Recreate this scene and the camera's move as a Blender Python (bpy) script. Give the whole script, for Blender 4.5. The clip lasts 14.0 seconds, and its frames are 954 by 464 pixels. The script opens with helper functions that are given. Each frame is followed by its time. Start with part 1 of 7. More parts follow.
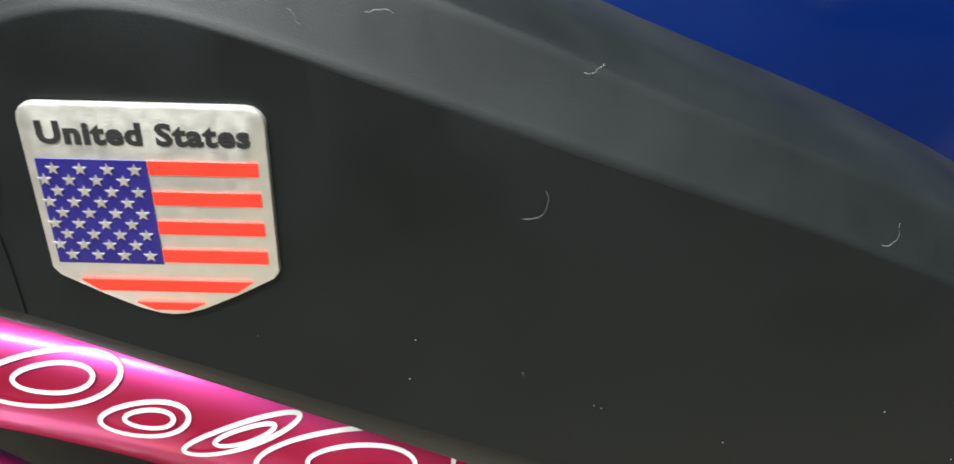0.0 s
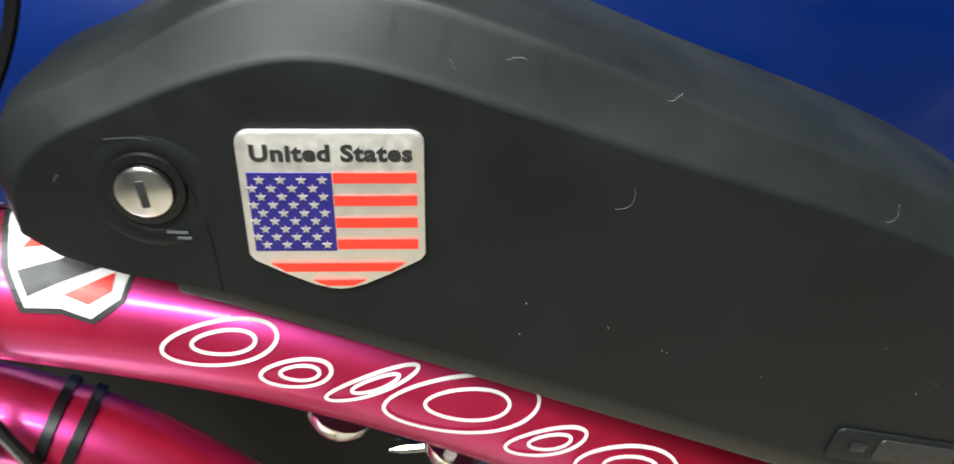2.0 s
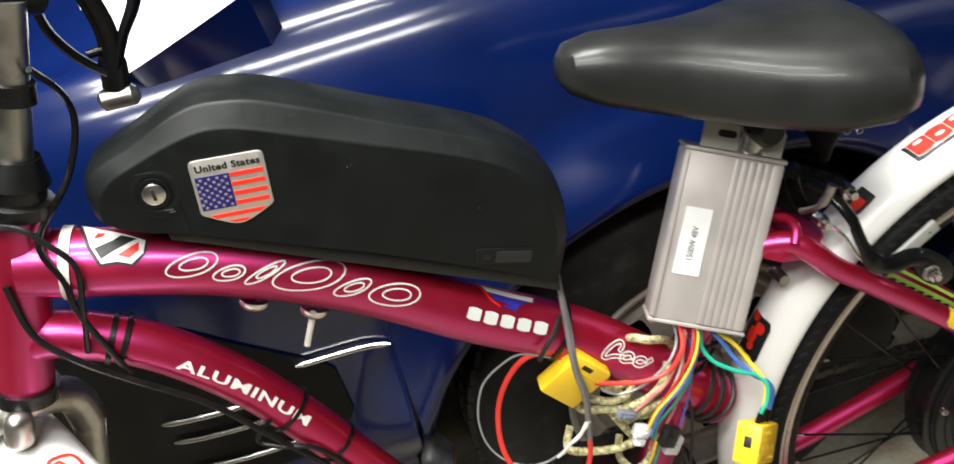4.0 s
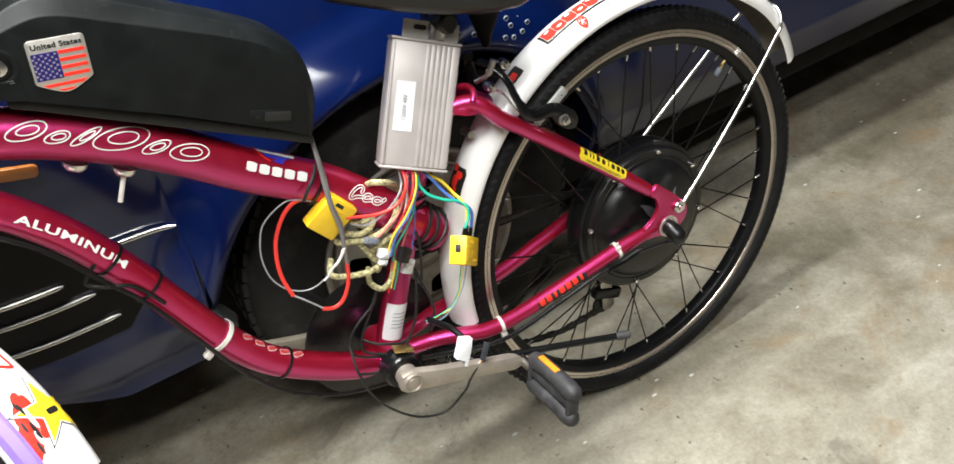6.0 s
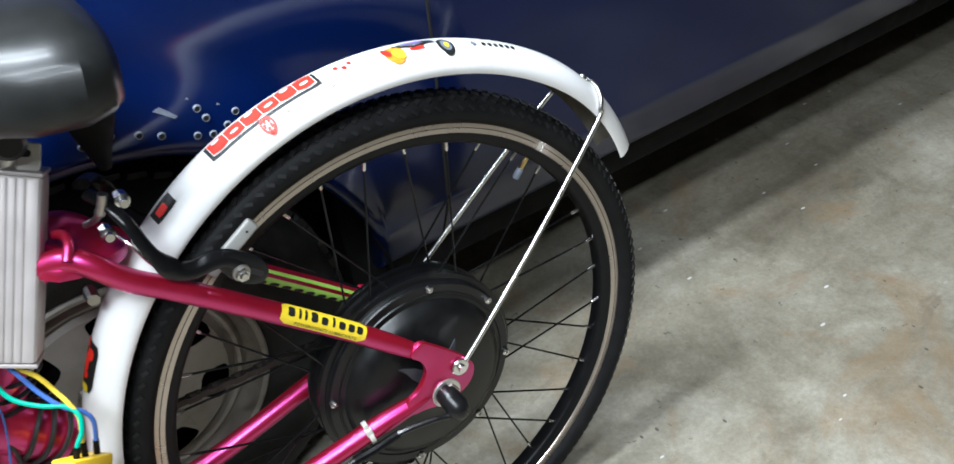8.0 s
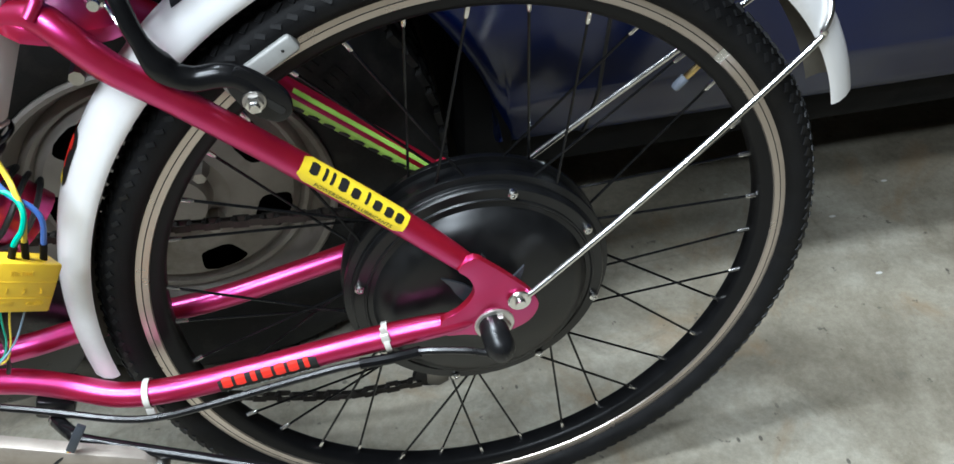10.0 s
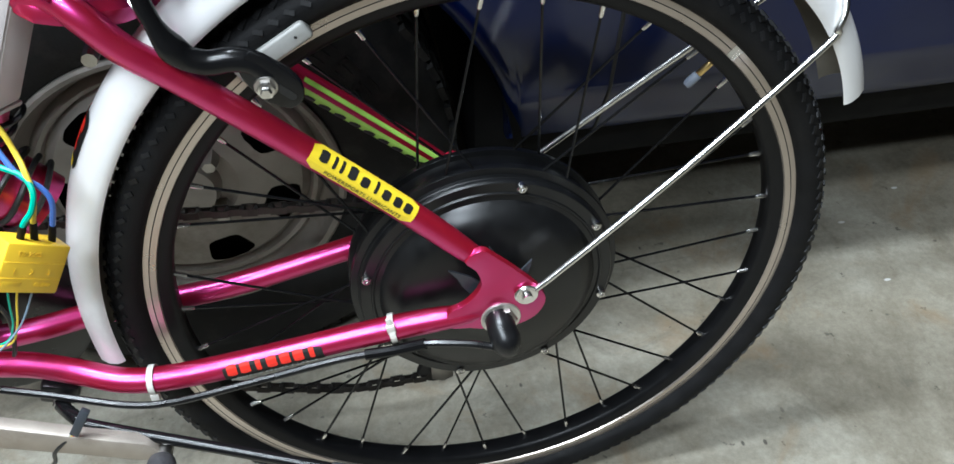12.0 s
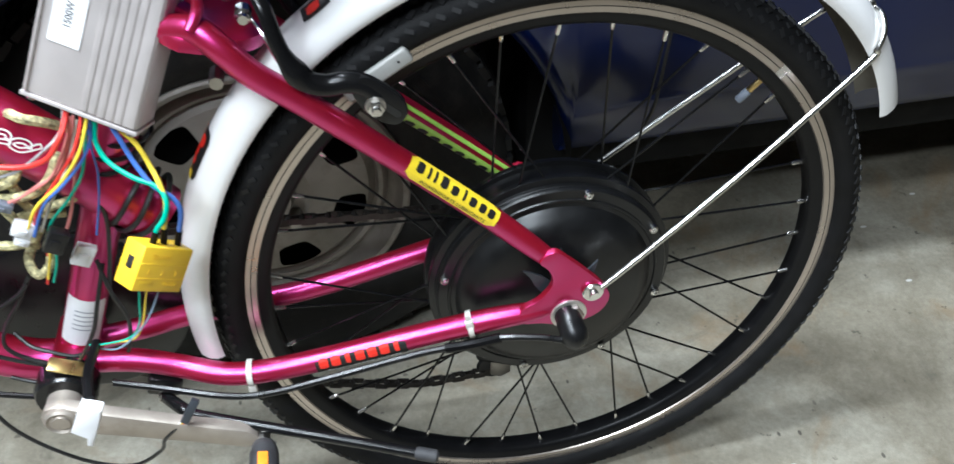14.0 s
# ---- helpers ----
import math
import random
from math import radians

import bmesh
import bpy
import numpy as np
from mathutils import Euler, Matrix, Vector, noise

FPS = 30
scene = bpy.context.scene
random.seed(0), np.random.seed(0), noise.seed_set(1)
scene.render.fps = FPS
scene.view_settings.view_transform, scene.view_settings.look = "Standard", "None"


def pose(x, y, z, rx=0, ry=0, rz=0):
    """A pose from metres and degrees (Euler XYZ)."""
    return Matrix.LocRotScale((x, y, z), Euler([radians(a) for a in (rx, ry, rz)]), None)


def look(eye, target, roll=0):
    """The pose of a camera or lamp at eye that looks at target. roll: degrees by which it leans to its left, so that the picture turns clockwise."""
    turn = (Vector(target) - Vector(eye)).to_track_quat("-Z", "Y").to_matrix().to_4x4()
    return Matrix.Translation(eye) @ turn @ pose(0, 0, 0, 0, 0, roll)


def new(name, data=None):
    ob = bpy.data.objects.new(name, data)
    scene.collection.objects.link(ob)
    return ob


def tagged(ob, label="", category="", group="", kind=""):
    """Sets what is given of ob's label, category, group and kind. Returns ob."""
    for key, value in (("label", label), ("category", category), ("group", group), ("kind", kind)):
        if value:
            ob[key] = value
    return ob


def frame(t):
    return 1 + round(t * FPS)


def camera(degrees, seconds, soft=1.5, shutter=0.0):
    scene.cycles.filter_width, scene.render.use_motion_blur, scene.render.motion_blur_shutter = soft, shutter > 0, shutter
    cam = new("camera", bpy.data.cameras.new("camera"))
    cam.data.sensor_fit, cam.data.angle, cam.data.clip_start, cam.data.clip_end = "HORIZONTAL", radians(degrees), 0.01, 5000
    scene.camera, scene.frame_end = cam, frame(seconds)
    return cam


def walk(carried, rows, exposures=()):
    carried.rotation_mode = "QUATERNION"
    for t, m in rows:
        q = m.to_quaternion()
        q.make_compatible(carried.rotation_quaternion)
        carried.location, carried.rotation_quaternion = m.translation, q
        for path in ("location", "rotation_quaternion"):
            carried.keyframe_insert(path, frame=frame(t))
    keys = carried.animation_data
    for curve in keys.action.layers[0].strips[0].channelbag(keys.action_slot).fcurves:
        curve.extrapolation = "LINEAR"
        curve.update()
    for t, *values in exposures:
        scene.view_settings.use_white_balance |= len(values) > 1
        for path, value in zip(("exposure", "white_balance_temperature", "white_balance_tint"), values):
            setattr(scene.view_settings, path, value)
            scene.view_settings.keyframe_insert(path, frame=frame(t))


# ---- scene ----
cam = camera(57.44, 14.0, soft=1.5, shutter=0.25)


def aim(x, y, z, yaw, pitch, roll):
    """A camera pose from its eye, its heading (to the left of +y), its slope and its lean."""
    h, p = radians(yaw), radians(pitch)
    ahead = Vector((-math.sin(h) * math.cos(p), math.cos(h) * math.cos(p), math.sin(p)))
    return look((x, y, z), Vector((x, y, z)) + ahead, roll)


ROWS = [
    (0.0, -0.6101, -0.1336, 0.9560, 5.01, -34.53, -8.58),
    (0.5, -0.6381, -0.1349, 0.9719, 2.21, -35.99, -6.51),
    (1.0, -0.6511, -0.1374, 0.9762, 1.80, -36.06, -6.07),
    (1.5, -0.6418, -0.1394, 0.9769, 2.71, -36.43, -7.08),
    (2.0, -0.6417, -0.1774, 1.0003, 3.59, -37.13, -9.21),
    (2.2, -0.6351, -0.2092, 1.0329, 3.74, -38.40, -10.69),
    (4.3, -0.5651, -0.6154, 1.1577, -5.94, -34.57, -16.01),
    (4.5, -0.5533, -0.6720, 1.1658, -6.03, -35.15, -16.54),
    (5.0, -0.5840, -0.7760, 1.1880, -13.05, -35.95, -13.51),
    (5.5, -0.6727, -0.8079, 1.1964, -23.00, -37.90, -9.39),
    (6.0, -0.7242, -0.8337, 1.1926, -26.99, -37.92, -8.75),
    (6.5, -0.6464, -0.8645, 1.1988, -28.80, -37.21, -8.26),
    (7.0, -0.5054, -0.8737, 1.1666, -28.89, -36.21, -8.78),
    (7.5, -0.3741, -0.7676, 1.0921, -29.58, -36.22, -8.23),
    (8.0, -0.2671, -0.6445, 1.0594, -29.29, -37.53, -7.92),
    (8.5, -0.1762, -0.5706, 0.9950, -22.56, -44.54, -4.85),
    (8.7, -0.1339, -0.5533, 0.9856, -16.61, -46.61, -4.37),
    (10.8, -0.1012, -0.4992, 0.9280, -10.70, -45.30, -0.93),
    (11.0, -0.1045, -0.4976, 0.9305, -10.66, -45.29, -0.81),
    (11.5, -0.1024, -0.5028, 0.9283, -10.76, -45.48, -0.63),
    (12.0, -0.1058, -0.5112, 0.9330, -10.62, -45.43, -0.38),
    (12.5, -0.1038, -0.5107, 0.9308, -10.74, -45.38, -0.09),
    (13.0, -0.0980, -0.5076, 0.9349, -10.54, -45.22, -0.13),
    (13.5, -0.1130, -0.5163, 0.9330, -10.35, -45.35, -0.15),
    (14.0, -0.1800, -0.5531, 0.9799, -10.63, -44.70, -0.81),
]
walk(cam, [(t, aim(*row)) for t, *row in ROWS], exposures=[(0.0, 0.36, 5950, 5), (2.2, 0.32, 6000, 6), (4.4, -0.27, 6350, 8), (5.0, -0.20, 6280, 8), (5.5, -0.10, 6200, 8), (6.0, -0.09, 6150, 9), (6.5, -0.12, 5950, 9), (7.5, -0.05, 5500, 8), (11.0, -0.02, 5350, 6), (14.0, -0.02, 5400, 7)])

# ---- light ----
world = bpy.data.worlds.new("world")
scene.world = world
world.use_nodes = True
world.node_tree.nodes["Background"].inputs[0].default_value = (0.5, 0.5, 0.52, 1)
world.node_tree.nodes["Background"].inputs[1].default_value = 0.02


def tube_lamp(x, y, z, length, width, power, turn=0.0):
    data = bpy.data.lights.new("tube_light", "AREA")
    data.shape, data.size, data.size_y = "RECTANGLE", length, width
    data.energy, data.color = power, (1.0, 0.97, 0.90)
    ob = new("tube_light", data)
    ob.matrix_world = pose(x, y, z, 0, 0, turn)
    return ob


LAMPS = [(-0.85, -1.40, 2.38, 0, 40), (-0.95, -0.78, 2.38, 0, 45), (-0.72, 0.02, 2.38, 0, 62), (-0.72, 0.27, 2.38, 0, 42)]
for lx, ly, lz, turn, watts in LAMPS:
    tube_lamp(lx, ly, lz, 1.15, 0.16, watts, turn)


# ---- materials ----
def material(name, base, rough=0.5, metal=0.0, vary=0.12, scale=40.0, bump=0.0, fine=400.0, coat=0.0, dirt=None, dirt_amount=0.0, spec=0.5, per_piece=0.0):
    """A painted, plastic, rubber or metal surface with two scales of variation, in metres."""
    m = bpy.data.materials.new(name)
    m.use_nodes = True
    nt = m.node_tree
    bsdf = nt.nodes["Principled BSDF"]
    bsdf.inputs["Metallic"].default_value = metal
    bsdf.inputs["Coat Weight"].default_value = coat
    bsdf.inputs["Coat Roughness"].default_value = 0.08
    bsdf.inputs["Specular IOR Level"].default_value = spec
    geo = nt.nodes.new("ShaderNodeTexCoord")
    n1, n2 = nt.nodes.new("ShaderNodeTexNoise"), nt.nodes.new("ShaderNodeTexNoise")
    n1.inputs["Scale"].default_value, n1.inputs["Detail"].default_value = scale, 5
    n2.inputs["Scale"].default_value, n2.inputs["Detail"].default_value = fine, 3
    for n in (n1, n2):
        nt.links.new(geo.outputs["Object"], n.inputs["Vector"])
    ramp = nt.nodes.new("ShaderNodeMapRange")
    ramp.inputs["From Min"].default_value, ramp.inputs["From Max"].default_value = 0.3, 0.7
    ramp.inputs["To Min"].default_value, ramp.inputs["To Max"].default_value = 1 - vary, 1 + vary
    nt.links.new(n1.outputs["Fac"], ramp.inputs["Value"])
    mul = nt.nodes.new("ShaderNodeVectorMath")
    mul.operation = "SCALE"
    mul.inputs[0].default_value = base[:3]
    nt.links.new(ramp.outputs["Result"], mul.inputs["Scale"])
    colour = mul.outputs["Vector"]
    if per_piece:
        info = nt.nodes.new("ShaderNodeObjectInfo")
        r2 = nt.nodes.new("ShaderNodeMapRange")
        r2.inputs["To Min"].default_value, r2.inputs["To Max"].default_value = 1 - per_piece, 1 + per_piece
        nt.links.new(info.outputs["Random"], r2.inputs["Value"])
        m2 = nt.nodes.new("ShaderNodeVectorMath")
        m2.operation = "SCALE"
        nt.links.new(colour, m2.inputs[0])
        nt.links.new(r2.outputs["Result"], m2.inputs["Scale"])
        colour = m2.outputs["Vector"]
    if dirt:
        mix = nt.nodes.new("ShaderNodeMix")
        mix.data_type = "RGBA"
        spots = nt.nodes.new("ShaderNodeMapRange")
        spots.inputs["From Min"].default_value, spots.inputs["From Max"].default_value = 0.52, 0.75
        spots.inputs["To Max"].default_value = dirt_amount
        n3 = nt.nodes.new("ShaderNodeTexNoise")
        n3.inputs["Scale"].default_value, n3.inputs["Detail"].default_value, n3.inputs["Roughness"].default_value = scale * 0.6, 8, 0.7
        nt.links.new(geo.outputs["Object"], n3.inputs["Vector"])
        nt.links.new(n3.outputs["Fac"], spots.inputs["Value"])
        nt.links.new(spots.outputs["Result"], mix.inputs["Factor"])
        nt.links.new(colour, mix.inputs["A"])
        mix.inputs["B"].default_value = (*dirt, 1)
        colour = mix.outputs["Result"]
    nt.links.new(colour, bsdf.inputs["Base Color"])
    rr = nt.nodes.new("ShaderNodeMapRange")
    rr.inputs["From Min"].default_value, rr.inputs["From Max"].default_value = 0.3, 0.7
    rr.inputs["To Min"].default_value, rr.inputs["To Max"].default_value = max(0.02, rough * 0.85), min(1.0, rough * 1.2)
    nt.links.new(n1.outputs["Fac"], rr.inputs["Value"])
    nt.links.new(rr.outputs["Result"], bsdf.inputs["Roughness"])
    if bump:
        b = nt.nodes.new("ShaderNodeBump")
        b.inputs["Strength"].default_value, b.inputs["Distance"].default_value = bump, 0.0006
        nt.links.new(n2.outputs["Fac"], b.inputs["Height"])
        nt.links.new(b.outputs["Normal"], bsdf.inputs["Normal"])
    return m


def candy_paint():
    """Red ground coat under a magenta metallic layer and clear lacquer."""
    m = material("magenta_paint", (0.26, 0.004, 0.009), 0.40, 0.05, 0.08, 60, 0.05, 900, coat=0.9)
    nt = m.node_tree
    nt.nodes["Principled BSDF"].inputs["Coat Roughness"].default_value = 0.16
    out = nt.nodes["Material Output"]
    flake = nt.nodes.new("ShaderNodeBsdfAnisotropic")
    flake.inputs["Color"].default_value = (1.0, 0.018, 0.50, 1)
    flake.inputs["Roughness"].default_value = 0.33
    blend = nt.nodes.new("ShaderNodeMixShader")
    blend.inputs[0].default_value = 0.28
    nt.links.new(nt.nodes["Principled BSDF"].outputs[0], blend.inputs[1])
    nt.links.new(flake.outputs[0], blend.inputs[2])
    nt.links.new(blend.outputs[0], out.inputs["Surface"])
    return m


M_PINK = candy_paint()
M_MATTE = material("matte_black_plastic", (0.0052, 0.0064, 0.0066), 0.46, 0, 0.15, 30, 0.12, 2600, spec=0.22)
M_BLACK = material("black_plastic", (0.0065, 0.0065, 0.007), 0.30, 0, 0.2, 60, 0.06, 900, spec=0.42)
M_HUB = material("black_hub_paint", (0.0058, 0.0059, 0.0062), 0.33, 0, 0.2, 60, 0.05, 900, spec=0.40)
M_GLOSS = material("black_paint", (0.006, 0.006, 0.0065), 0.22, 0, 0.15, 60, 0.03, 700, coat=0.08, spec=0.3)
M_RUBBER = material("tyre_rubber", (0.007, 0.007, 0.0075), 0.6, 0, 0.35, 40, 0.4, 500, dirt=(0.026, 0.024, 0.022), dirt_amount=0.3, spec=0.16)
M_TREAD = material("tread_rubber", (0.011, 0.011, 0.0115), 0.48, 0, 0.25, 40, 0.2, 500, spec=0.26)
M_DUSTY = material("dusty_rubber", (0.014, 0.014, 0.014), 0.7, 0, 0.4, 30, 0.5, 300, dirt=(0.07, 0.063, 0.056), dirt_amount=0.5, spec=0.3)
M_RIM = material("brake_track_metal", (0.54, 0.48, 0.43), 0.30, 0.9, 0.06, 50, 0.05, 1200)
M_WHITE = material("white_paint", (0.85, 0.84, 0.83), 0.35, 0, 0.03, 12, 0.02, 300, coat=0.3, dirt=(0.42, 0.38, 0.35), dirt_amount=0.35)
M_INNER = material("brown_guard_lining", (0.16, 0.145, 0.115), 0.7, 0, 0.3, 30, 0.2, 300, dirt=(0.04, 0.035, 0.028), dirt_amount=0.7)
M_RIMBLACK = material("black_rim_paint", (0.006, 0.006, 0.0065), 0.36, 0, 0.15, 60, 0.03, 700, spec=0.16)
M_CHROME = material("bright_steel", (0.72, 0.71, 0.69), 0.22, 1.0, 0.06, 80, 0.03, 900)
M_STEEL = material("worn_steel", (0.46, 0.44, 0.41), 0.36, 1.0, 0.15, 60, 0.1, 700, dirt=(0.16, 0.12, 0.09), dirt_amount=0.4)
M_ALLOY = material("cast_aluminium", (0.475, 0.435, 0.42), 0.45, 0.35, 0.05, 40, 0.12, 1500)
M_BRUSHED = material("brushed_badge_metal", (0.66, 0.63, 0.58), 0.38, 0.8, 0.05, 300, 0.1, 2500)
M_YELLOW = material("yellow_plastic", (0.85, 0.55, 0.02), 0.38, 0, 0.05, 60, 0.05, 900)
M_STICKY = material("yellow_decal", (0.88, 0.66, 0.02), 0.35, 0, 0.03, 60)
M_RED = material("red_enamel", (0.80, 0.03, 0.015), 0.4, 0, 0.06, 200)
M_FADED = material("faded_red_decal", (0.50, 0.05, 0.05), 0.5, 0, 0.25, 120)
M_BLUE = material("blue_enamel", (0.03, 0.03, 0.36), 0.4, 0, 0.08, 200)
M_NAVY = material("navy_enamel", (0.013, 0.008, 0.135), 0.4, 0, 0.08, 200)
M_INK = material("black_ink", (0.012, 0.012, 0.012), 0.5, 0, 0.05, 200)
M_DECAL = material("white_decal", (0.80, 0.79, 0.78), 0.4, 0, 0.04, 80)
M_WORN = material("worn_pink_decal", (0.62, 0.34, 0.36), 0.5, 0, 0.2, 120)
M_PAPER = material("paper_label", (0.76, 0.76, 0.77), 0.6, 0, 0.03, 80)
M_PAD = material("grey_pad_holder", (0.42, 0.42, 0.40), 0.45, 0.2, 0.12, 60, 0.1, 500, dirt=(0.16, 0.15, 0.13), dirt_amount=0.4)
M_NYLON = material("white_nylon", (0.72, 0.69, 0.63), 0.4, 0, 0.05, 80)
M_GREEN = material("lime_decal", (0.45, 0.72, 0.12), 0.4, 0, 0.05, 80)
M_LILAC = material("lilac_decal", (0.20, 0.125, 0.44), 0.4, 0, 0.05, 80)
M_CAR = material("blue_car_paint", (0.0009, 0.0070, 0.056), 0.34, 0.0, 0.12, 8, 0.02, 500, coat=0.75, spec=0.10, dirt=(0.006, 0.014, 0.04), dirt_amount=0.3)
M_CAR.node_tree.nodes["Principled BSDF"].inputs["Coat Roughness"].default_value = 0.13
M_WORNPAINT = material("bare_primer", (0.17, 0.19, 0.24), 0.6, 0, 0.3, 120, 0.2, 500)
M_LENS = material("headlamp_lens", (0.80, 0.81, 0.82), 0.25, 0, 0.10, 25, 0.05, 300, coat=0.4, dirt=(0.35, 0.36, 0.36), dirt_amount=0.4)
M_DARK = material("dark_underseal", (0.006, 0.006, 0.006), 0.8, 0, 0.3, 30, 0.3, 200, spec=0.15)
M_TRIM = material("grey_plastic", (0.0040, 0.0040, 0.0045), 0.40, 0, 0.2, 20, 0.2, 500, spec=0.12)
M_WHEEL = material("dusty_wheel_paint", (0.31, 0.285, 0.255), 0.5, 0.3, 0.2, 18, 0.2, 300, dirt=(0.10, 0.08, 0.06), dirt_amount=0.7)
M_CRANK = material("worn_crank_alloy", (0.40, 0.355, 0.305), 0.50, 0.6, 0.12, 50, 0.1, 600, dirt=(0.22, 0.16, 0.11), dirt_amount=0.5)
M_DULL = material("dull_crank_alloy", (0.20, 0.175, 0.135), 0.55, 0.3, 0.2, 50, 0.1, 600, dirt=(0.08, 0.06, 0.04), dirt_amount=0.5)
M_PEDAL = material("worn_pedal_plastic", (0.026, 0.026, 0.028), 0.6, 0, 0.4, 60, 0.4, 400, dirt=(0.10, 0.095, 0.09), dirt_amount=0.5)
M_BRASS = material("brass", (0.75, 0.55, 0.22), 0.3, 1.0, 0.06, 100)
M_AMBER = material("amber_reflector", (0.85, 0.27, 0.02), 0.25, 0, 0.05, 100)
M_DULLAMBER = material("faded_amber_lens", (0.35, 0.12, 0.02), 0.3, 0, 0.1, 60)
M_CHAIN = material("oily_chain", (0.05, 0.045, 0.04), 0.45, 0.7, 0.3, 100)
M_SADDLE = material("saddle_vinyl", (0.0135, 0.0142, 0.0138), 0.34, 0, 0.15, 25, 0.15, 700, spec=0.30, coat=0.06)
M_GREYCAP = material("grey_cap", (0.16, 0.18, 0.22), 0.5, 0, 0.1, 90)
M_TAB = material("dark_grey_tab", (0.050, 0.056, 0.066), 0.38, 0.3, 0.1, 90)
M_CORD = material("camouflage_cord", (0.46, 0.42, 0.22), 0.75, 0, 0.7, 260, 0.8, 900, dirt=(0.03, 0.03, 0.018), dirt_amount=0.95)
WIRE = {
    "red": material("red_wire", (0.70, 0.04, 0.03), 0.4, 0, 0.06, 80),
    "black": material("black_wire", (0.012, 0.012, 0.012), 0.4, 0, 0.1, 80),
    "grey": material("grey_wire", (0.10, 0.10, 0.10), 0.45, 0, 0.1, 80),
    "blue": material("blue_wire", (0.06, 0.14, 0.45), 0.4, 0, 0.06, 80),
    "green": material("green_wire", (0.02, 0.36, 0.24), 0.4, 0, 0.06, 80),
    "yellow": material("yellow_wire", (0.80, 0.60, 0.04), 0.4, 0, 0.06, 80),
    "white": material("white_wire", (0.70, 0.68, 0.62), 0.4, 0, 0.06, 80),
    "silver": material("silvery_wire", (0.36, 0.36, 0.37), 0.3, 0.3, 0.06, 80),
    "lead": material("grey_brown_wire", (0.17, 0.155, 0.15), 0.45, 0, 0.1, 80),
    "pale": material("pale_blue_wire", (0.22, 0.30, 0.40), 0.4, 0, 0.06, 80),
    "pink": material("pink_wire", (0.62, 0.22, 0.20), 0.4, 0, 0.06, 80),
}


def concrete():
    m = bpy.data.materials.new("concrete")
    m.use_nodes = True
    nt = m.node_tree
    bsdf = nt.nodes["Principled BSDF"]
    co = nt.nodes.new("ShaderNodeTexCoord")

    def noise_of(scale, detail, rough, distort=0.0):
        n = nt.nodes.new("ShaderNodeTexNoise")
        n.inputs["Scale"].default_value, n.inputs["Detail"].default_value = scale, detail
        n.inputs["Roughness"].default_value, n.inputs["Distortion"].default_value = rough, distort
        nt.links.new(co.outputs["Object"], n.inputs["Vector"])
        return n.outputs["Fac"]

    def ramp(value, stops):
        r = nt.nodes.new("ShaderNodeValToRGB")
        r.color_ramp.elements[0].position, r.color_ramp.elements[0].color = stops[0]
        r.color_ramp.elements[1].position, r.color_ramp.elements[1].color = stops[-1]
        for p, c in stops[1:-1]:
            r.color_ramp.elements.new(p).color = c
        nt.links.new(value, r.inputs["Fac"])
        return r.outputs["Color"]

    def mix(kind, a, b, fac):
        x = nt.nodes.new("ShaderNodeMix")
        x.data_type, x.blend_type = "RGBA", kind
        for sock, v in (("A", a), ("B", b), ("Factor", fac)):
            if isinstance(v, (float, int)):
                x.inputs[sock].default_value = v
            elif isinstance(v, tuple):
                x.inputs[sock].default_value = v
            else:
                nt.links.new(v, x.inputs[sock])
        return x.outputs["Result"]

    def cells(scale, feature, stretch=(1, 1, 1)):
        n = nt.nodes.new("ShaderNodeTexVoronoi")
        n.feature = feature
        n.inputs["Scale"].default_value = scale
        mp = nt.nodes.new("ShaderNodeMapping")
        mp.inputs["Scale"].default_value = stretch
        nt.links.new(co.outputs["Object"], mp.inputs["Vector"])
        nt.links.new(mp.outputs["Vector"], n.inputs["Vector"])
        return n

    def streaks(scale, turn):
        mp = nt.nodes.new("ShaderNodeMapping")
        mp.inputs["Scale"].default_value = (1.0, 4.5, 1.0)
        mp.inputs["Rotation"].default_value = (0, 0, turn)
        nt.links.new(co.outputs["Object"], mp.inputs["Vector"])
        n = nt.nodes.new("ShaderNodeTexNoise")
        n.inputs["Scale"].default_value, n.inputs["Detail"].default_value, n.inputs["Roughness"].default_value = scale, 7, 0.66
        nt.links.new(mp.outputs["Vector"], n.inputs["Vector"])
        return n.outputs["Fac"]

    def part_of(value, amount):
        return mix("MULTIPLY", value, (amount, amount, amount, 1), 1.0)

    base = ramp(noise_of(2.6, 8, 0.64, 0.7), [(0.32, (0.165, 0.143, 0.102, 1)), (0.5, (0.285, 0.259, 0.200, 1)), (0.66, (0.390, 0.366, 0.300, 1))])
    mid = ramp(noise_of(15, 9, 0.72, 0.4), [(0.30, (0.78, 0.76, 0.72, 1)), (0.5, (1.0, 1.0, 1.0, 1)), (0.70, (1.12, 1.13, 1.14, 1))])
    grain = ramp(noise_of(150, 5, 0.65), [(0.3, (0.84, 0.84, 0.83, 1)), (0.7, (1.12, 1.12, 1.12, 1))])
    colour = mix("MULTIPLY", mix("MULTIPLY", base, mid, 1.0), grain, 1.0)
    colour = mix("MULTIPLY", colour, ramp(streaks(4, 0.5), [(0.30, (0.74, 0.72, 0.68, 1)), (0.62, (1.10, 1.10, 1.10, 1))]), 0.55)
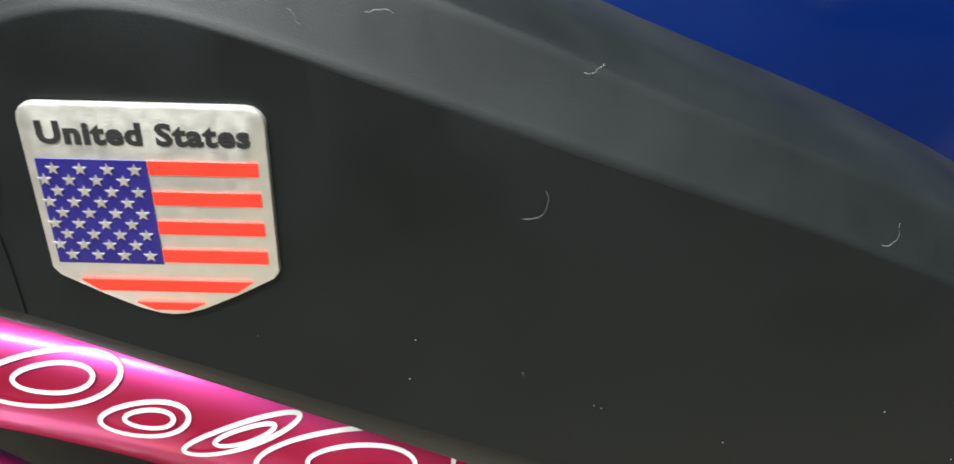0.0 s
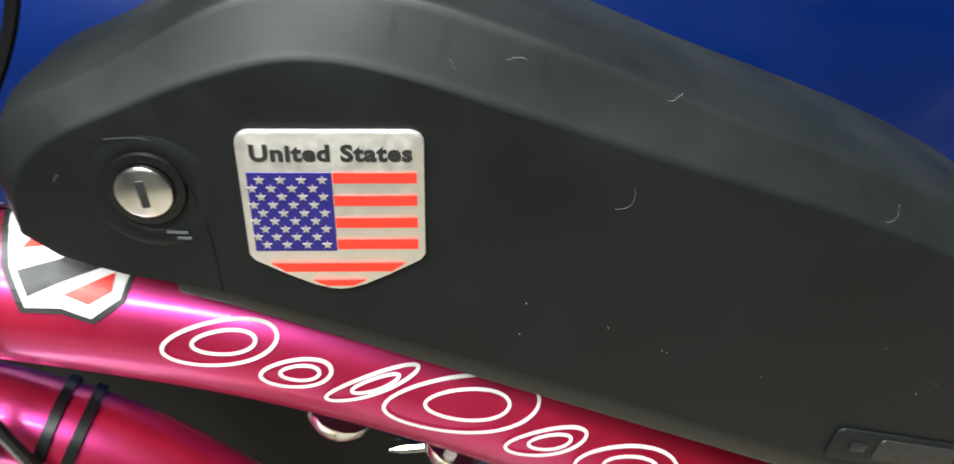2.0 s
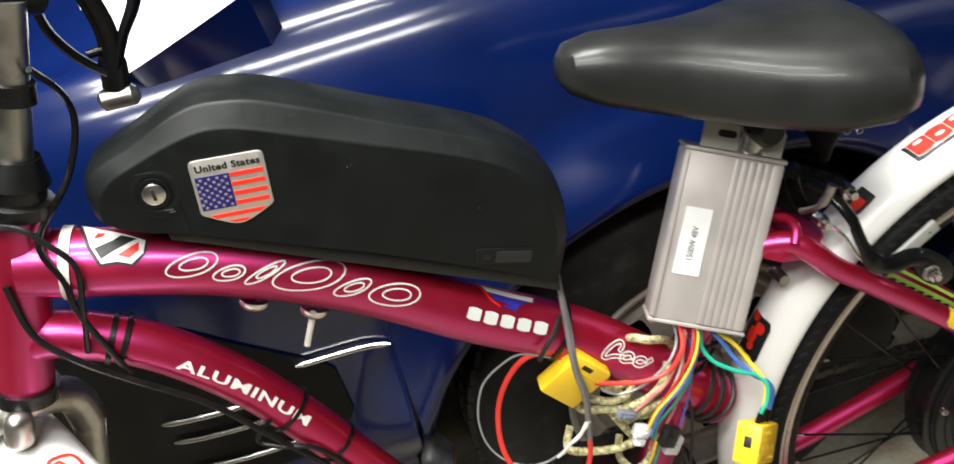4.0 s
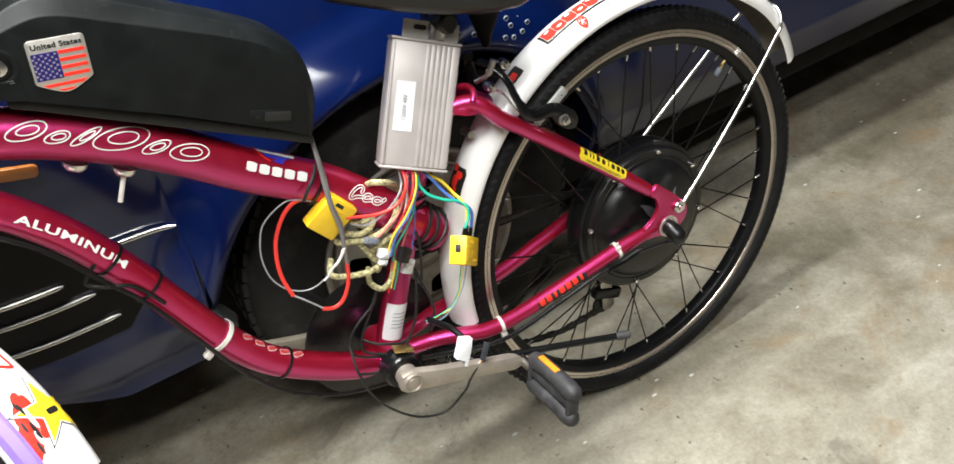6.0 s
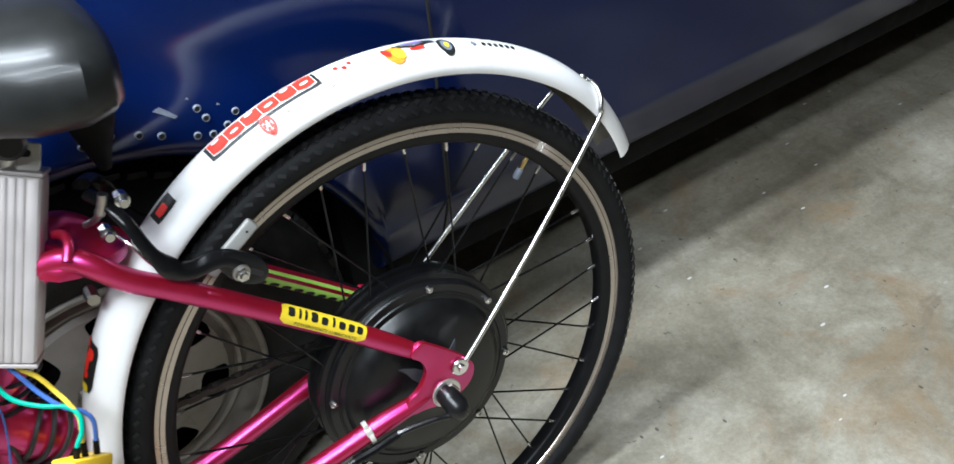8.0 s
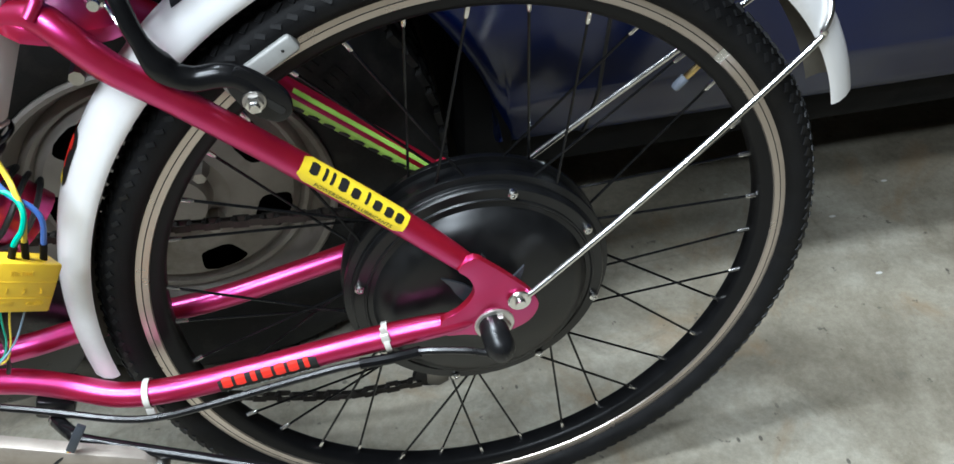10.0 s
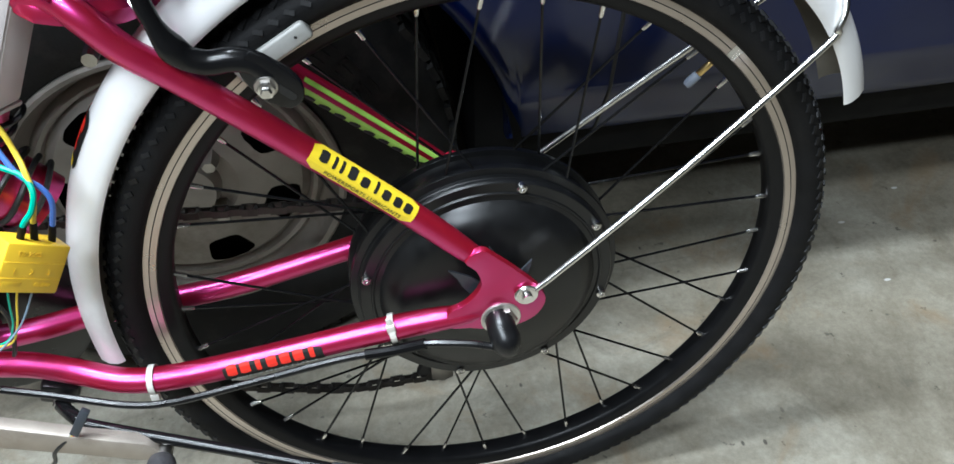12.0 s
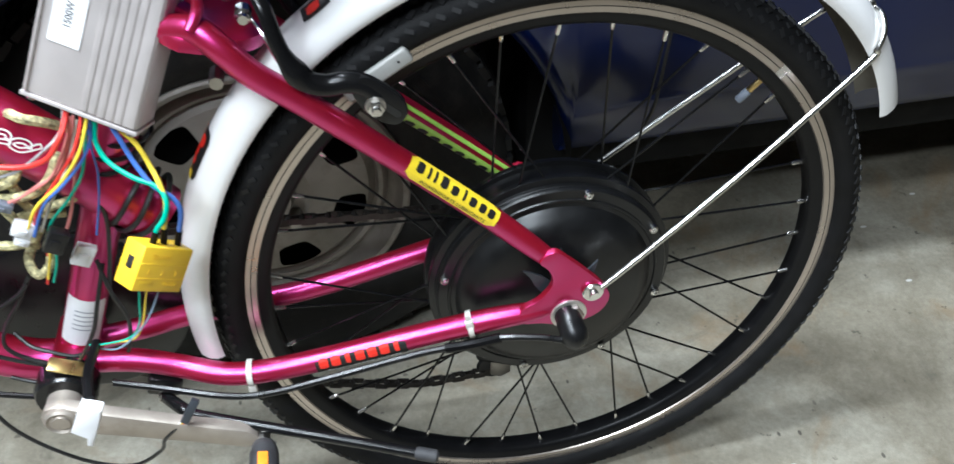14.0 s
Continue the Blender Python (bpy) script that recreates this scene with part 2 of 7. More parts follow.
    rust = ramp(noise_of(3.7, 6, 0.66, 1.5), [(0.56, (0, 0, 0, 1)), (0.70, (1, 1, 1, 1))])
    colour = mix("MIX", colour, (0.235, 0.155, 0.075, 1), part_of(rust, 0.65))
    stain = ramp(noise_of(6.5, 7, 0.68, 1.2), [(0.58, (0, 0, 0, 1)), (0.70, (1, 1, 1, 1))])
    colour = mix("MIX", colour, (0.085, 0.075, 0.058, 1), part_of(stain, 0.48))
    pits = ramp(noise_of(55, 3, 0.6), [(0.68, (0, 0, 0, 1)), (0.73, (1, 1, 1, 1))])
    colour = mix("MIX", colour, (0.07, 0.062, 0.05, 1), part_of(pits, 0.7))
    crack = ramp(cells(7, "DISTANCE_TO_EDGE").outputs["Distance"], [(0.0, (1, 1, 1, 1)), (0.012, (0, 0, 0, 1))])
    gate = ramp(noise_of(2.0, 3, 0.5), [(0.56, (0, 0, 0, 1)), (0.64, (1, 1, 1, 1))])
    colour = mix("MIX", colour, (0.12, 0.10, 0.075, 1), part_of(mix("MULTIPLY", crack, gate, 1.0), 0.35))
    chip = cells(16, "F1", (1, 2.2, 1))
    spot = ramp(chip.outputs["Distance"], [(0.07, (1, 1, 1, 1)), (0.10, (0, 0, 0, 1))])
    few = ramp(chip.outputs["Color"], [(0.72, (0, 0, 0, 1)), (0.76, (1, 1, 1, 1))])
    colour = mix("MIX", colour, (0.72, 0.71, 0.68, 1), part_of(mix("MULTIPLY", spot, few, 1.0), 0.8))
    crumb = cells(21, "F1", (1.7, 1, 1))
    spot = ramp(crumb.outputs["Distance"], [(0.06, (1, 1, 1, 1)), (0.10, (0, 0, 0, 1))])
    few = ramp(crumb.outputs["Color"], [(0.66, (0, 0, 0, 1)), (0.70, (1, 1, 1, 1))])
    colour = mix("MIX", colour, (0.045, 0.04, 0.032, 1), part_of(mix("MULTIPLY", spot, few, 1.0), 0.8))
    nt.links.new(colour, bsdf.inputs["Base Color"])
    bsdf.inputs["Roughness"].default_value = 0.72
    b = nt.nodes.new("ShaderNodeBump")
    b.inputs["Strength"].default_value, b.inputs["Distance"].default_value = 0.35, 0.002
    nt.links.new(noise_of(90, 6, 0.7), b.inputs["Height"])
    nt.links.new(b.outputs["Normal"], bsdf.inputs["Normal"])
    return m


M_FLOOR = concrete()
M_WALL = material("painted_plaster", (0.20, 0.19, 0.175), 0.8, 0, 0.08, 3, 0.2, 120)
M_CEIL = material("ceiling_board", (0.34, 0.33, 0.31), 0.85, 0, 0.06, 3, 0.2, 120)
M_LINT = material("pale_lint", (0.085, 0.09, 0.09), 0.7, 0, 0.1, 200)
M_GLOW = bpy.data.materials.new("lamp_diffuser")
M_GLOW.use_nodes = True
M_GLOW.node_tree.nodes["Principled BSDF"].inputs["Emission Color"].default_value = (1.0, 0.97, 0.90, 1)
M_GLOW.node_tree.nodes["Principled BSDF"].inputs["Emission Strength"].default_value = 6.0


# ---- mesh helpers ----
def part(name, bm, mat, parent=None, label="", smooth=True):
    """Links a bmesh as one mesh object, under a thing or a part. mat: one material or a list."""
    me = bpy.data.meshes.new(name)
    bmesh.ops.recalc_face_normals(bm, faces=bm.faces)
    bm.to_mesh(me)
    bm.free()
    for m in mat if isinstance(mat, (list, tuple)) else [mat]:
        me.materials.append(m)
    if smooth:
        for p in me.polygons:
            p.use_smooth = True
        me.set_sharp_from_angle(angle=radians(38))
    ob = new(name, me)
    ob.parent = parent
    if label:
        ob["label"] = label
    return ob


def spline(points, n=8, closed=False):
    """A Catmull-Rom curve through the points."""
    p = [Vector(q) for q in points]
    k = len(p)
    if k < 3 and not closed:
        return [p[0].lerp(p[1], i / n) for i in range(n + 1)]
    out = []
    for i in range(k if closed else k - 1):
        a, b, c, d = (p[(i - 1) % k], p[i], p[(i + 1) % k], p[(i + 2) % k]) if closed else (p[max(i - 1, 0)], p[i], p[i + 1], p[min(i + 2, k - 1)])
        for j in range(n):
            t = j / n
            out.append(0.5 * (2 * b + (c - a) * t + (2 * a - 5 * b + 4 * c - d) * t * t + (3 * b - a - 3 * c + d) * t**3))
    if not closed:
        out.append(p[-1])
    return out


def frames_along(path, closed=False):
    """Tangent, side and up vectors along a path, with as little twist as can be."""
    k, out = len(path), []
    side = None
    for i in range(k):
        a, b = (path[(i - 1) % k], path[(i + 1) % k]) if closed else (path[max(i - 1, 0)], path[min(i + 1, k - 1)])
        t = (b - a).normalized()
        if side is None:
            side = t.cross(Vector((0, 0, 1)) if abs(t.z) < 0.9 else Vector((0, 1, 0))).normalized()
        side = (side - t * side.dot(t)).normalized()
        out.append((t, side, t.cross(side)))
    return out


def tube(path, radius, seg=12, closed=False, bm=None, mi=0, cap=True, flat=1.0):
    """A round bar swept along a path; radius: one number or one for each point."""
    bm = bm or bmesh.new()
    path = [Vector(p) for p in path]
    fr = frames_along(path, closed)
    rings = []
    for i, (p, (t, s, u)) in enumerate(zip(path, fr)):
        r = radius[i] if isinstance(radius, (list, tuple)) else radius
        rings.append([bm.verts.new(p + r * (math.cos(a) * s + flat * math.sin(a) * u)) for a in (2 * math.pi * j / seg for j in range(seg))])
    k = len(rings)
    for i in range(k if closed else k - 1):
        a, b = rings[i], rings[(i + 1) % k]
        for j in range(seg):
            f = bm.faces.new((a[j], a[(j + 1) % seg], b[(j + 1) % seg], b[j]))
            f.material_index = mi
    if cap and not closed:
        for ring in (rings[0], rings[-1]):
            bm.faces.new(ring).material_index = mi
    return bm


def lathe(profile, seg=48, centre=(0, 0, 0), axis="y", closed=False, bm=None, mi=0, arc=None):
    """Turns a profile of (radius, offset along the axis) about an axis through centre."""
    bm = bm or bmesh.new()
    c = Vector(centre)
    a0, a1 = arc or (0, 2 * math.pi)
    n = seg if arc is None else seg + 1
    rings = []
    for i in range(n):
        a = a0 + (a1 - a0) * i / seg
        ring = []
        for r, o in profile:
            v = Vector((r * math.cos(a), o, r * math.sin(a))) if axis == "y" else Vector((r * math.cos(a), r * math.sin(a), o))
            ring.append(bm.verts.new(c + v))
        rings.append(ring)
    m = len(profile)
    for i in range(n if arc is None else n - 1):
        a, b = rings[i], rings[(i + 1) % n]
        for j in range(m if closed else m - 1):
            q = (a[j], a[(j + 1) % m], b[(j + 1) % m], b[j])
            f = bm.faces.new(q)
            f.material_index = mi[j] if isinstance(mi, (list, tuple)) else mi
    if arc is None and not closed:
        bmesh.ops.remove_doubles(bm, verts=bm.verts[:], dist=1e-6)
    return bm


def box(size, m=None, bevel=0.0, seg=2, bm=None, mi=0):
    """A box of that size about the origin, laid by the matrix m, with rounded edges."""
    b2 = bmesh.new()
    bmesh.ops.create_cube(b2, size=1.0, matrix=Matrix.Diagonal((*size, 1)))
    if bevel:
        bmesh.ops.bevel(b2, geom=b2.edges[:], offset=bevel, segments=seg, affect="EDGES", profile=0.5)
    if m is not None:
        bmesh.ops.transform(b2, matrix=m, verts=b2.verts[:])
    if bm is None:
        for f in b2.faces:
            f.material_index = mi
        return b2
    return join(bm, b2, mi)


def join(bm, other, mi=None):
    """Copies the faces of other into bm."""
    made = {v: bm.verts.new(v.co) for v in other.verts}
    for f in other.faces:
        g = bm.faces.new([made[v] for v in f.verts])
        g.material_index = f.material_index if mi is None else mi
    other.free()
    return bm


def plate(outline, thick, m=None, bevel=0.0, bm=None, mi=0):
    """A flat plate from an outline in its own x and y, thick along z."""
    b2 = bmesh.new()
    f = b2.faces.new([b2.verts.new((x, y, 0)) for x, y in outline])
    up = bmesh.ops.extrude_face_region(b2, geom=[f])
    bmesh.ops.translate(b2, vec=(0, 0, thick), verts=[v for v in up["geom"] if isinstance(v, bmesh.types.BMVert)])
    if bevel:
        edges = [e for e in b2.edges if all(abs(v.co.z - thick) < 1e-6 for v in e.verts)]
        bmesh.ops.bevel(b2, geom=edges, offset=bevel, segments=2, affect="EDGES", profile=0.5)
    bmesh.ops.triangulate(b2, faces=[f for f in b2.faces if len(f.verts) > 4])
    if m is not None:
        bmesh.ops.transform(b2, matrix=m, verts=b2.verts[:])
    if bm is None:
        for f in b2.faces:
            f.material_index = mi
        return b2
    return join(bm, b2, mi)


def letters(text, size, thick=0.0004, spacing=1.0, wide=1.0, bold=0.0):
    """Raised letters in the built-in font, centred on the origin in x and y."""
    cu = bpy.data.curves.new("letters", "FONT")
    cu.body, cu.size, cu.extrude, cu.offset = text, size, thick / 2, bold
    cu.align_x, cu.align_y, cu.space_character, cu.resolution_u = "CENTER", "CENTER", spacing, 3
    ob = new("letters", cu)
    me = ob.to_mesh()
    bm = bmesh.new()
    bm.from_mesh(me)
    ob.to_mesh_clear()
    bpy.data.objects.remove(ob)
    bpy.data.curves.remove(cu)
    for v in bm.verts:
        v.co.x *= wide
        v.co.z += thick / 2
    return bm


def ribbon(path, width, thick=0.0003, bm=None, mi=0, closed=False):
    """A flat stroke of even width along a path in x and y."""
    bm = bm or bmesh.new()
    p = [Vector((q[0], q[1], 0)) for q in path]
    k, rows = len(p), []
    for i in range(k):
        a, b = (p[(i - 1) % k], p[(i + 1) % k]) if closed else (p[max(i - 1, 0)], p[min(i + 1, k - 1)])
        t = (b - a).normalized()
        n = Vector((-t.y, t.x, 0)) * width / 2
        rows.append([bm.verts.new(p[i] + n + Vector((0, 0, thick))), bm.verts.new(p[i] - n + Vector((0, 0, thick)))])
    for i in range(k if closed else k - 1):
        a, b = rows[i], rows[(i + 1) % k]
        bm.faces.new((a[0], a[1], b[1], b[0])).material_index = mi
    return bm


class Wrap:
    """Lays flat shapes (x along the bar, y up its side, z out of it) on the side of a bar that faces -y."""

    def __init__(self, path, radius):
        self.p = [Vector(q) for q in path]
        self.r = radius
        self.s = [0.0]
        for a, b in zip(self.p, self.p[1:]):
            self.s.append(self.s[-1] + (b - a).length)

    def at(self, s):
        s = min(max(s, 0), self.s[-1] - 1e-6)
        i = max(j for j in range(len(self.s) - 1) if self.s[j] <= s)
        f = (s - self.s[i]) / (self.s[i + 1] - self.s[i])
        tan = lambda j: (self.p[min(j + 1, len(self.p) - 1)] - self.p[max(j - 1, 0)]).normalized()
        t = tan(i).lerp(tan(i + 1), f).normalized()
        return self.p[i].lerp(self.p[i + 1], f), t

    def near(self, x, z):
        """The length along the bar nearest to a place."""
        steps = [self.s[-1] * k / 400 for k in range(401)]
        return min(steps, key=lambda q: math.hypot(self.at(q)[0].x - x, self.at(q)[0].z - z))

    def lay(self, bm, s, up=0.0, lift=0.0004, turn=0.0):
        """Moves the vertices of bm on to the bar: its x = 0 at length s, its y = 0 at up metres above the bar's side."""
        c, d = math.cos(turn), math.sin(turn)
        for v in bm.verts:
            x, y, z = v.co
            x, y = c * x - d * y, d * x + c * y
            p, t = self.at(s + x)
            out = Vector((0, -1, 0))
            out = (out - t * out.dot(t)).normalized()
            rise = out.cross(t) * -1
            if rise.z < 0:
                rise = -rise
            a = (y + up) / self.r
            v.co = p + (self.r + lift + z) * (math.cos(a) * out + math.sin(a) * rise)
        return bm


def rounded(w, h, r, n=4):
    out = []
    for cx, cy, a0 in ((w / 2 - r, h / 2 - r, 0), (-w / 2 + r, h / 2 - r, 90), (-w / 2 + r, -h / 2 + r, 180), (w / 2 - r, -h / 2 + r, 270)):
        for i in range(n + 1):
            a = radians(a0 + 90 * i / n)
            out.append((cx + r * math.cos(a), cy + r * math.sin(a)))
    return out


def grid_patch(w, h, nx, ny, r=0.0):
    """A flat sheet about the origin, fine enough to be laid on a bar, with clipped corners."""
    bm = bmesh.new()
    rows = []
    for i in range(nx + 1):
        x = -w / 2 + w * i / nx
        e = max(0.0, r - min(x + w / 2, w / 2 - x))
        hh = h / 2 - (r - math.sqrt(max(r * r - e * e, 0)) if r else 0)
        rows.append([bm.verts.new((x, -hh + 2 * hh * j / ny, 0)) for j in range(ny + 1)])
    for a, b in zip(rows, rows[1:]):
        for j in range(ny):
            bm.faces.new((a[j], b[j], b[j + 1], a[j + 1]))
    return bm


def basis(origin, ex, ey):
    """A matrix whose x and y axes point along ex and ey, as nearly as can be."""
    x = Vector(ex).normalized()
    z = x.cross(Vector(ey)).normalized()
    y = z.cross(x)
    m = Matrix((x, y, z)).transposed().to_4x4()
    m.translation = Vector(origin)
    return m


# ---- the garage ----
def slab(name, size, centre, mat, label, category):
    ob = part(name, box(size), mat, None, label, smooth=False)
    ob.matrix_world = pose(*centre)
    return tagged(ob, label, category, kind="structure")


slab("floor", (11.0, 9.0, 0.1), (1.5, 0.5, -0.0445), M_FLOOR, "stained grey concrete garage floor", "floor")
slab("wall_north", (11.2, 0.1, 2.6), (1.5, 5.05, 1.3), M_WALL, "plain painted garage wall behind the car", "wall")
slab("wall_south", (11.2, 0.1, 2.6), (1.5, -4.05, 1.3), M_WALL, "plain painted garage wall behind the camera", "wall")
slab("wall_west", (0.1, 9.0, 2.6), (-4.05, 0.5, 1.3), M_WALL, "plain painted garage wall", "wall")
slab("wall_east", (0.1, 9.0, 2.6), (7.05, 0.5, 1.3), M_WALL, "plain painted garage wall", "wall")
slab("ceiling", (11.2, 9.2, 0.1), (1.5, 0.5, 2.65), M_CEIL, "plain garage ceiling", "ceiling")

for lx, ly, lz, turn, watts in LAMPS:
    lamp = tagged(new("ceiling_light"), "long white fluorescent ceiling light", "ceiling light", "ceiling lights")
    lamp.matrix_world = pose(lx, ly, lz + 0.012, 0, 0, turn)
    part("housing", box((1.25, 0.20, 0.06), pose(0, 0, 0.145), 0.006), M_DECAL, lamp)
    part("bracket", box((0.02, 0.05, 0.12), pose(-0.61, 0, 0.06), 0.003), M_DECAL, lamp)
    part("bracket", box((0.02, 0.05, 0.12), pose(0.61, 0, 0.06), 0.003), M_DECAL, lamp)
    part("tube", tube([(-0.6, 0, 0.035), (0.6, 0, 0.035)], 0.013), M_GLOW, lamp)
    part("stem", box((0.02, 0.02, 0.05), pose(0, 0, 0.195)), M_DECAL, lamp)

# ---- the car ----
car = tagged(new("car"), "dark blue parked car with scuffed front wing", "car")
WHEEL_X, WHEEL_Z, REAR_X = -0.29, 0.30, 2.02
SIDE = [(0.262, 0.285), (0.243, 0.300), (0.228, 0.335), (0.213, 0.375), (0.211, 0.395), (0.206, 0.47), (0.199, 0.58), (0.198, 0.68), (0.206, 0.75), (0.222, 0.812), (0.250, 0.864), (0.30, 0.896), (0.40, 0.916), (0.55, 0.928), (0.80, 0.938), (1.025, 0.942)]


SIDE_FINE = [(p.x, p.z) for p in spline([(y, 0, z) for y, z in SIDE], 4)]


def profile_y(z):
    for (y0, z0), (y1, z1) in zip(SIDE_FINE, SIDE_FINE[1:]):
        if z0 <= z <= z1:
            return y0 + (y1 - y0) * (z - z0) / (z1 - z0)
    return SIDE[0][0]


def body_station(x):
    """Half of the car's outline across at x: from the sill up to the middle of the top."""
    pts = []
    low = SIDE[0][1]
    for cx, r, h in ((WHEEL_X, 0.364, 0.364), (REAR_X, 0.364, 0.364)):
        d = abs(x - cx)
        if d < r:
            low = max(low, WHEEL_Z + h * math.sqrt(1 - (d / r) ** 2) - 0.02)
    if x < -0.64:
        low = 0.246 + min(0.14, 5.0 * max(0.0, -0.78 - x) ** 2)
    nose = max(0.0, (-0.80 - x) / 0.5)
    tail = max(0.0, (x - 2.55) / 0.6)
    tuck = 0.30 * nose**2 + 0.35 * tail**2
    for y, z in SIDE_FINE:
        zz = low + (z - SIDE[0][1]) * (0.80 - low) / (0.80 - SIDE[0][1]) if z < 0.80 else z
        yy = profile_y(zz) if z < 0.80 else y
        for cx in (WHEEL_X, REAR_X):
            # a rounded flare round the wheel arch, with a turned-in lip
            e = math.hypot(x - cx, zz - WHEEL_Z + 0.02) - 0.364
            if zz > WHEEL_Z and e < 0.105:
                e = max(e, 0.0)
                up = min(1.0, (zz - WHEEL_Z) / 0.12)
                fade = 1.0 - 0.55 * min(1.0, max(0.0, (x - cx + 0.02) / 0.22))
                yy -= up * fade * (0.025 + 0.025 * math.cos(math.pi * e / 0.105)) - 0.010 * max(0.0, 1 - e / 0.016) ** 2
        yy += tuck * (1 - abs(zz - 0.5) * 0.5)
        if yy > 0.3:
            zz += 0.05 * min(1.0, max(0.0, (x + 1.2) / 1.3)) * (yy - 0.3) / 0.725 - 0.10 * nose
        pts.append((min(yy, 1.025), zz))
    return [(pts[0][0] + 0.035, pts[0][1] + 0.004), (pts[0][0] + 0.003, pts[0][1] - 0.001)] + pts


xs = sorted({round(-1.28 + 4.4 * i / 110, 4) for i in range(111)} | {round(-0.80 + 0.0125 * i, 4) for i in range(84)} | {WHEEL_X + s * d for s in (-1, 1) for d in (0.364, 0.363, 0.357, 0.347, 0.332)} | {REAR_X + s * d for s in (-1, 1) for d in (0.364, 0.363, 0.357, 0.345)})
bm = bmesh.new()
rows = []
for x in xs:
    half = body_station(x)
    loop = half + [(2.05 - y, z) for y, z in reversed(half[:-1])]
    rows.append([bm.verts.new((x, y, z)) for y, z in loop])
for a, b in zip(rows, rows[1:]):
    for j in range(len(a) - 1):
        bm.faces.new((a[j], b[j], b[j + 1], a[j + 1]))
bm.faces.new(rows[0])
bm.faces.new(list(reversed(rows[-1])))
part("body", bm, M_CAR, car, "dark blue painted bodywork")

# underside and wheel wells
bm = box((1.66, 1.50, 0.20), pose(0.865, 1.025, 0.32), 0.02)
part("underbody", bm, M_DARK, car)
for cx in (WHEEL_X, REAR_X):
    bm = lathe([(0.362, 0.20), (0.376, 0.23), (0.376, 0.62), (0.02, 0.62)], 40, (cx, 0, WHEEL_Z - 0.02), arc=(0, math.pi))
    part("wheel_well", bm, M_DARK, car)
# cabin
bm = bmesh.new()
rings = []
for x0, x1, y0, z in ((0.05, 2.75, 0.30, 0.955), (0.45, 2.55, 0.40, 1.22), (0.75, 2.30, 0.48, 1.36), (1.0, 2.05, 0.60, 1.40)):
    rings.append([bm.verts.new(v) for v in ((x0, y0, z), (x1, y0, z), (x1, 2.05 - y0, z), (x0, 2.05 - y0, z))])
for a, b in zip(rings, rings[1:]):
    for j in range(4):
        bm.faces.new((a[j], a[(j + 1) % 4], b[(j + 1) % 4], b[j]))
bm.faces.new(rings[-1])
bmesh.ops.bevel(bm, geom=[e for e in bm.edges], offset=0.02, segments=2, affect="EDGES")
part("cabin", bm, M_CAR, car)
for x0, x1, x2, x3, side in ((0.62, 1.35, 1.33, 0.80, 0), (1.43, 2.35, 2.20, 1.43, 0), (0.62, 1.35, 1.33, 0.80, 1), (1.43, 2.35, 2.20, 1.43, 1)):
    m = Matrix.Translation((0, 0.355 if not side else 1.695, 1.0)) @ pose(0, 0, 0, 90 - (20 if not side else -20), 0, 0)
    bm = plate([(x0, 0.0), (x1, 0.0), (x2, 0.24), (x3, 0.24)], 0.006, m)
    part("side_window", bm, M_GLOSS, car)

# door gap, sill crease and front panel details
for gx in (0.178, 1.25):
    half = [p for p in body_station(gx) if p[1] < 0.90]
    part("door_gap", tube([(gx + 0.02 * (z - 0.5), y - 0.0002, z) for y, z in half], 0.0022, 6), M_INK, car)


def side_y(x, z):
    """How far out the bodywork stands at a place along and up the car."""
    half = body_station(x)
    for (y0, z0), (y1, z1) in zip(half, half[1:]):
        if z0 <= z <= z1 and z1 > z0:
            return y0 + (y1 - y0) * (z - z0) / (z1 - z0)
    return half[0][0]


bm = bmesh.new()
nx, nz = 20, 14
g = []
for i in range(nx + 1):
    row = []
    for j in range(nz + 1):
        z = 0.405 + 0.235 * j / nz
        edge_x = -0.708 - 0.9 * max(0.0, 0.45 - z) - 1.15 * max(0.0, z - 0.53)
        x = -1.06 + (edge_x + 1.06) * i / nx
        row.append(bm.verts.new((x, side_y(x, z) - 0.003, z)))
    g.append(row)
for i in range(nx):
    for j in range(nz):
        bm.faces.new((g[i][j], g[i + 1][j], g[i + 1][j + 1], g[i][j + 1]))
panel = part("bumper_insert", bm, M_TRIM, car, "black plastic bumper insert with bright ribs")
for z, x0, x1 in ((0.438, -0.905, -0.752), (0.487, -0.905, -0.768), (0.519, -0.905, -0.798), (0.549, -0.745, -0.642)):
    path = []
    for i in range(13):
        x = x0 + (x1 - x0) * i / 12
        path.append((x, side_y(x, z) - 0.007, z - (0.006 * i / 12 if z > 0.54 else 0)))
    part("rib", tube(path, [0.0012] + [0.0030] * 11 + [0.0012], 8), M_CHROME, panel)
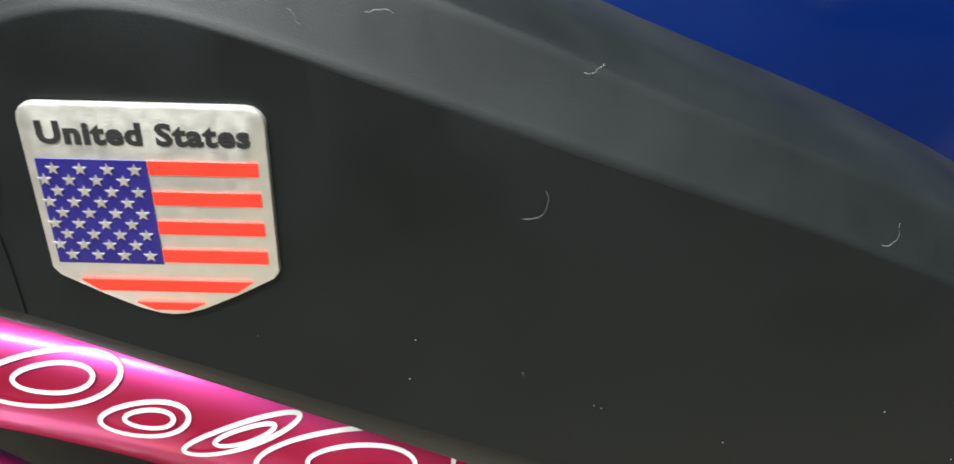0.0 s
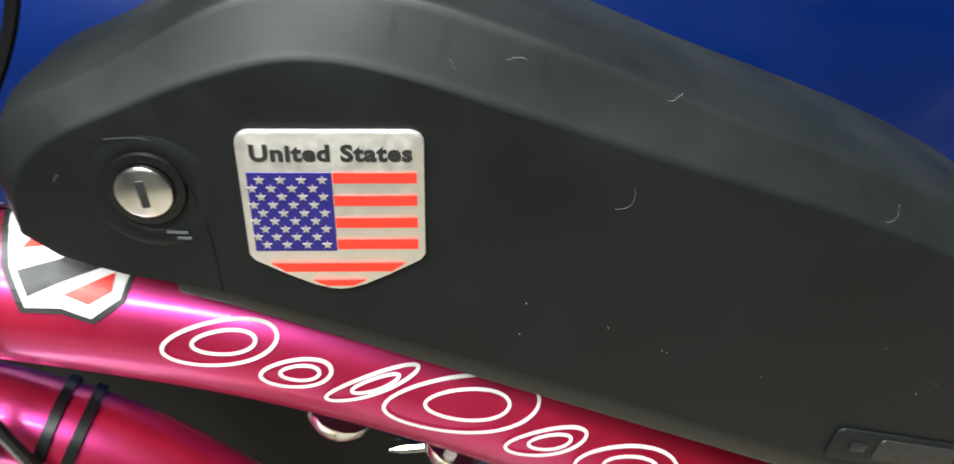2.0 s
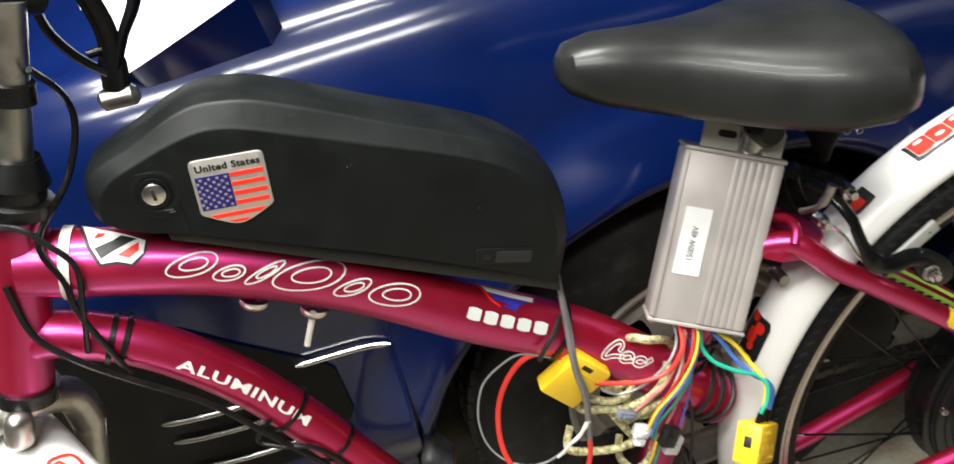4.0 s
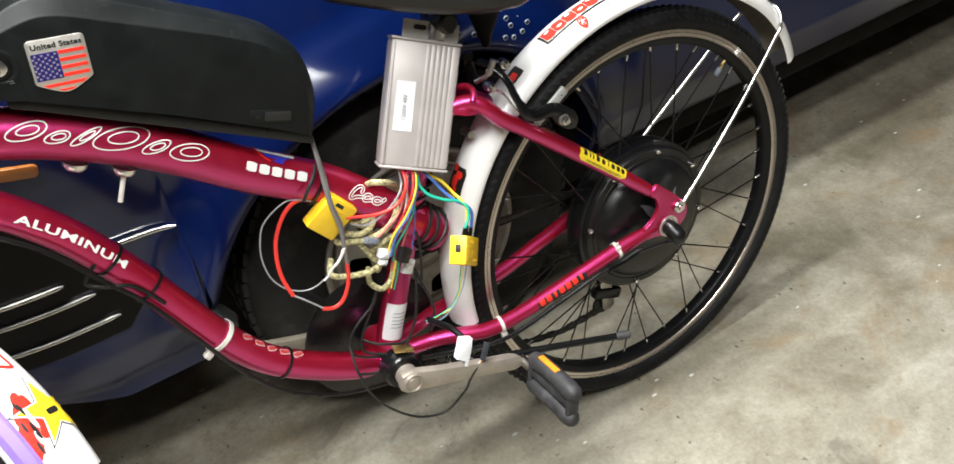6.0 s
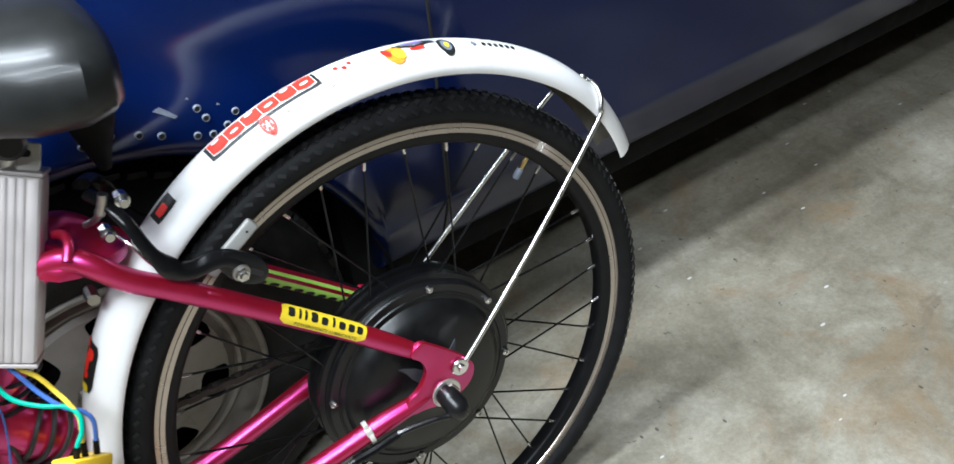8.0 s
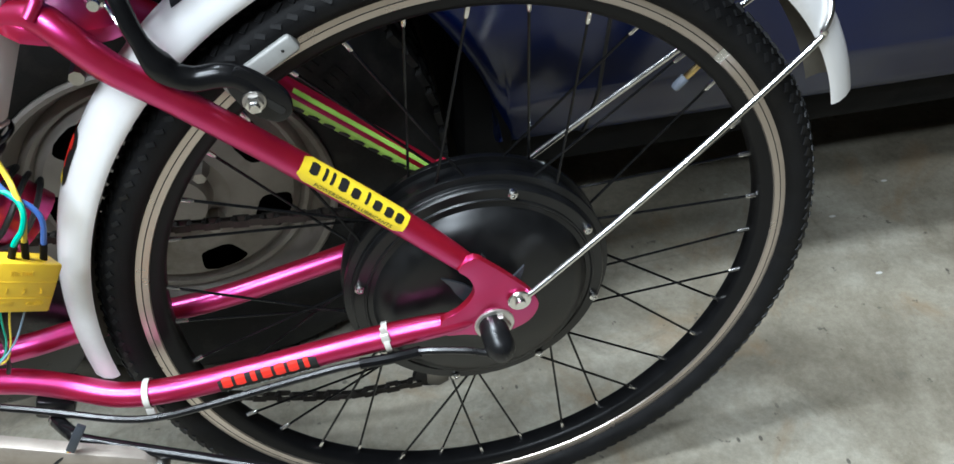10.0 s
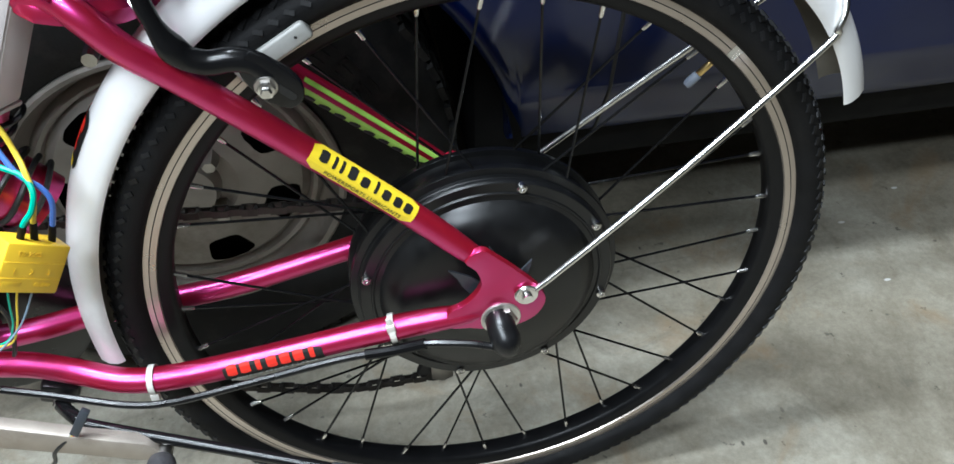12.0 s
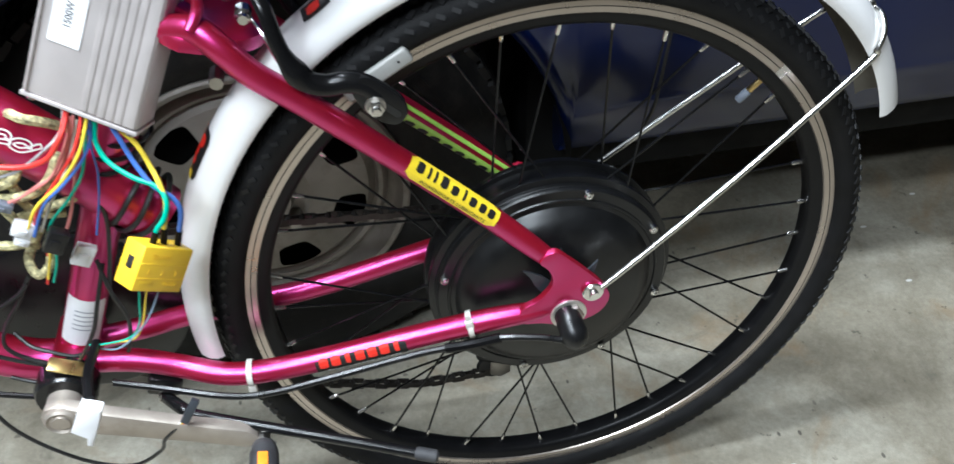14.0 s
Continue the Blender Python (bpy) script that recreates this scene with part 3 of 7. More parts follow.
# headlamp on the front corner
bm = bmesh.new()
top = [(-0.787, 0.262, 0.884), (-0.770, 0.250, 0.888), (-0.655, 0.250, 0.924), (-0.640, 0.262, 0.929), (-0.660, 0.44, 0.950), (-0.84, 0.44, 0.915), (-0.80, 0.29, 0.888)]
rim = [bm.verts.new(p) for p in top]
foot = [bm.verts.new((x + 0.01, y + 0.012, 0.80)) for x, y, z in top]
for k in range(len(top)):
    bm.faces.new((rim[k], rim[(k + 1) % 7], foot[(k + 1) % 7], foot[k]))
bm.faces.new(foot)
headlamp = part("headlamp", bm, M_CAR, car, "bright clear headlamp on the front corner")
mid = Vector((-0.735, 0.35, 0.918))
bm = bmesh.new()
edge = spline(top, 4, closed=True)
outer_ring = [bm.verts.new(p) for p in edge]
inner_ring = [bm.verts.new(p.lerp(mid, 0.35) + Vector((0, 0, 0.009))) for p in edge]
for k in range(len(edge)):
    bm.faces.new((outer_ring[k], outer_ring[(k + 1) % len(edge)], inner_ring[(k + 1) % len(edge)], inner_ring[k]))
bm.faces.new(inner_ring)
part("lens", bm, M_LENS, headlamp)
# amber side marker set into the bumper, below the headlamp
bm = plate(rounded(0.056, 0.017, 0.007), 0.006, basis((-0.787, side_y(-0.787, 0.688) + 0.002, 0.688), (1, 0, -0.25), (0.25, -0.1, 1)), 0.002)
part("side_marker", bm, M_DULLAMBER, car, "amber side marker lamp")
# row of drilled holes over the arch
for hx, hz in ((-0.170, 0.652), (-0.150, 0.642), (-0.116, 0.626), (-0.106, 0.650), (-0.101, 0.638), (-0.100, 0.620), (-0.069, 0.631), (-0.082, 0.622), (-0.195, 0.662), (-0.222, 0.664)):
    rivet = part("rivet_hole", lathe([(0.0026, -0.0010), (0.0036, -0.0013), (0.0046, 0.0006)], 14, (hx, side_y(hx, hz) - 0.0006, hz)), M_WORNPAINT, car)
    part("hole", lathe([(0.0001, -0.0007), (0.0030, -0.0007)], 14, (hx, side_y(hx, hz) - 0.0006, hz)), M_INK, rivet)
# a long pale chip and smaller scuffs in the paint over the arch
for pts in (
    [(-0.149, 0.666), (-0.141, 0.667), (-0.134, 0.660), (-0.127, 0.652), (-0.131, 0.651), (-0.139, 0.658)], [(-0.114, 0.663), (-0.111, 0.664), (-0.110, 0.661)],
    [(-0.086, 0.645), (-0.084, 0.647), (-0.082, 0.644)],
):
    bm = bmesh.new()
    bm.faces.new([bm.verts.new((x, side_y(x, z) - 0.0008, z)) for x, z in pts])
    part("paint_chip", bm, M_WORNPAINT, car, smooth=False)


def car_wheel(cx, y0, steer=0.0):
    wheel = new("wheel")
    wheel.parent = car
    wheel.matrix_basis = pose(cx, y0, WHEEL_Z, 0, 0, steer)
    prof = [(0.171, 0.014), (0.178, 0.004), (0.200, -0.005), (0.240, -0.012), (0.268, -0.006), (0.284, 0.006), (0.297, 0.022), (0.300, 0.06), (0.300, 0.13), (0.297, 0.165), (0.28, 0.185), (0.24, 0.195), (0.188, 0.18)]
    part("tyre", lathe(prof, 72), M_DUSTY, wheel, "dusty black car tyre")
    # tread blocks: four rows round the tyre, slanted on the shoulders
    bm = bmesh.new()
    for k in range(68):
        for row, (yy, ln, skew) in enumerate(((0.034, 0.030, 12), (0.072, 0.030, -8), (0.112, 0.030, 8), (0.152, 0.030, -12))):
            a = 2 * math.pi * (k + 0.5 * (row % 2)) / 68
            box((0.0075, ln, 0.0215), Matrix.Rotation(-a, 4, "Y") @ pose(0.3000 if 0 < row < 3 else 0.2985, yy, 0, skew, 0, 0), 0, bm=bm)
    tagged(part("tread", bm, M_DUSTY, wheel, "worn tread blocks"), kind="stuff")
    bm = lathe([(0.1760, 0.012), (0.1755, 0.003), (0.1725, 0.001), (0.1670, 0.003), (0.1640, 0.012), (0.1600, 0.024), (0.1520, 0.030), (0.1485, 0.024), (0.1450, 0.022), (0.1405, 0.024), (0.1370, 0.032)], 72)
    part("rim", bm, M_WHEEL, wheel, "dusty grey steel wheel rim")
    # raised strokes on the sidewall
    for k in range(7):
        c = radians(28 + 7.2 * k)
        for r in (0.228, 0.238, 0.248):
            part("raised_bar", lathe([(r, -0.0122), (r + 0.0006, -0.0140), (r + 0.0024, -0.0140), (r + 0.0030, -0.0122)], 4, arc=(c, c + radians(4.6))), M_DUSTY, wheel)
        part("raised_bar", lathe([(0.228, -0.0122), (0.229, -0.0140), (0.250, -0.0140), (0.251, -0.0118)], 1, arc=(c + radians(4.0), c + radians(4.6))), M_DUSTY, wheel)
    # disc with seven rounded windows
    bm = bmesh.new()
    rad = [0.140, 0.135, 0.131] + [0.128 - 0.0031 * i for i in range(13)] + [0.085, 0.079, 0.060, 0.053, 0.042, 0.036]
    dep = [0.034, 0.030, 0.026] + [0.023 - 0.0003 * i for i in range(13)] + [0.0185, 0.020, 0.016, 0.020, 0.020, 0.004]
    rings = []
    for r, d in zip(rad, dep):
        f = min(1.0, abs(r - 0.1094) / 0.0188)
        half = 0.235 * (1 - f**4) ** 0.25 * (0.92 + 4.5 * (r - 0.1094)) + 0.002
        ring = []
        for w in range(7):
            mid = radians(131.3) + 2 * math.pi * w / 7
            gap = 2 * math.pi / 7 - 2 * half
            ring += [(mid - half + 2 * half * i / 6) for i in range(6)] + [(mid + half + gap * i / 8) for i in range(8)]
        rings.append([bm.verts.new((r * math.cos(a), d, r * math.sin(a))) for a in ring])
    for q in range(len(rings) - 1):
        for k in range(98):
            if 3 <= q < 15 and k % 14 < 6:
                continue
            bm.faces.new((rings[q][k], rings[q][(k + 1) % 98], rings[q + 1][(k + 1) % 98], rings[q + 1][k]))
    bm.faces.new(rings[-1])
    part("disc", bm, M_WHEEL, wheel)
    part("backing", lathe([(0.15, 0.06), (0.0001, 0.06)], 40), M_DARK, wheel)
    for k in range(4):
        a = radians(45 + 90 * k)
        bm = lathe([(0.011, 0.022), (0.010, 0.004), (0.007, -0.003), (0.0001, -0.003)], 6, (0.052 * math.cos(a), 0, 0.052 * math.sin(a)))
        part("lug_nut", bm, M_STEEL, wheel)
    return wheel


car_wheel(WHEEL_X, 0.214)
car_wheel(REAR_X, 0.235)
for cx in (WHEEL_X, REAR_X):
    far_wheel = new("wheel")
    far_wheel.parent = car
    far_wheel.matrix_basis = pose(cx, 1.84, WHEEL_Z, 0, 0, 180)
    prof = [(0.0001, 0.02), (0.188, 0.012), (0.24, -0.012), (0.284, 0.006), (0.300, 0.06), (0.300, 0.13), (0.28, 0.185), (0.188, 0.18)]
    part("tyre", lathe(prof, 48), M_DUSTY, far_wheel)

# ---- the bicycle: built in its own upright frame, with the rear axle at the origin, x to the rear and y to its right ----
LEAN_DEG, YC = -5.2028, 0.022
BIKE = pose(0, 0, 0.33394, LEAN_DEG, 0, 0)
bike = tagged(new("bicycle"), "magenta aluminium cruiser bicycle with white mudguards and rear hub motor", "bicycle")
bike.matrix_world = BIKE


def mirror(points):
    return [(x, 2 * YC - y, z) for x, y, z in points]


frame_part = part("frame", tube(spline([(-0.851, YC, 0.545), (-0.914, YC, 0.405)], 6), 0.0215, 20), M_PINK, bike, "magenta painted aluminium frame")
TOP = spline([(-0.868, YC, 0.502), (-0.840, YC, 0.493), (-0.739, YC, 0.4545), (-0.6465, YC, 0.401), (-0.5525, YC, 0.327), (-0.471, YC, 0.2685), (-0.404, YC, 0.200), (-0.3715, YC, 0.165), (-0.346, YC, 0.135)], 8)
DOWN = spline([(-0.895, YC, 0.440), (-0.870, YC, 0.436), (-0.815, YC, 0.402), (-0.762, YC, 0.341), (-0.722, YC, 0.271), (-0.690, YC, 0.203), (-0.656, YC, 0.132), (-0.615, YC, 0.070), (-0.558, YC, 0.022), (-0.500, YC, -0.012), (-0.455, YC, -0.018)], 8)
R_TOP, R_DOWN = 0.0268, 0.0198
part("top_tube", tube(TOP, R_TOP, 20), M_PINK, frame_part)
part("down_tube", tube(DOWN, R_DOWN, 20), M_PINK, frame_part)
part("seat_tube", tube([(-0.459, YC, -0.01), (-0.318, YC, 0.32)], 0.0175, 20), M_PINK, frame_part)
part("bottom_bracket", tube([(-0.459, YC - 0.036, -0.01), (-0.459, YC + 0.036, -0.01)], 0.022, 20), M_PINK, frame_part)
STAY_L = spline([(-0.330, 0.008, 0.312), (-0.296, -0.006, 0.316), (-0.274, -0.017, 0.317), (-0.259, -0.025, 0.305), (-0.240, -0.027, 0.2825), (-0.207, -0.027, 0.2535), (-0.137, -0.029, 0.189), (-0.066, -0.034, 0.122), (-0.002, -0.043, 0.058)], 6)
CHAIN_L = spline([(-0.448, 0.008, -0.012), (-0.402, 0.000, -0.014), (-0.362, -0.013, -0.018), (-0.325, -0.024, -0.025), (-0.285, -0.028, -0.026), (-0.221, -0.030, -0.0195), (-0.095, -0.038, 0.003), (-0.016, -0.045, 0.014)], 6)
for name, path, r in (("seat_stay", STAY_L, 0.0105), ("chain_stay", CHAIN_L, 0.0112)):
    ends = [r] * (len(path) - 5) + [r * f for f in (0.98, 0.93, 0.84, 0.72, 0.50)]
    part(name, tube(path, ends, 16), M_PINK, frame_part)
    part(name, tube(mirror(path), ends, 16), M_PINK, frame_part)
wish = [(-0.335, 0.316), (-0.318, 0.337), (-0.290, 0.333), (-0.276, 0.318), (-0.290, 0.296), (-0.322, 0.286)]
part("bridge", plate(wish, 0.036, basis((0, YC + 0.018, 0), (1, 0, 0), (0, 0, 1)), 0.004), M_PINK, frame_part)
# broad rounded gusset that joins the two stays over the mudguard
hump = [(0.062 * math.cos(a), 0.047 * math.sin(a)) for a in (math.pi * (i / 16 - 0.5) for i in range(17))] + [(-0.010, 0.040), (-0.024, 0.026), (-0.030, 0.0), (-0.024, -0.026), (-0.010, -0.040)]
part("bridge_plate", plate(hump, 0.011, basis((-0.288, YC, 0.306), (0.955, 0, -0.297), (0, 1, 0)), 0.004), M_PINK, frame_part)
part("weld_bead", tube(spline([(-0.277, -0.028, 0.322), (-0.270, -0.020, 0.331), (-0.270, -0.006, 0.334), (-0.276, 0.006, 0.332)], 4), 0.0042, 10), M_PINK, frame_part)
drop = [(-0.028, 0.078), (-0.019, 0.066), (-0.0150, 0.052), (-0.019, 0.041), (-0.030, 0.0295), (-0.044, 0.022), (-0.044, 0.005), (-0.026, 0.001), (-0.012, -0.003), (0.006, -0.005), (0.023, -0.001), (0.035, 0.0076), (0.0408, 0.0228), (0.034, 0.0385), (0.0166, 0.0593), (-0.0005, 0.0770), (-0.014, 0.088)]
drop = [(p.x, p.y) for p in spline([(x, z, 0) for x, z in drop], 3, closed=True)]
for y in (-0.044, 2 * YC + 0.049):
    part("dropout", plate(drop, 0.0065, basis((0, y, 0), (1, 0, 0), (0, 0, 1)), 0.0012), M_PINK, frame_part)

# ---- rear wheel ----
wheel = part("rear_wheel", lathe([(0.2725, -0.0070), (0.2738, -0.0095), (0.2775, -0.0120), (0.2855, -0.0135), (0.2855, 0.0135), (0.2775, 0.0120), (0.2738, 0.0095), (0.2725, 0.0070)], 144, (0, YC, 0), closed=True), M_RIMBLACK, bike, "spoked rear wheel with black rim and hub motor")


def brake_track(sign):
    bm = lathe([(0.2848, 0.0135 * sign), (0.2856, 0.0150 * sign), (0.2905, 0.0152 * sign), (0.2909, 0.0146 * sign), (0.2914, 0.0152 * sign), (0.2958, 0.0152 * sign), (0.2968, 0.0130 * sign)], 144, (0, YC, 0), mi=[0, 0, 1, 1, 0, 0])
    return part("brake_track", bm, [M_RIM, M_INK], wheel, "champagne-silver machined brake track")


part("rim_joint", lathe([(0.2852, -0.0153), (0.2958, -0.0156), (0.2966, -0.0135)], 10, (0, YC, 0), arc=(radians(44.6), radians(46.4))), M_CHROME, wheel, "polished joint in the rim")
brake_track(-1)
brake_track(1)
TY = [(0.2955, -0.0135), (0.298, -0.0200), (0.305, -0.0245), (0.312, -0.0245), (0.319, -0.0205), (0.3240, -0.0125), (0.3255, 0.0), (0.3240, 0.0125), (0.319, 0.0205), (0.312, 0.0245), (0.305, 0.0245), (0.298, 0.0200), (0.2955, 0.0135)]
part("tyre", lathe(TY, 144, (0, YC, 0)), M_RUBBER, wheel, "black knobbly rubber tyre")
bm = bmesh.new()
for k in range(150):
    a = 2 * math.pi * k / 150
    for row, (r, o, tilt) in enumerate(((0.3140, -0.0230, -62), (0.3212, -0.0152, -32), (0.3248, -0.0058, -8), (0.3248, 0.0058, 8), (0.3212, 0.0152, 32), (0.3140, 0.0230, 62))):
        aa = a + (0.0209 if row % 2 else 0)
        m = pose(0, YC, 0) @ Matrix.Rotation(-aa, 4, "Y") @ pose(r, o, 0, 0, 0, tilt) @ Matrix.Rotation(radians(38 if row % 2 else -38), 4, "X")
        box((0.0048, 0.0046, 0.0080) if 0 < row < 5 else (0.0030, 0.0036, 0.0074), m, 0, bm=bm)
tagged(part("tread", bm, M_TREAD, wheel, "tyre tread knobs"), kind="stuff")

# hub motor
bm = lathe([(0.0001, -0.066), (0.010, -0.066), (0.010, -0.052), (0.024, -0.050), (0.030, -0.046), (0.045, -0.045), (0.080, -0.042), (0.094, -0.034), (0.099, -0.024), (0.1035, -0.0232), (0.1046, -0.0243), (0.1058, -0.0243), (0.1066, -0.0226), (0.1152, -0.0222), (0.1165, -0.0206), (0.1168, -0.0175), (0.1176, -0.0168), (0.1178, -0.0130), (0.1235, -0.0118), (0.1240, -0.008), (0.1235, -0.0055), (0.1185, -0.0045), (0.1185, 0.014), (0.1235, 0.0145), (0.1240, 0.017), (0.1235, 0.020), (0.1165, 0.021), (0.1165, 0.030), (0.09, 0.038), (0.04, 0.044), (0.0001, 0.044)], 96, (0, YC, 0))
hub = part("hub_motor", bm, M_HUB, wheel, "black hub motor with a domed cover")
for k in range(8):
    a = radians(29.6 + 45 * k)
    bm = lathe([(0.0046, 0.001), (0.0046, -0.0035), (0.0030, -0.0048), (0.0022, -0.0048), (0.0021, -0.002), (0.0001, -0.002)], 12, (0.112 * math.cos(a), -0.0004, 0.112 * math.sin(a)))
    part("cover_screw", bm, M_CHROME, hub)
bm = tube(spline([(-0.001, -0.050, 0.010), (-0.001, -0.058, 0.009), (0.001, -0.068, 0.002), (0.003, -0.072, -0.006), (0.005, -0.072, -0.013)], 5), [0.0122] * 6 + [0.0128] * 4 + [0.0134] * 3 + [0.0130, 0.0124, 0.0116, 0.0104, 0.0086, 0.006, 0.0035, 0.001], 14)
part("axle_cap", bm, M_BLACK, hub, "black rubber axle cap")
part("axle_nut", lathe([(0.0001, -0.057), (0.0130, -0.057), (0.0140, -0.0555), (0.0140, -0.0525), (0.0001, -0.0525)], 6, (0.001, 0, 0.009)), M_STEEL, hub)
part("axle_washer", lathe([(0.0001, -0.0527), (0.0168, -0.0527), (0.0175, -0.0521), (0.0175, -0.0506), (0.0001, -0.0506)], 28, (0.001, 0, 0.009)), M_BRUSHED, hub)
for a, ln in ((131, 0.054), (94, 0.060), (55, 0.049)):
    bm = plate([(-0.009, 0.008), (0.009, 0.008), (0.0075, ln - 0.014), (0.0030, ln), (0.0, ln + 0.006), (-0.0012, ln - 0.006), (-0.0045, ln - 0.016)], 0.002, pose(-0.001, -0.037, 0.015, 90, 0, 0) @ pose(0, 0, 0, 0, 0, a - 90))
    part("torque_tab", bm, M_TAB, hub)

for k in range(36):
    a = radians(-0.6 + 10 * k)
    left = k % 2 == 1
    hy, off = (-0.0085 if left else 0.017), (16 if k % 4 in (1, 2) else -16)
    h = radians(-0.6 + 10 * k + off)
    p0 = Vector((0.1215 * math.cos(h), YC + hy, 0.1215 * math.sin(h)))
    p1 = Vector((0.2725 * math.cos(a), YC + (-0.003 if left else 0.003), 0.2725 * math.sin(a)))
    sp = part("spoke", tube([p0, p1], 0.00125, 6), M_GLOSS, wheel)
    d = (p1 - p0).normalized()
    part("nipple", tube([p1 - d * 0.0105, p1 - d * 0.0095, p1 - d * 0.002, p1 + d * 0.001], [0.0014, 0.0020, 0.0022, 0.0024], 8), M_CHROME, sp)
a = radians(44.9)
ca, sa = math.cos(a), math.sin(a)
valve = part("valve", tube([(r * ca, YC, r * sa) for r in (0.2735, 0.2590, 0.2585, 0.2560)], [0.0030, 0.0030, 0.0026, 0.0026], 10), M_BRASS, wheel, "brass valve stem with a dark cap")
part("valve_cap", tube([(r * ca, YC, r * sa) for r in (0.2580, 0.2470, 0.2450)], [0.0042, 0.0042, 0.003], 10), M_GREYCAP, valve)

# ---- rear mudguard ----
GC = (0.014, YC, 0.008)
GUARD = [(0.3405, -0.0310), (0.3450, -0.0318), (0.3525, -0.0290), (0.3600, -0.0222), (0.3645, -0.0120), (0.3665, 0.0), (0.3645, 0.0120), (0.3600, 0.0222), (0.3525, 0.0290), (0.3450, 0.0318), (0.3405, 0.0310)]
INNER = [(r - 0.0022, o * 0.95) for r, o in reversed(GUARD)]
# outer faces white, inner faces a mottled dark brown
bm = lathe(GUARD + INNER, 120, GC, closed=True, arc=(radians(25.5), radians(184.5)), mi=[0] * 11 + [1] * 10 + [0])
for v in bm.verts:
    # the tail end draws in and narrows
    a = math.degrees(math.atan2(v.co.z - GC[2], v.co.x - GC[0]))
    if -90 < a < 52:
        f = ((52 - a) / 26.5) ** 2
        v.co.y = YC + (v.co.y - YC) * (1 - 0.26 * f)
        shrink = 1 - 0.034 * f
        v.co.x, v.co.z = GC[0] + (v.co.x - GC[0]) * shrink, GC[2] + (v.co.z - GC[2]) * shrink
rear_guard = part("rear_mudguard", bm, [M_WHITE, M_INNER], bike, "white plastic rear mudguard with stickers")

# mudguard stays
for side in (-1, 1):
    y0, y1 = (-0.052, YC - 0.033) if side < 0 else (2 * YC + 0.052, YC + 0.033)
    if side < 0:
        p = spline([(0.0229, y0, 0.0344), (0.045, y0 + 0.001, 0.0485), (0.160, y0 + 0.42 * (y1 - y0), 0.134), (0.268, y1 - 0.001, 0.214), (0.277, y1, 0.229), (0.283, y1 + 0.006, 0.243), (0.286, y1 + 0.020, 0.252), (0.2865, YC, 0.2535)], 6)
    else:
        p = spline([(0.0229, y0, 0.0344), (0.045, y0 - 0.001, 0.0530), (0.160, 0.082, 0.1450), (0.258, 0.067, 0.2240), (0.270, 0.058, 0.236), (0.280, 0.050, 0.247), (0.286, 0.036, 0.253), (0.2865, YC, 0.2535)], 6)
    stay = part("mudguard_stay", tube(p, 0.0029, 12), M_CHROME, bike, "bright steel mudguard stay")
    part("stay_loop", lathe([(0.0050, -0.0028), (0.0095, -0.0028), (0.0105, -0.0014), (0.0095, 0.0), (0.0050, 0.0)], 20, (0.0229, y0, 0.0344), closed=True), M_CHROME, stay)
    part("stay_bolt", lathe([(0.0001, -0.0085), (0.0045, -0.0085), (0.0048, -0.0045), (0.0082, -0.0042), (0.0082, 0.0), (0.0001, 0.0)], 10, (0.0229, y0 + 0.001 if side < 0 else y0, 0.0344)), M_CHROME, stay)

bm = lathe([(0.0001, -0.0035), (0.0052, -0.0030), (0.0062, 0.0), (0.0062, 0.003)], 14, (0, 0, 0), axis="z")
stay_screw = part("stay_screw", bm, M_CHROME, bike, "bright screw that holds the mudguard to its stay")
stay_screw.matrix_basis = basis((0.2785, YC - 0.004, 0.2585), (0, 1, 0), (-0.66, 0, 0.75)) @ pose(0, 0, 0, 180, 0, 0)

# ---- saddle ----
bm = bmesh.new()
rings = []
nose, tail = Vector((-0.440, YC, 0.502)), Vector((-0.186, YC, 0.4485))
ax = (tail - nose).normalized()
up = Vector((0, -1, 0)).cross(ax)
up = up if up.z > 0 else -up
stations = [(0.0, 0.010, 0.012, 0.016), (0.03, 0.024, 0.024, 0.013), (0.12, 0.034, 0.034, 0.009), (0.28, 0.042, 0.041, 0.003), (0.42, 0.058, 0.046, -0.001), (0.58, 0.086, 0.050, -0.003), (0.74, 0.110, 0.054, -0.002), (0.87, 0.117, 0.054, 0.002), (0.945, 0.107, 0.046, 0.003), (0.978, 0.094, 0.036, 0.003), (0.995, 0.072, 0.024, 0.003), (1.0, 0.040, 0.010, 0.003)]
for f, w, h, dz in stations:
    c = nose.lerp(tail, f) + up * dz
    ring = []
    for j in range(28):
        a = 2 * math.pi * j / 28
        ca, sa = math.cos(a), math.sin(a)
        e = 2 / 2.7
        ring.append(bm.verts.new(c + Vector((0, 1, 0)) * w * abs(ca) ** e * (1 if ca > 0 else -1) + up * h * (abs(sa) ** e * (1 if sa > 0 else -0.58))))
    rings.append(ring)
for a, b in zip(rings, rings[1:]):
    for j in range(28):
        bm.faces.new((a[j], a[(j + 1) % 28], b[(j + 1) % 28], b[j]))
bm.faces.new(rings[0])
bm.faces.new(rings[-1])
bmesh.ops.subdivide_edges(bm, edges=bm.edges[:], cuts=1, smooth=0.6, use_grid_fill=True)
saddle = part("saddle", bm, M_SADDLE, bike, "dark grey padded vinyl saddle")
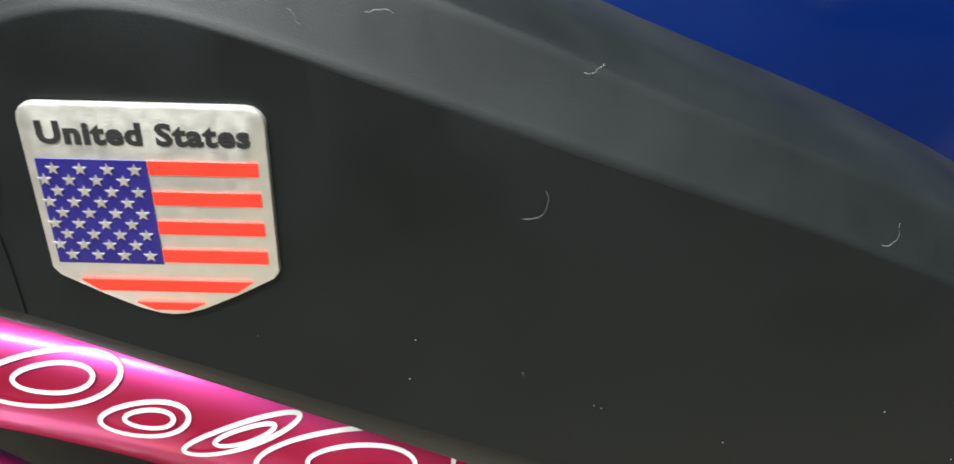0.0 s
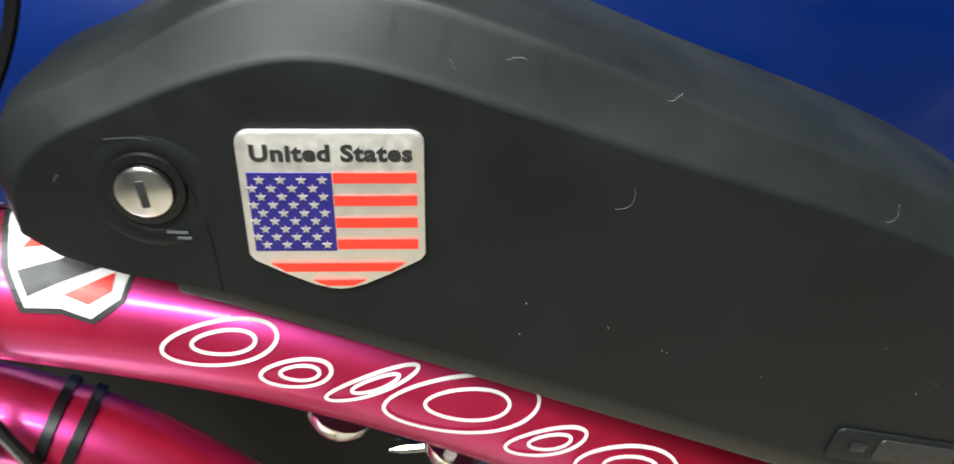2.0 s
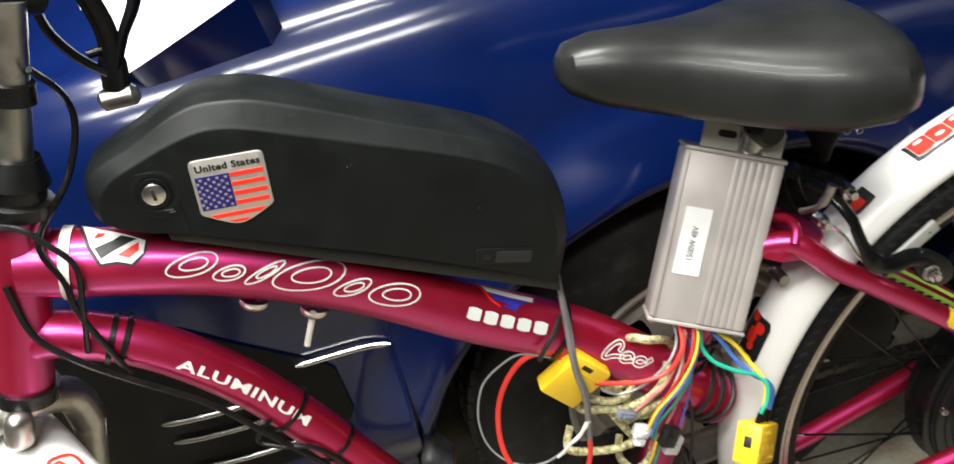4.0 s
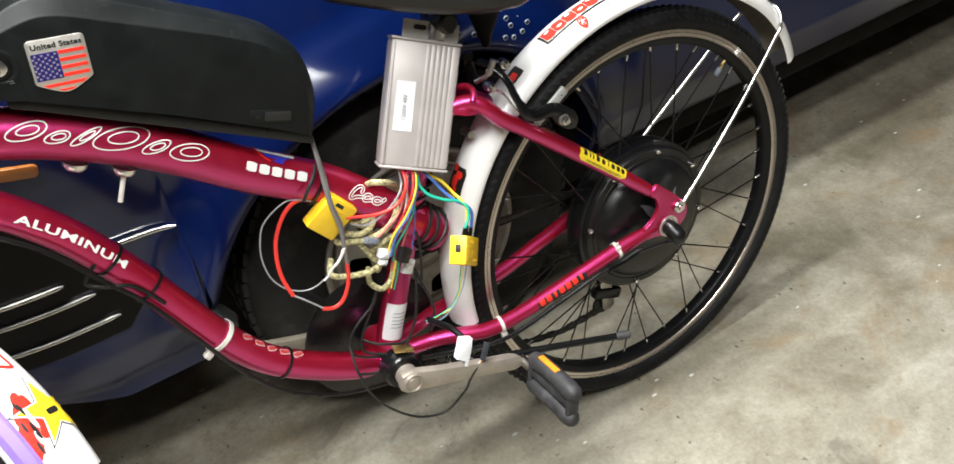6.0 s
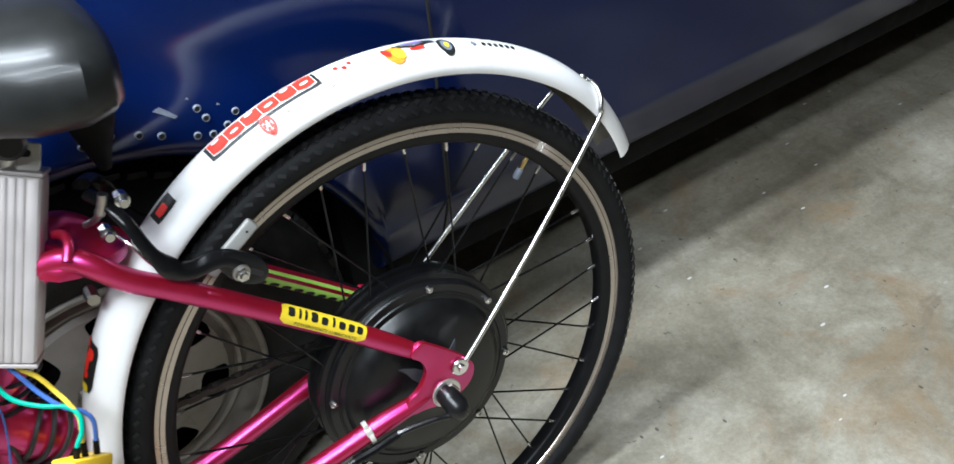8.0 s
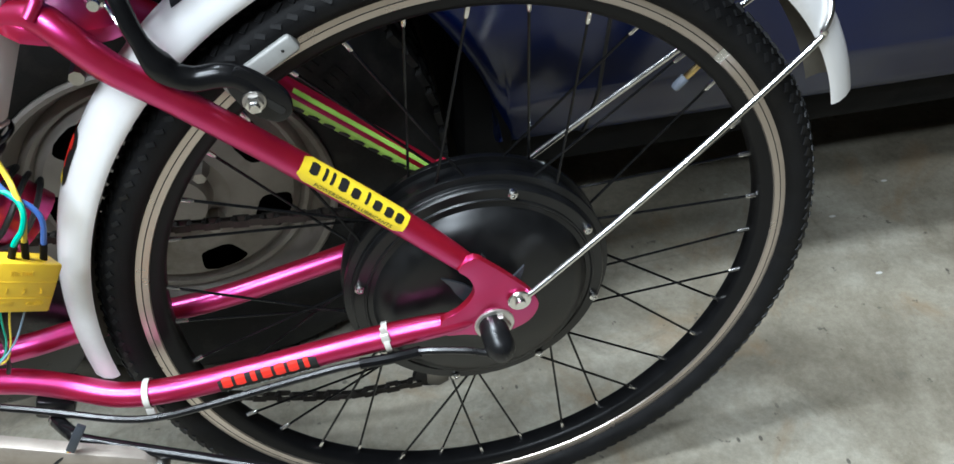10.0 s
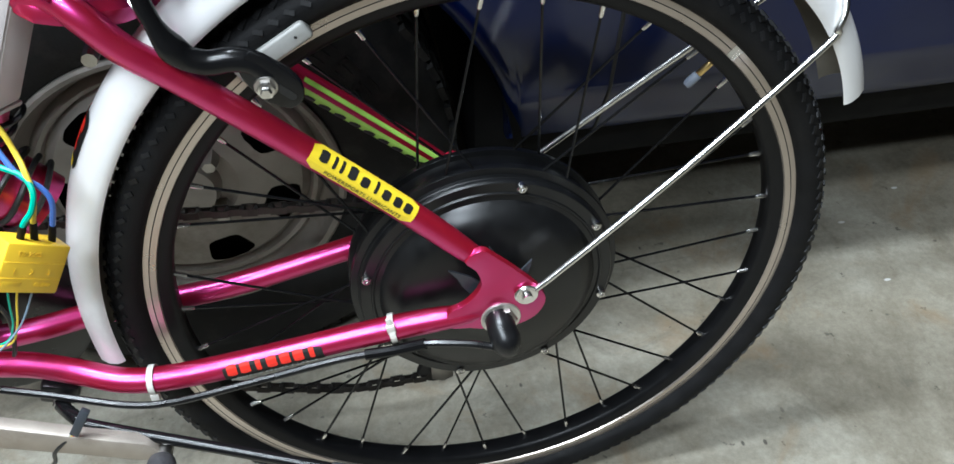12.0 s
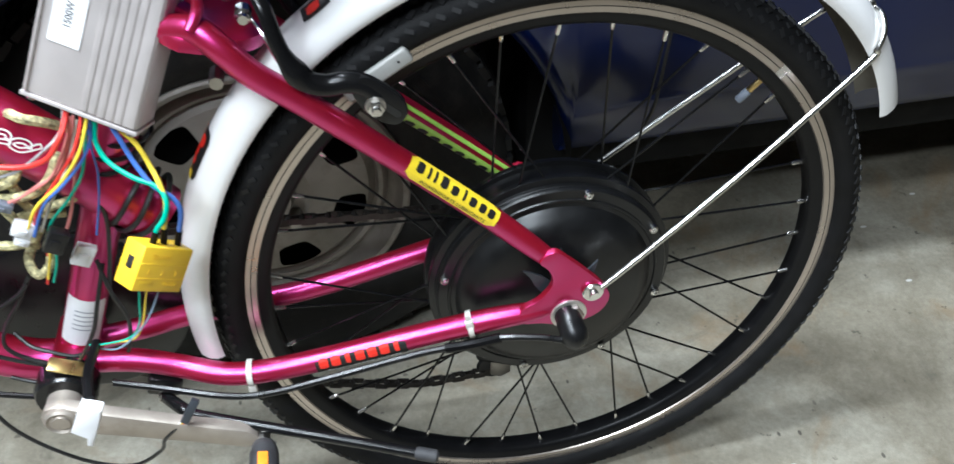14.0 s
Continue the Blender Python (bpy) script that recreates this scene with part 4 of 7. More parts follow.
post = part("seat_post", tube([(-0.322, YC, 0.31), (-0.268, YC, 0.440)], 0.0125, 16), M_CHROME, bike)
part("saddle_tail", tube([(-0.212, YC, 0.435), (-0.214, YC, 0.402), (-0.217, YC, 0.378), (-0.218, YC, 0.362)], [0.023, 0.019, 0.010, 0.005], 16), M_DARK, saddle)
part("saddle_clamp", lathe([(0.0001, -0.026), (0.010, -0.026), (0.014, -0.022), (0.014, 0.022), (0.010, 0.026), (0.0001, 0.026)], 16, (-0.276, YC, 0.418)), M_BLACK, post)
part("seat_collar", tube([(-0.325, YC, 0.305), (-0.316, YC, 0.326)], 0.0205, 18), M_STEEL, post)

# ---- battery ----
crease = [(-0.787, 0.530), (-0.783, 0.546), (-0.770, 0.5575), (-0.744, 0.5650), (-0.725, 0.5695), (-0.703, 0.5722), (-0.686, 0.5700), (-0.668, 0.5632), (-0.646, 0.5525), (-0.614, 0.5365), (-0.588, 0.5235), (-0.543, 0.5005), (-0.5125, 0.4825), (-0.495, 0.4685), (-0.481, 0.449), (-0.473, 0.425), (-0.474, 0.395), (-0.484, 0.358)]
outer = [(-0.792, 0.533), (-0.790, 0.552), (-0.778, 0.565), (-0.750, 0.5730), (-0.7192, 0.5840), (-0.698, 0.5875), (-0.676, 0.5840), (-0.659, 0.5785), (-0.638, 0.5680), (-0.606, 0.5505), (-0.5823, 0.5365), (-0.538, 0.5125), (-0.505, 0.4930), (-0.485, 0.4770), (-0.469, 0.455), (-0.462, 0.426), (-0.464, 0.393), (-0.480, 0.352)]
base = [(-0.520, 0.382), (-0.619, 0.440), (-0.677, 0.471), (-0.736, 0.502), (-0.762, 0.512), (-0.778, 0.521)]
bm = bmesh.new()
levels = []
crease, outer = ([(p.x, p.z) for p in spline([(x, 0, z) for x, z in ring], 3)] for ring in (crease, outer))
heart = Vector((-0.63, 0.47))


def grown(ring, d):
    """The ring drawn out from the middle of the case by d metres."""
    return [(x - d * v.x, z - d * v.y) for (x, z), v in ((q, (heart - Vector(q)).normalized()) for q in ring)]


ridge = grown(outer, 0.0042)
inset = grown(crease, -0.0022)


def blend(a, b, f):
    return [(p[0] + (q[0] - p[0]) * f, p[1] + (q[1] - p[1]) * f) for p, q in zip(a, b)]


RINGS = [
    (-0.0190, inset), (-0.0188, blend(inset, crease, 0.55)), (-0.0179, blend(crease, outer, 0.03)), (-0.0168, blend(crease, outer, 0.12)),
    (-0.0108, blend(crease, outer, 0.86)), (-0.0096, blend(crease, outer, 0.97)), (-0.0082, blend(outer, ridge, 0.06)), (-0.0055, blend(outer, ridge, 0.20)),
    (0.0040, blend(outer, ridge, 0.85)), (0.0080, ridge), (0.036, ridge), (0.050, outer), (0.0545, outer), (0.063, crease),
]
for y, ring in RINGS:
    levels.append([bm.verts.new((x, y, z)) for x, z in ring + base])
k = len(levels[0])
for a, b in zip(levels, levels[1:]):
    for j in range(k):
        bm.faces.new((a[j], a[(j + 1) % k], b[(j + 1) % k], b[j]))
for ring in (levels[0], levels[-1]):
    bm.faces.new(ring)
bmesh.ops.triangulate(bm, faces=[f for f in bm.faces if len(f.verts) > 4])


def tuck(x, z):
    """How far the lower side of the case draws in towards the tube."""
    d = (x + 0.520) * 0.4856 + (z - 0.382) * 0.874
    s = min(1.0, max(0.0, (x + 0.668) / 0.075))
    return 0.002 * s * s * (3 - 2 * s) * max(0.0, (0.065 - d) / 0.065) ** 2


cuts = [(Vector((-0.520 + 0.4856 * d, 0, 0.382 + 0.874 * d)), Vector((0.4856, 0, 0.874))) for d in (0.006, 0.014, 0.022, 0.030, 0.038, 0.046, 0.055, 0.064)]
cuts += [(Vector((x, 0, 0)), Vector((1, 0, 0))) for x in (-0.668, -0.655, -0.642, -0.629, -0.616, -0.600, -0.580, -0.560, -0.540, -0.520, -0.500)]
for co, no in cuts:
    bmesh.ops.bisect_plane(bm, geom=bm.verts[:] + bm.edges[:] + bm.faces[:], plane_co=co, plane_no=no)
for v in bm.verts:
    if v.co.y < -0.012:
        v.co.y += tuck(v.co.x, v.co.z)
battery = part("battery", bm, M_MATTE, bike, "matte black battery case with rounded ends")
rail = [(-0.752, 0.497), (-0.736, 0.489), (-0.480, 0.343), (-0.478, 0.356), (-0.735, 0.505), (-0.752, 0.510)]
part("mounting_rail", plate(rail, 0.066, basis((0, 0.055, 0), (1, 0, 0), (0, 0, 1)), 0.002), M_BLACK, battery)

# badge, in its own flat frame: x along its top edge, y up, z towards the viewer
BADGE = basis((-0.6942, -0.0192, 0.5245), (0.0510, 0.0005, -0.0076), (0.010, 0, 0.05))
W, TOPY, ALLH = 0.0522, 0.0262, 0.0530


def down(f):
    return TOPY - ALLH * f


outline = [(-W / 2 + 0.004, TOPY), (W / 2 - 0.004, TOPY)] + [(W / 2 - 0.004 + 0.004 * math.sin(a), TOPY - 0.004 + 0.004 * math.cos(a)) for a in (0.4, 0.8, 1.2, 1.57)] + [(W / 2, down(0.76)), (W / 2 - 0.0015, down(0.80)), (0.0155, down(0.895)), (0.0075, down(0.968)), (0.003, down(0.994)), (0, down(1.0)), (-0.003, down(0.994)), (-0.0075, down(0.968)), (-0.0155, down(0.895)), (-W / 2 + 0.0015, down(0.80)), (-W / 2, down(0.76))] + [(-W / 2 + 0.004 - 0.004 * math.sin(a), TOPY - 0.004 + 0.004 * math.cos(a)) for a in (1.57, 1.2, 0.8, 0.4)]
badge = part("flag_badge", plate(outline, 0.0018, BADGE, 0.0008), M_BRUSHED, battery, "brushed metal shield badge with an enamelled flag")
bm = letters("United States", 0.0069, 0.0003, 1.09, 1.09, 0.00028)
bmesh.ops.transform(bm, matrix=BADGE @ pose(0.0002, down(0.128), 0.0018), verts=bm.verts[:])
part("lettering", bm, M_INK, battery, "black raised letters on the badge", smooth=False)
RAISE = BADGE @ pose(0, 0, 0.0018)
for k in range(4):
    y0, y1 = down(0.238 + 0.139 * k), down(0.299 + 0.139 * k)
    part("red_stripe", plate([(0.0002, y1), (0.0238, y1), (0.0238, y0), (0.0002, y0)], 0.0004, RAISE), M_RED, battery, smooth=False)
part("red_stripe", plate([(-0.0158, down(0.868)), (0.0158, down(0.868)), (0.0198, down(0.812)), (-0.0198, down(0.812))], 0.0004, RAISE), M_RED, battery, smooth=False)
part("red_stripe", plate([(-0.0040, down(0.966)), (0.0040, down(0.966)), (0.0080, down(0.928)), (-0.0080, down(0.928))], 0.0004, RAISE), M_RED, battery, smooth=False)
part("blue_field", plate([(-0.0238, down(0.728)), (-0.0001, down(0.728)), (-0.0001, down(0.238)), (-0.0238, down(0.238))], 0.0003, RAISE), M_NAVY, battery, smooth=False)
for r in range(9):
    for c in range(4):
        cx = (-0.0203 if r % 2 == 0 else -0.0226 if c == 0 else -0.0231) + 0.00585 * c
        cy = down(0.280 + 0.0508 * r)
        star = [(cx + (0.00155 if q % 2 == 0 else 0.00064) * math.sin(math.pi * q / 5), cy + (0.00155 if q % 2 == 0 else 0.00064) * math.cos(math.pi * q / 5)) for q in range(10)]
        part("star", plate(star, 0.0003, BADGE @ pose(0, 0, 0.0021)), M_BRUSHED, battery, smooth=False)
# lock
lock = part("key_lock", lathe([(0.0001, -0.0035), (0.0070, -0.0035), (0.0080, -0.0028), (0.0082, 0.001)], 32, (-0.7455, -0.0192, 0.5395)), M_CHROME, battery, "round metal key lock")
part("lock_ring", lathe([(0.0084, -0.0008), (0.0092, -0.0014), (0.0112, -0.0012), (0.0118, 0.0004)], 32, (-0.7455, -0.0192, 0.5395)), M_GLOSS, lock)
part("keyhole", box((0.0024, 0.0006, 0.0085), pose(-0.7455, -0.0228, 0.5395, 0, 3, 0), 0.0002), M_INK, lock)

part("lock_recess", lathe([(0.0122, 0.0004), (0.0130, -0.0001), (0.0165, -0.0003), (0.0185, 0.0004)], 40, (-0.7445, -0.0192, 0.5380)), M_MATTE, lock)
for dx, dz, ln in ((0.0045, -0.0150, 0.006), (0.0060, -0.0172, 0.004)):
    part("lock_mark", box((ln, 0.0003, 0.0009), pose(-0.7455 + dx, -0.0200, 0.5395 + dz, 0, 12, 0)), M_LINT, lock)
# charging port low on the side
PORT = basis((-0.5185, -0.0192 + tuck(-0.5185, 0.3975), 0.3975), (0.0468, 0, -0.0165), (0.010, -0.002, 0.04))
port = part("charge_port", plate(rounded(0.050, 0.0150, 0.003), 0.0008, PORT, 0.0004), M_MATTE, battery, "small recessed charging port")
part("port_cover", plate(rounded(0.030, 0.0105, 0.002), 0.0006, PORT @ pose(0.007, 0, 0.0008), 0.0003), M_INK, port)
part("port_catch", box((0.006, 0.004, 0.001), PORT @ pose(-0.015, 0, 0.0010), 0.0004), M_BLACK, port)

# ---- controller ----
c_tl, c_tr, c_bl, c_br = (Vector(v) for v in ((-0.3428, 0.0219, 0.4171), (-0.2613, 0.0006, 0.3844), (-0.4053, 0.0002, 0.2785), (-0.3351, -0.0325, 0.2479)))
ctr = (c_tl + c_tr + c_bl + c_br) / 4
CW, CH, CD = 0.0865, 0.1545, 0.036
CTRL = basis(ctr, (c_tr - c_tl) + (c_br - c_bl), (c_tl - c_bl) + (c_tr - c_br))
bm = box((CW, CH, CD), pose(0, 0, -CD / 2), 0.004)
controller = part("controller", bm, M_ALLOY, bike, "finned silver aluminium motor controller with wires below")
controller.matrix_basis = CTRL
for i in range(5):
    part("fin", box((0.0050, CH - 0.004, 0.0012), pose(0.0030 + 0.0065 * i, 0, 0.0002), 0.0006), M_ALLOY, controller)
part("fin", box((0.0085, CH - 0.004, 0.0010), pose(0.0368, 0, 0.0001), 0.0005), M_ALLOY, controller)
part("edge_rib", box((0.003, CH - 0.004, 0.003), pose(-CW / 2 + 0.0035, 0, 0.0006), 0.001), M_ALLOY, controller)
for s in (1, -1):
    part("end_plate", box((CW + 0.001, 0.0035, CD + 0.001), pose(0, s * (CH / 2 + 0.0012), -CD / 2), 0.001), M_ALLOY, controller)
fl = rounded(0.070, 0.022, 0.002)
bm = plate(fl, 0.003, pose(0.005, CH / 2 + 0.014, -0.012), 0.0006)
flange = part("flange", bm, M_NYLON, controller)
for sx in (-0.014, 0.016):
    part("slot", plate(rounded(0.016, 0.006, 0.0028), 0.0008, pose(0.007 + sx * 1.15, CH / 2 + 0.0165, -0.0092)), M_INK, controller)
part("label", plate(rounded(0.0235, 0.061, 0.001), 0.0004, pose(-0.020, -0.002, 0.0004)), M_PAPER, controller, "white paper label with black print")
bm = letters("1500W 48V", 0.0078, 0.0002, 1.0, 0.82)
bmesh.ops.transform(bm, matrix=pose(-0.0195, -0.004, 0.0009, 0, 0, 90), verts=bm.verts[:])
part("print", bm, M_INK, controller, smooth=False)
for sx in (-1, 1):
    for sy in (-1, 1):
        part("end_screw", lathe([(0.0001, -0.003), (0.003, -0.003), (0.003, 0.0)], 10, (sx * (CW / 2 - 0.006), sy * (CH / 2 + 0.003), -0.006)), M_STEEL, controller)

# ---- decals on the frame ----
top_wrap, down_wrap = Wrap(TOP, R_TOP), Wrap(DOWN, R_DOWN)


def closed_ribbon(points, width, n=6):
    p = spline([(x, y, 0) for x, y in points], n, closed=True)
    return ribbon(p, width, closed=True)


def loop_shape(cx, cy, rx, ry, slant=0.35, n=12, dent=0.0):
    out = []
    for i in range(n):
        a = 2 * math.pi * i / n
        x, y = rx * math.cos(a) * (1 - dent * math.sin(a)), ry * math.sin(a)
        out.append((cx + x + slant * y, cy + y))
    return out


def fine(bm, size=0.0045):
    """Splits long edges so that a flat shape can follow a curved surface."""
    for _ in range(4):
        long = [e for e in bm.edges if e.calc_length() > size]
        if not long:
            break
        bmesh.ops.subdivide_edges(bm, edges=long, cuts=1)
        bmesh.ops.triangulate(bm, faces=[f for f in bm.faces if len(f.verts) > 3])
    return bm


def blob(points, thick=0.0001, n=5):
    """A flat shape with a rounded outline through the points."""
    return fine(plate([(p.x, p.y) for p in spline([(x, y, 0) for x, y in points], n, closed=True)], thick))


def outlined(path, half, width):
    """The outline of a broad pen stroke along a path."""
    p = spline([(x, y, 0) for x, y in path], 6)
    sides = ([], [])
    for k, q in enumerate(p):
        t = (p[min(k + 1, len(p) - 1)] - p[max(k - 1, 0)]).normalized()
        n = Vector((-t.y, t.x, 0)) * half
        sides[0].append(q + n)
        sides[1].append(q - n)
    return ribbon(sides[0] + sides[1][::-1], width, closed=True)


# a flowing mark of slanted white loops, each drawn as an outline; x is the length along the tube, y the height round it
LOOPS = [
    (0.1235, 0.0105, 0.0150, 0.0100, 1.0), (0.1505, 0.0055, 0.0098, 0.0066, 0.9), (0.1765, 0.0085, 0.0058, 0.0108, 1.15), (0.2110, 0.0110, 0.0215, 0.0145, 1.1),
    (0.2455, 0.0075, 0.0088, 0.0092, 1.1), (0.2810, 0.0098, 0.0180, 0.0108, 0.9),
]
for cx, cy, rx, ry, slant in LOOPS:
    part("script_mark", top_wrap.lay(closed_ribbon(loop_shape(cx, cy, rx, ry, slant, 14, 0.12), 0.0014, 5), 0.0, 0.0), M_DECAL, frame_part, smooth=False)
    part("script_mark", top_wrap.lay(closed_ribbon(loop_shape(cx + 0.001, cy + 0.0005, rx * 0.58, ry * 0.50, slant, 12, 0.12), 0.0013, 5), 0.0, 0.0), M_DECAL, frame_part, smooth=False)
# wing-shaped sticker: red, white and blue, with a row of plain bars below
s1 = top_wrap.near(-0.525, 0.315)
for pts, mat in (
    ([(-0.030, 0.012), (0.022, 0.010), (0.020, 0.004), (-0.026, 0.0055)], M_DECAL),
    ([(-0.022, 0.0045), (0.016, 0.003), (0.006, -0.0025), (0.004, -0.008), (-0.010, -0.006), (-0.002, -0.003), (-0.018, -0.0015)], M_BLUE),
):
    part("wing_sticker", top_wrap.lay(fine(plate(pts, 0.0001)), s1 - 0.006, 0.030), mat, frame_part, smooth=False)
bm = ribbon(spline([(0.023, 0.0125, 0), (-0.010, 0.0145, 0), (-0.032, 0.0135, 0), (-0.031, 0.008, 0), (-0.022, -0.002, 0), (-0.012, -0.007, 0)], 5), 0.0018)
part("wing_sticker", top_wrap.lay(bm, s1 - 0.006, 0.030), M_RED, frame_part, smooth=False)
for k in range(5):
    x = -0.041 + 0.0160 * k
    bm = grid_patch(0.0126, 0.0112, 3, 3, 0.0010)
    part("sticker_bar", top_wrap.lay(bm, s1 + x, 0.0118), M_DECAL, frame_part, smooth=False)

# short flourish further back
s2 = top_wrap.near(-0.425, 0.222)
for pts in (loop_shape(-0.018, 0.002, 0.006, 0.0085, 0.7, 9) + [(-0.006, -0.002)], loop_shape(-0.002, -0.002, 0.0055, 0.0040, 0.4, 8) + [(0.006, -0.004)], loop_shape(0.013, -0.003, 0.006, 0.0036, 0.4, 8) + [(0.026, 0.002)]):
    part("script_mark", top_wrap.lay(outlined(pts, 0.0017, 0.0013), s2 - 0.020, 0.011, turn=0.15), M_DECAL, frame_part, smooth=False)

# sticker at the head of the top tube: white border, black band and red half disc
for n, (pts, lift, mat) in enumerate((
    ([(-0.029, 0.029), (-0.023, 0.010), (-0.011, 0.014), (0.003, 0.011), (0.024, 0.004), (0.0225, -0.009), (0.014, -0.0178), (0.003, -0.0160), (-0.0095, -0.0175), (-0.0185, -0.003)], 0.0002, M_INK),
    ([(-0.026, 0.027), (-0.021, 0.012), (-0.011, 0.015), (0.003, 0.010), (0.022, 0.002), (0.021, -0.008), (0.013, -0.016), (0.003, -0.014), (-0.008, -0.0155), (-0.0155, -0.003)], 0.0005, M_DECAL),
    ([(-0.0130, -0.004), (-0.001, 0.002), (0.005, 0.007), (0.016, 0.0035), (0.000, -0.0065), (-0.008, -0.0118)], 0.0008, M_INK),
    ([(0.003, -0.0095), (0.0175, 0.0005), (0.0178, -0.006), (0.0115, -0.0115)], 0.0008, M_RED),
    ([(-0.014, 0.004), (-0.008, 0.006), (-0.006, 0.0095), (-0.012, 0.0095)], 0.0008, M_RED),
)):
    part("head_sticker", top_wrap.lay(fine(plate(pts, 0.0001)), 0.068, 0.027, lift), mat, frame_part, "white, black and red shield sticker" if n == 0 else "", smooth=False)

# word on the down tube
s4 = down_wrap.near(-0.758, 0.335)
bm = letters("ALUMINUM", 0.0122, 0.0001, 1.10, 1.85, 0.00035)
bmesh.ops.subdivide_edges(bm, edges=[e for e in bm.edges if e.calc_length() > 0.006], cuts=2)
part("lettering", down_wrap.lay(bm, s4 - 0.001, 0.0066, turn=0.05), M_DECAL, frame_part, "white printed word on the down tube", smooth=False)
# small red flourish lower down
s5 = down_wrap.near(-0.628, 0.088)
for k in range(5):
    turn = 0.3 + 0.1 * (-1) ** k
    part("sticker_bar", down_wrap.lay(grid_patch(0.0165, 0.0085, 4, 4, 0.001), s5 - 0.028 + 0.0215 * k, 0.0235, turn=turn), M_WORN, frame_part, smooth=False)
    part("sticker_bar", down_wrap.lay(grid_patch(0.0145, 0.0052, 4, 4, 0.001), s5 - 0.028 + 0.0215 * k, 0.0235, 0.0008, turn=turn), M_FADED, frame_part, smooth=False)

# yellow sticker on the left seat stay
stay_wrap = Wrap(STAY_L, 0.0105)
s6 = stay_wrap.near(-0.102, 0.157)
part("yellow_sticker", stay_wrap.lay(grid_patch(0.097, 0.0225, 14, 8, 0.004), s6, 0.0065), M_STICKY, frame_part, "yellow sticker with plain black bars", smooth=False)
for k, (x, h, u) in enumerate(((-0.038, 0.011, 0.002), (-0.0285, 0.012, 0.002), (-0.022, 0.012, 0.002), (-0.0125, 0.012, 0.002), (-0.001, 0.009, 0.0005), (0.0095, 0.012, 0.002), (0.019, 0.009, 0.0005), (0.030, 0.009, 0.0005), (0.040, 0.009, 0.0005))):
    w = 0.0028 if k in (1, 2, 5) else 0.0072
    part("sticker_bar", stay_wrap.lay(grid_patch(w, h * 0.85, 3, 5, 0.001), s6 + x, 0.0065 + u, 0.0007), M_INK, frame_part, smooth=False)
bm = letters("POWERSPORTS LUBRICANTS", 0.0042, 0.0001, 1.1, 1.2)
part("lettering", stay_wrap.lay(bm, s6 + 0.003, -0.0018, 0.0008), M_INK, frame_part, "small black printed words on the yellow sticker", smooth=False)
# red sticker on the left chain stay
chain_wrap = Wrap(CHAIN_L, 0.0112)
s7 = chain_wrap.near(-0.196, -0.012)
part("black_sticker", chain_wrap.lay(grid_patch(0.088, 0.0180, 12, 6, 0.002), s7, 0.0000), M_INK, frame_part, "black sticker with red bars", smooth=False)
for k in range(7):
    w = 0.0045 if k in (2, 6) else 0.0088
    part("sticker_bar", chain_wrap.lay(grid_patch(w, 0.0105, 3, 3, 0.001), s7 - 0.036 + 0.0118 * k, 0.0045, 0.0007), M_RED, frame_part, smooth=False)
bm = letters("DUAL - STAGE FILTERS", 0.0046, 0.0001, 1.15, 1.35)
part("lettering", chain_wrap.lay(bm, s7 + 0.001, -0.0062, 0.0008), M_DECAL, frame_part, "small white printed words on the chain stay", smooth=False)
# lime sticker on the inside of the far seat stay
lime_wrap = Wrap(mirror(STAY_L), 0.0105)
s8 = lime_wrap.near(-0.085, 0.140)
for u, h, mat in ((0.0070, 0.004, M_GREEN), (-0.004, 0.010, M_GREEN)):
    part("lime_sticker", lime_wrap.lay(grid_patch(0.150, h, 16, 3), s8, u), mat, frame_part, "lime sticker with black bars", smooth=False)
for k in range(9):
    part("sticker_bar", lime_wrap.lay(grid_patch(0.0105, 0.006, 3, 2, 0.001), s8 - 0.062 + 0.0155 * k, -0.0062, 0.0008, turn=0.15), M_INK, frame_part, smooth=False)

# ---- mudguard stickers ----


def on_guard(bm, deg, y, lift=0.0005):
    """Lays a flat shape on the crown of the mudguard: x runs back along it, y across to the left."""
    for v in bm.verts:
        a = radians(deg) - v.co.x / 0.3665
        o = max(-0.0310, min(0.0310, y - v.co.y))
        prof = [(q, p) for p, q in GUARD[1:-1]]
        for (o0, r0), (o1, r1) in zip(prof, prof[1:]):
            if o0 <= o <= o1:
                r = r0 + (r1 - r0) * (o - o0) / (o1 - o0)
                break
        r += lift + v.co.z
        v.co = Vector((GC[0] + r * math.cos(a), YC + o - (lift if o < -0.01 else 0), GC[2] + r * math.sin(a)))
    return bm


def guard_patch(name, w, h, deg, y, mat, lift=0.0006, label="", r=0.001):
    return part(name, on_guard(grid_patch(w, h, max(3, int(w / 0.006)), 5, r), deg, y, lift), mat, rear_guard, label, smooth=False)


guard_patch("red_sticker", 0.121, 0.0245, 105, -0.0048, M_INK, 0.0006, "red lettered sticker shown as bars")
guard_patch("red_sticker", 0.114, 0.0205, 105, -0.0038, M_DECAL, 0.0010)
for k in range(6):
    guard_patch("sticker_bar", 0.0182, 0.0185, 105 + 7.4 - 2.95 * k, -0.0038, M_RED, 0.0014, r=0.0015)
    guard_patch("sticker_bar", 0.0085, 0.0036, 105 + 7.4 - 2.95 * k, -0.0038 + 0.003 * (-1) ** k, M_DECAL, 0.0019, r=0.001)
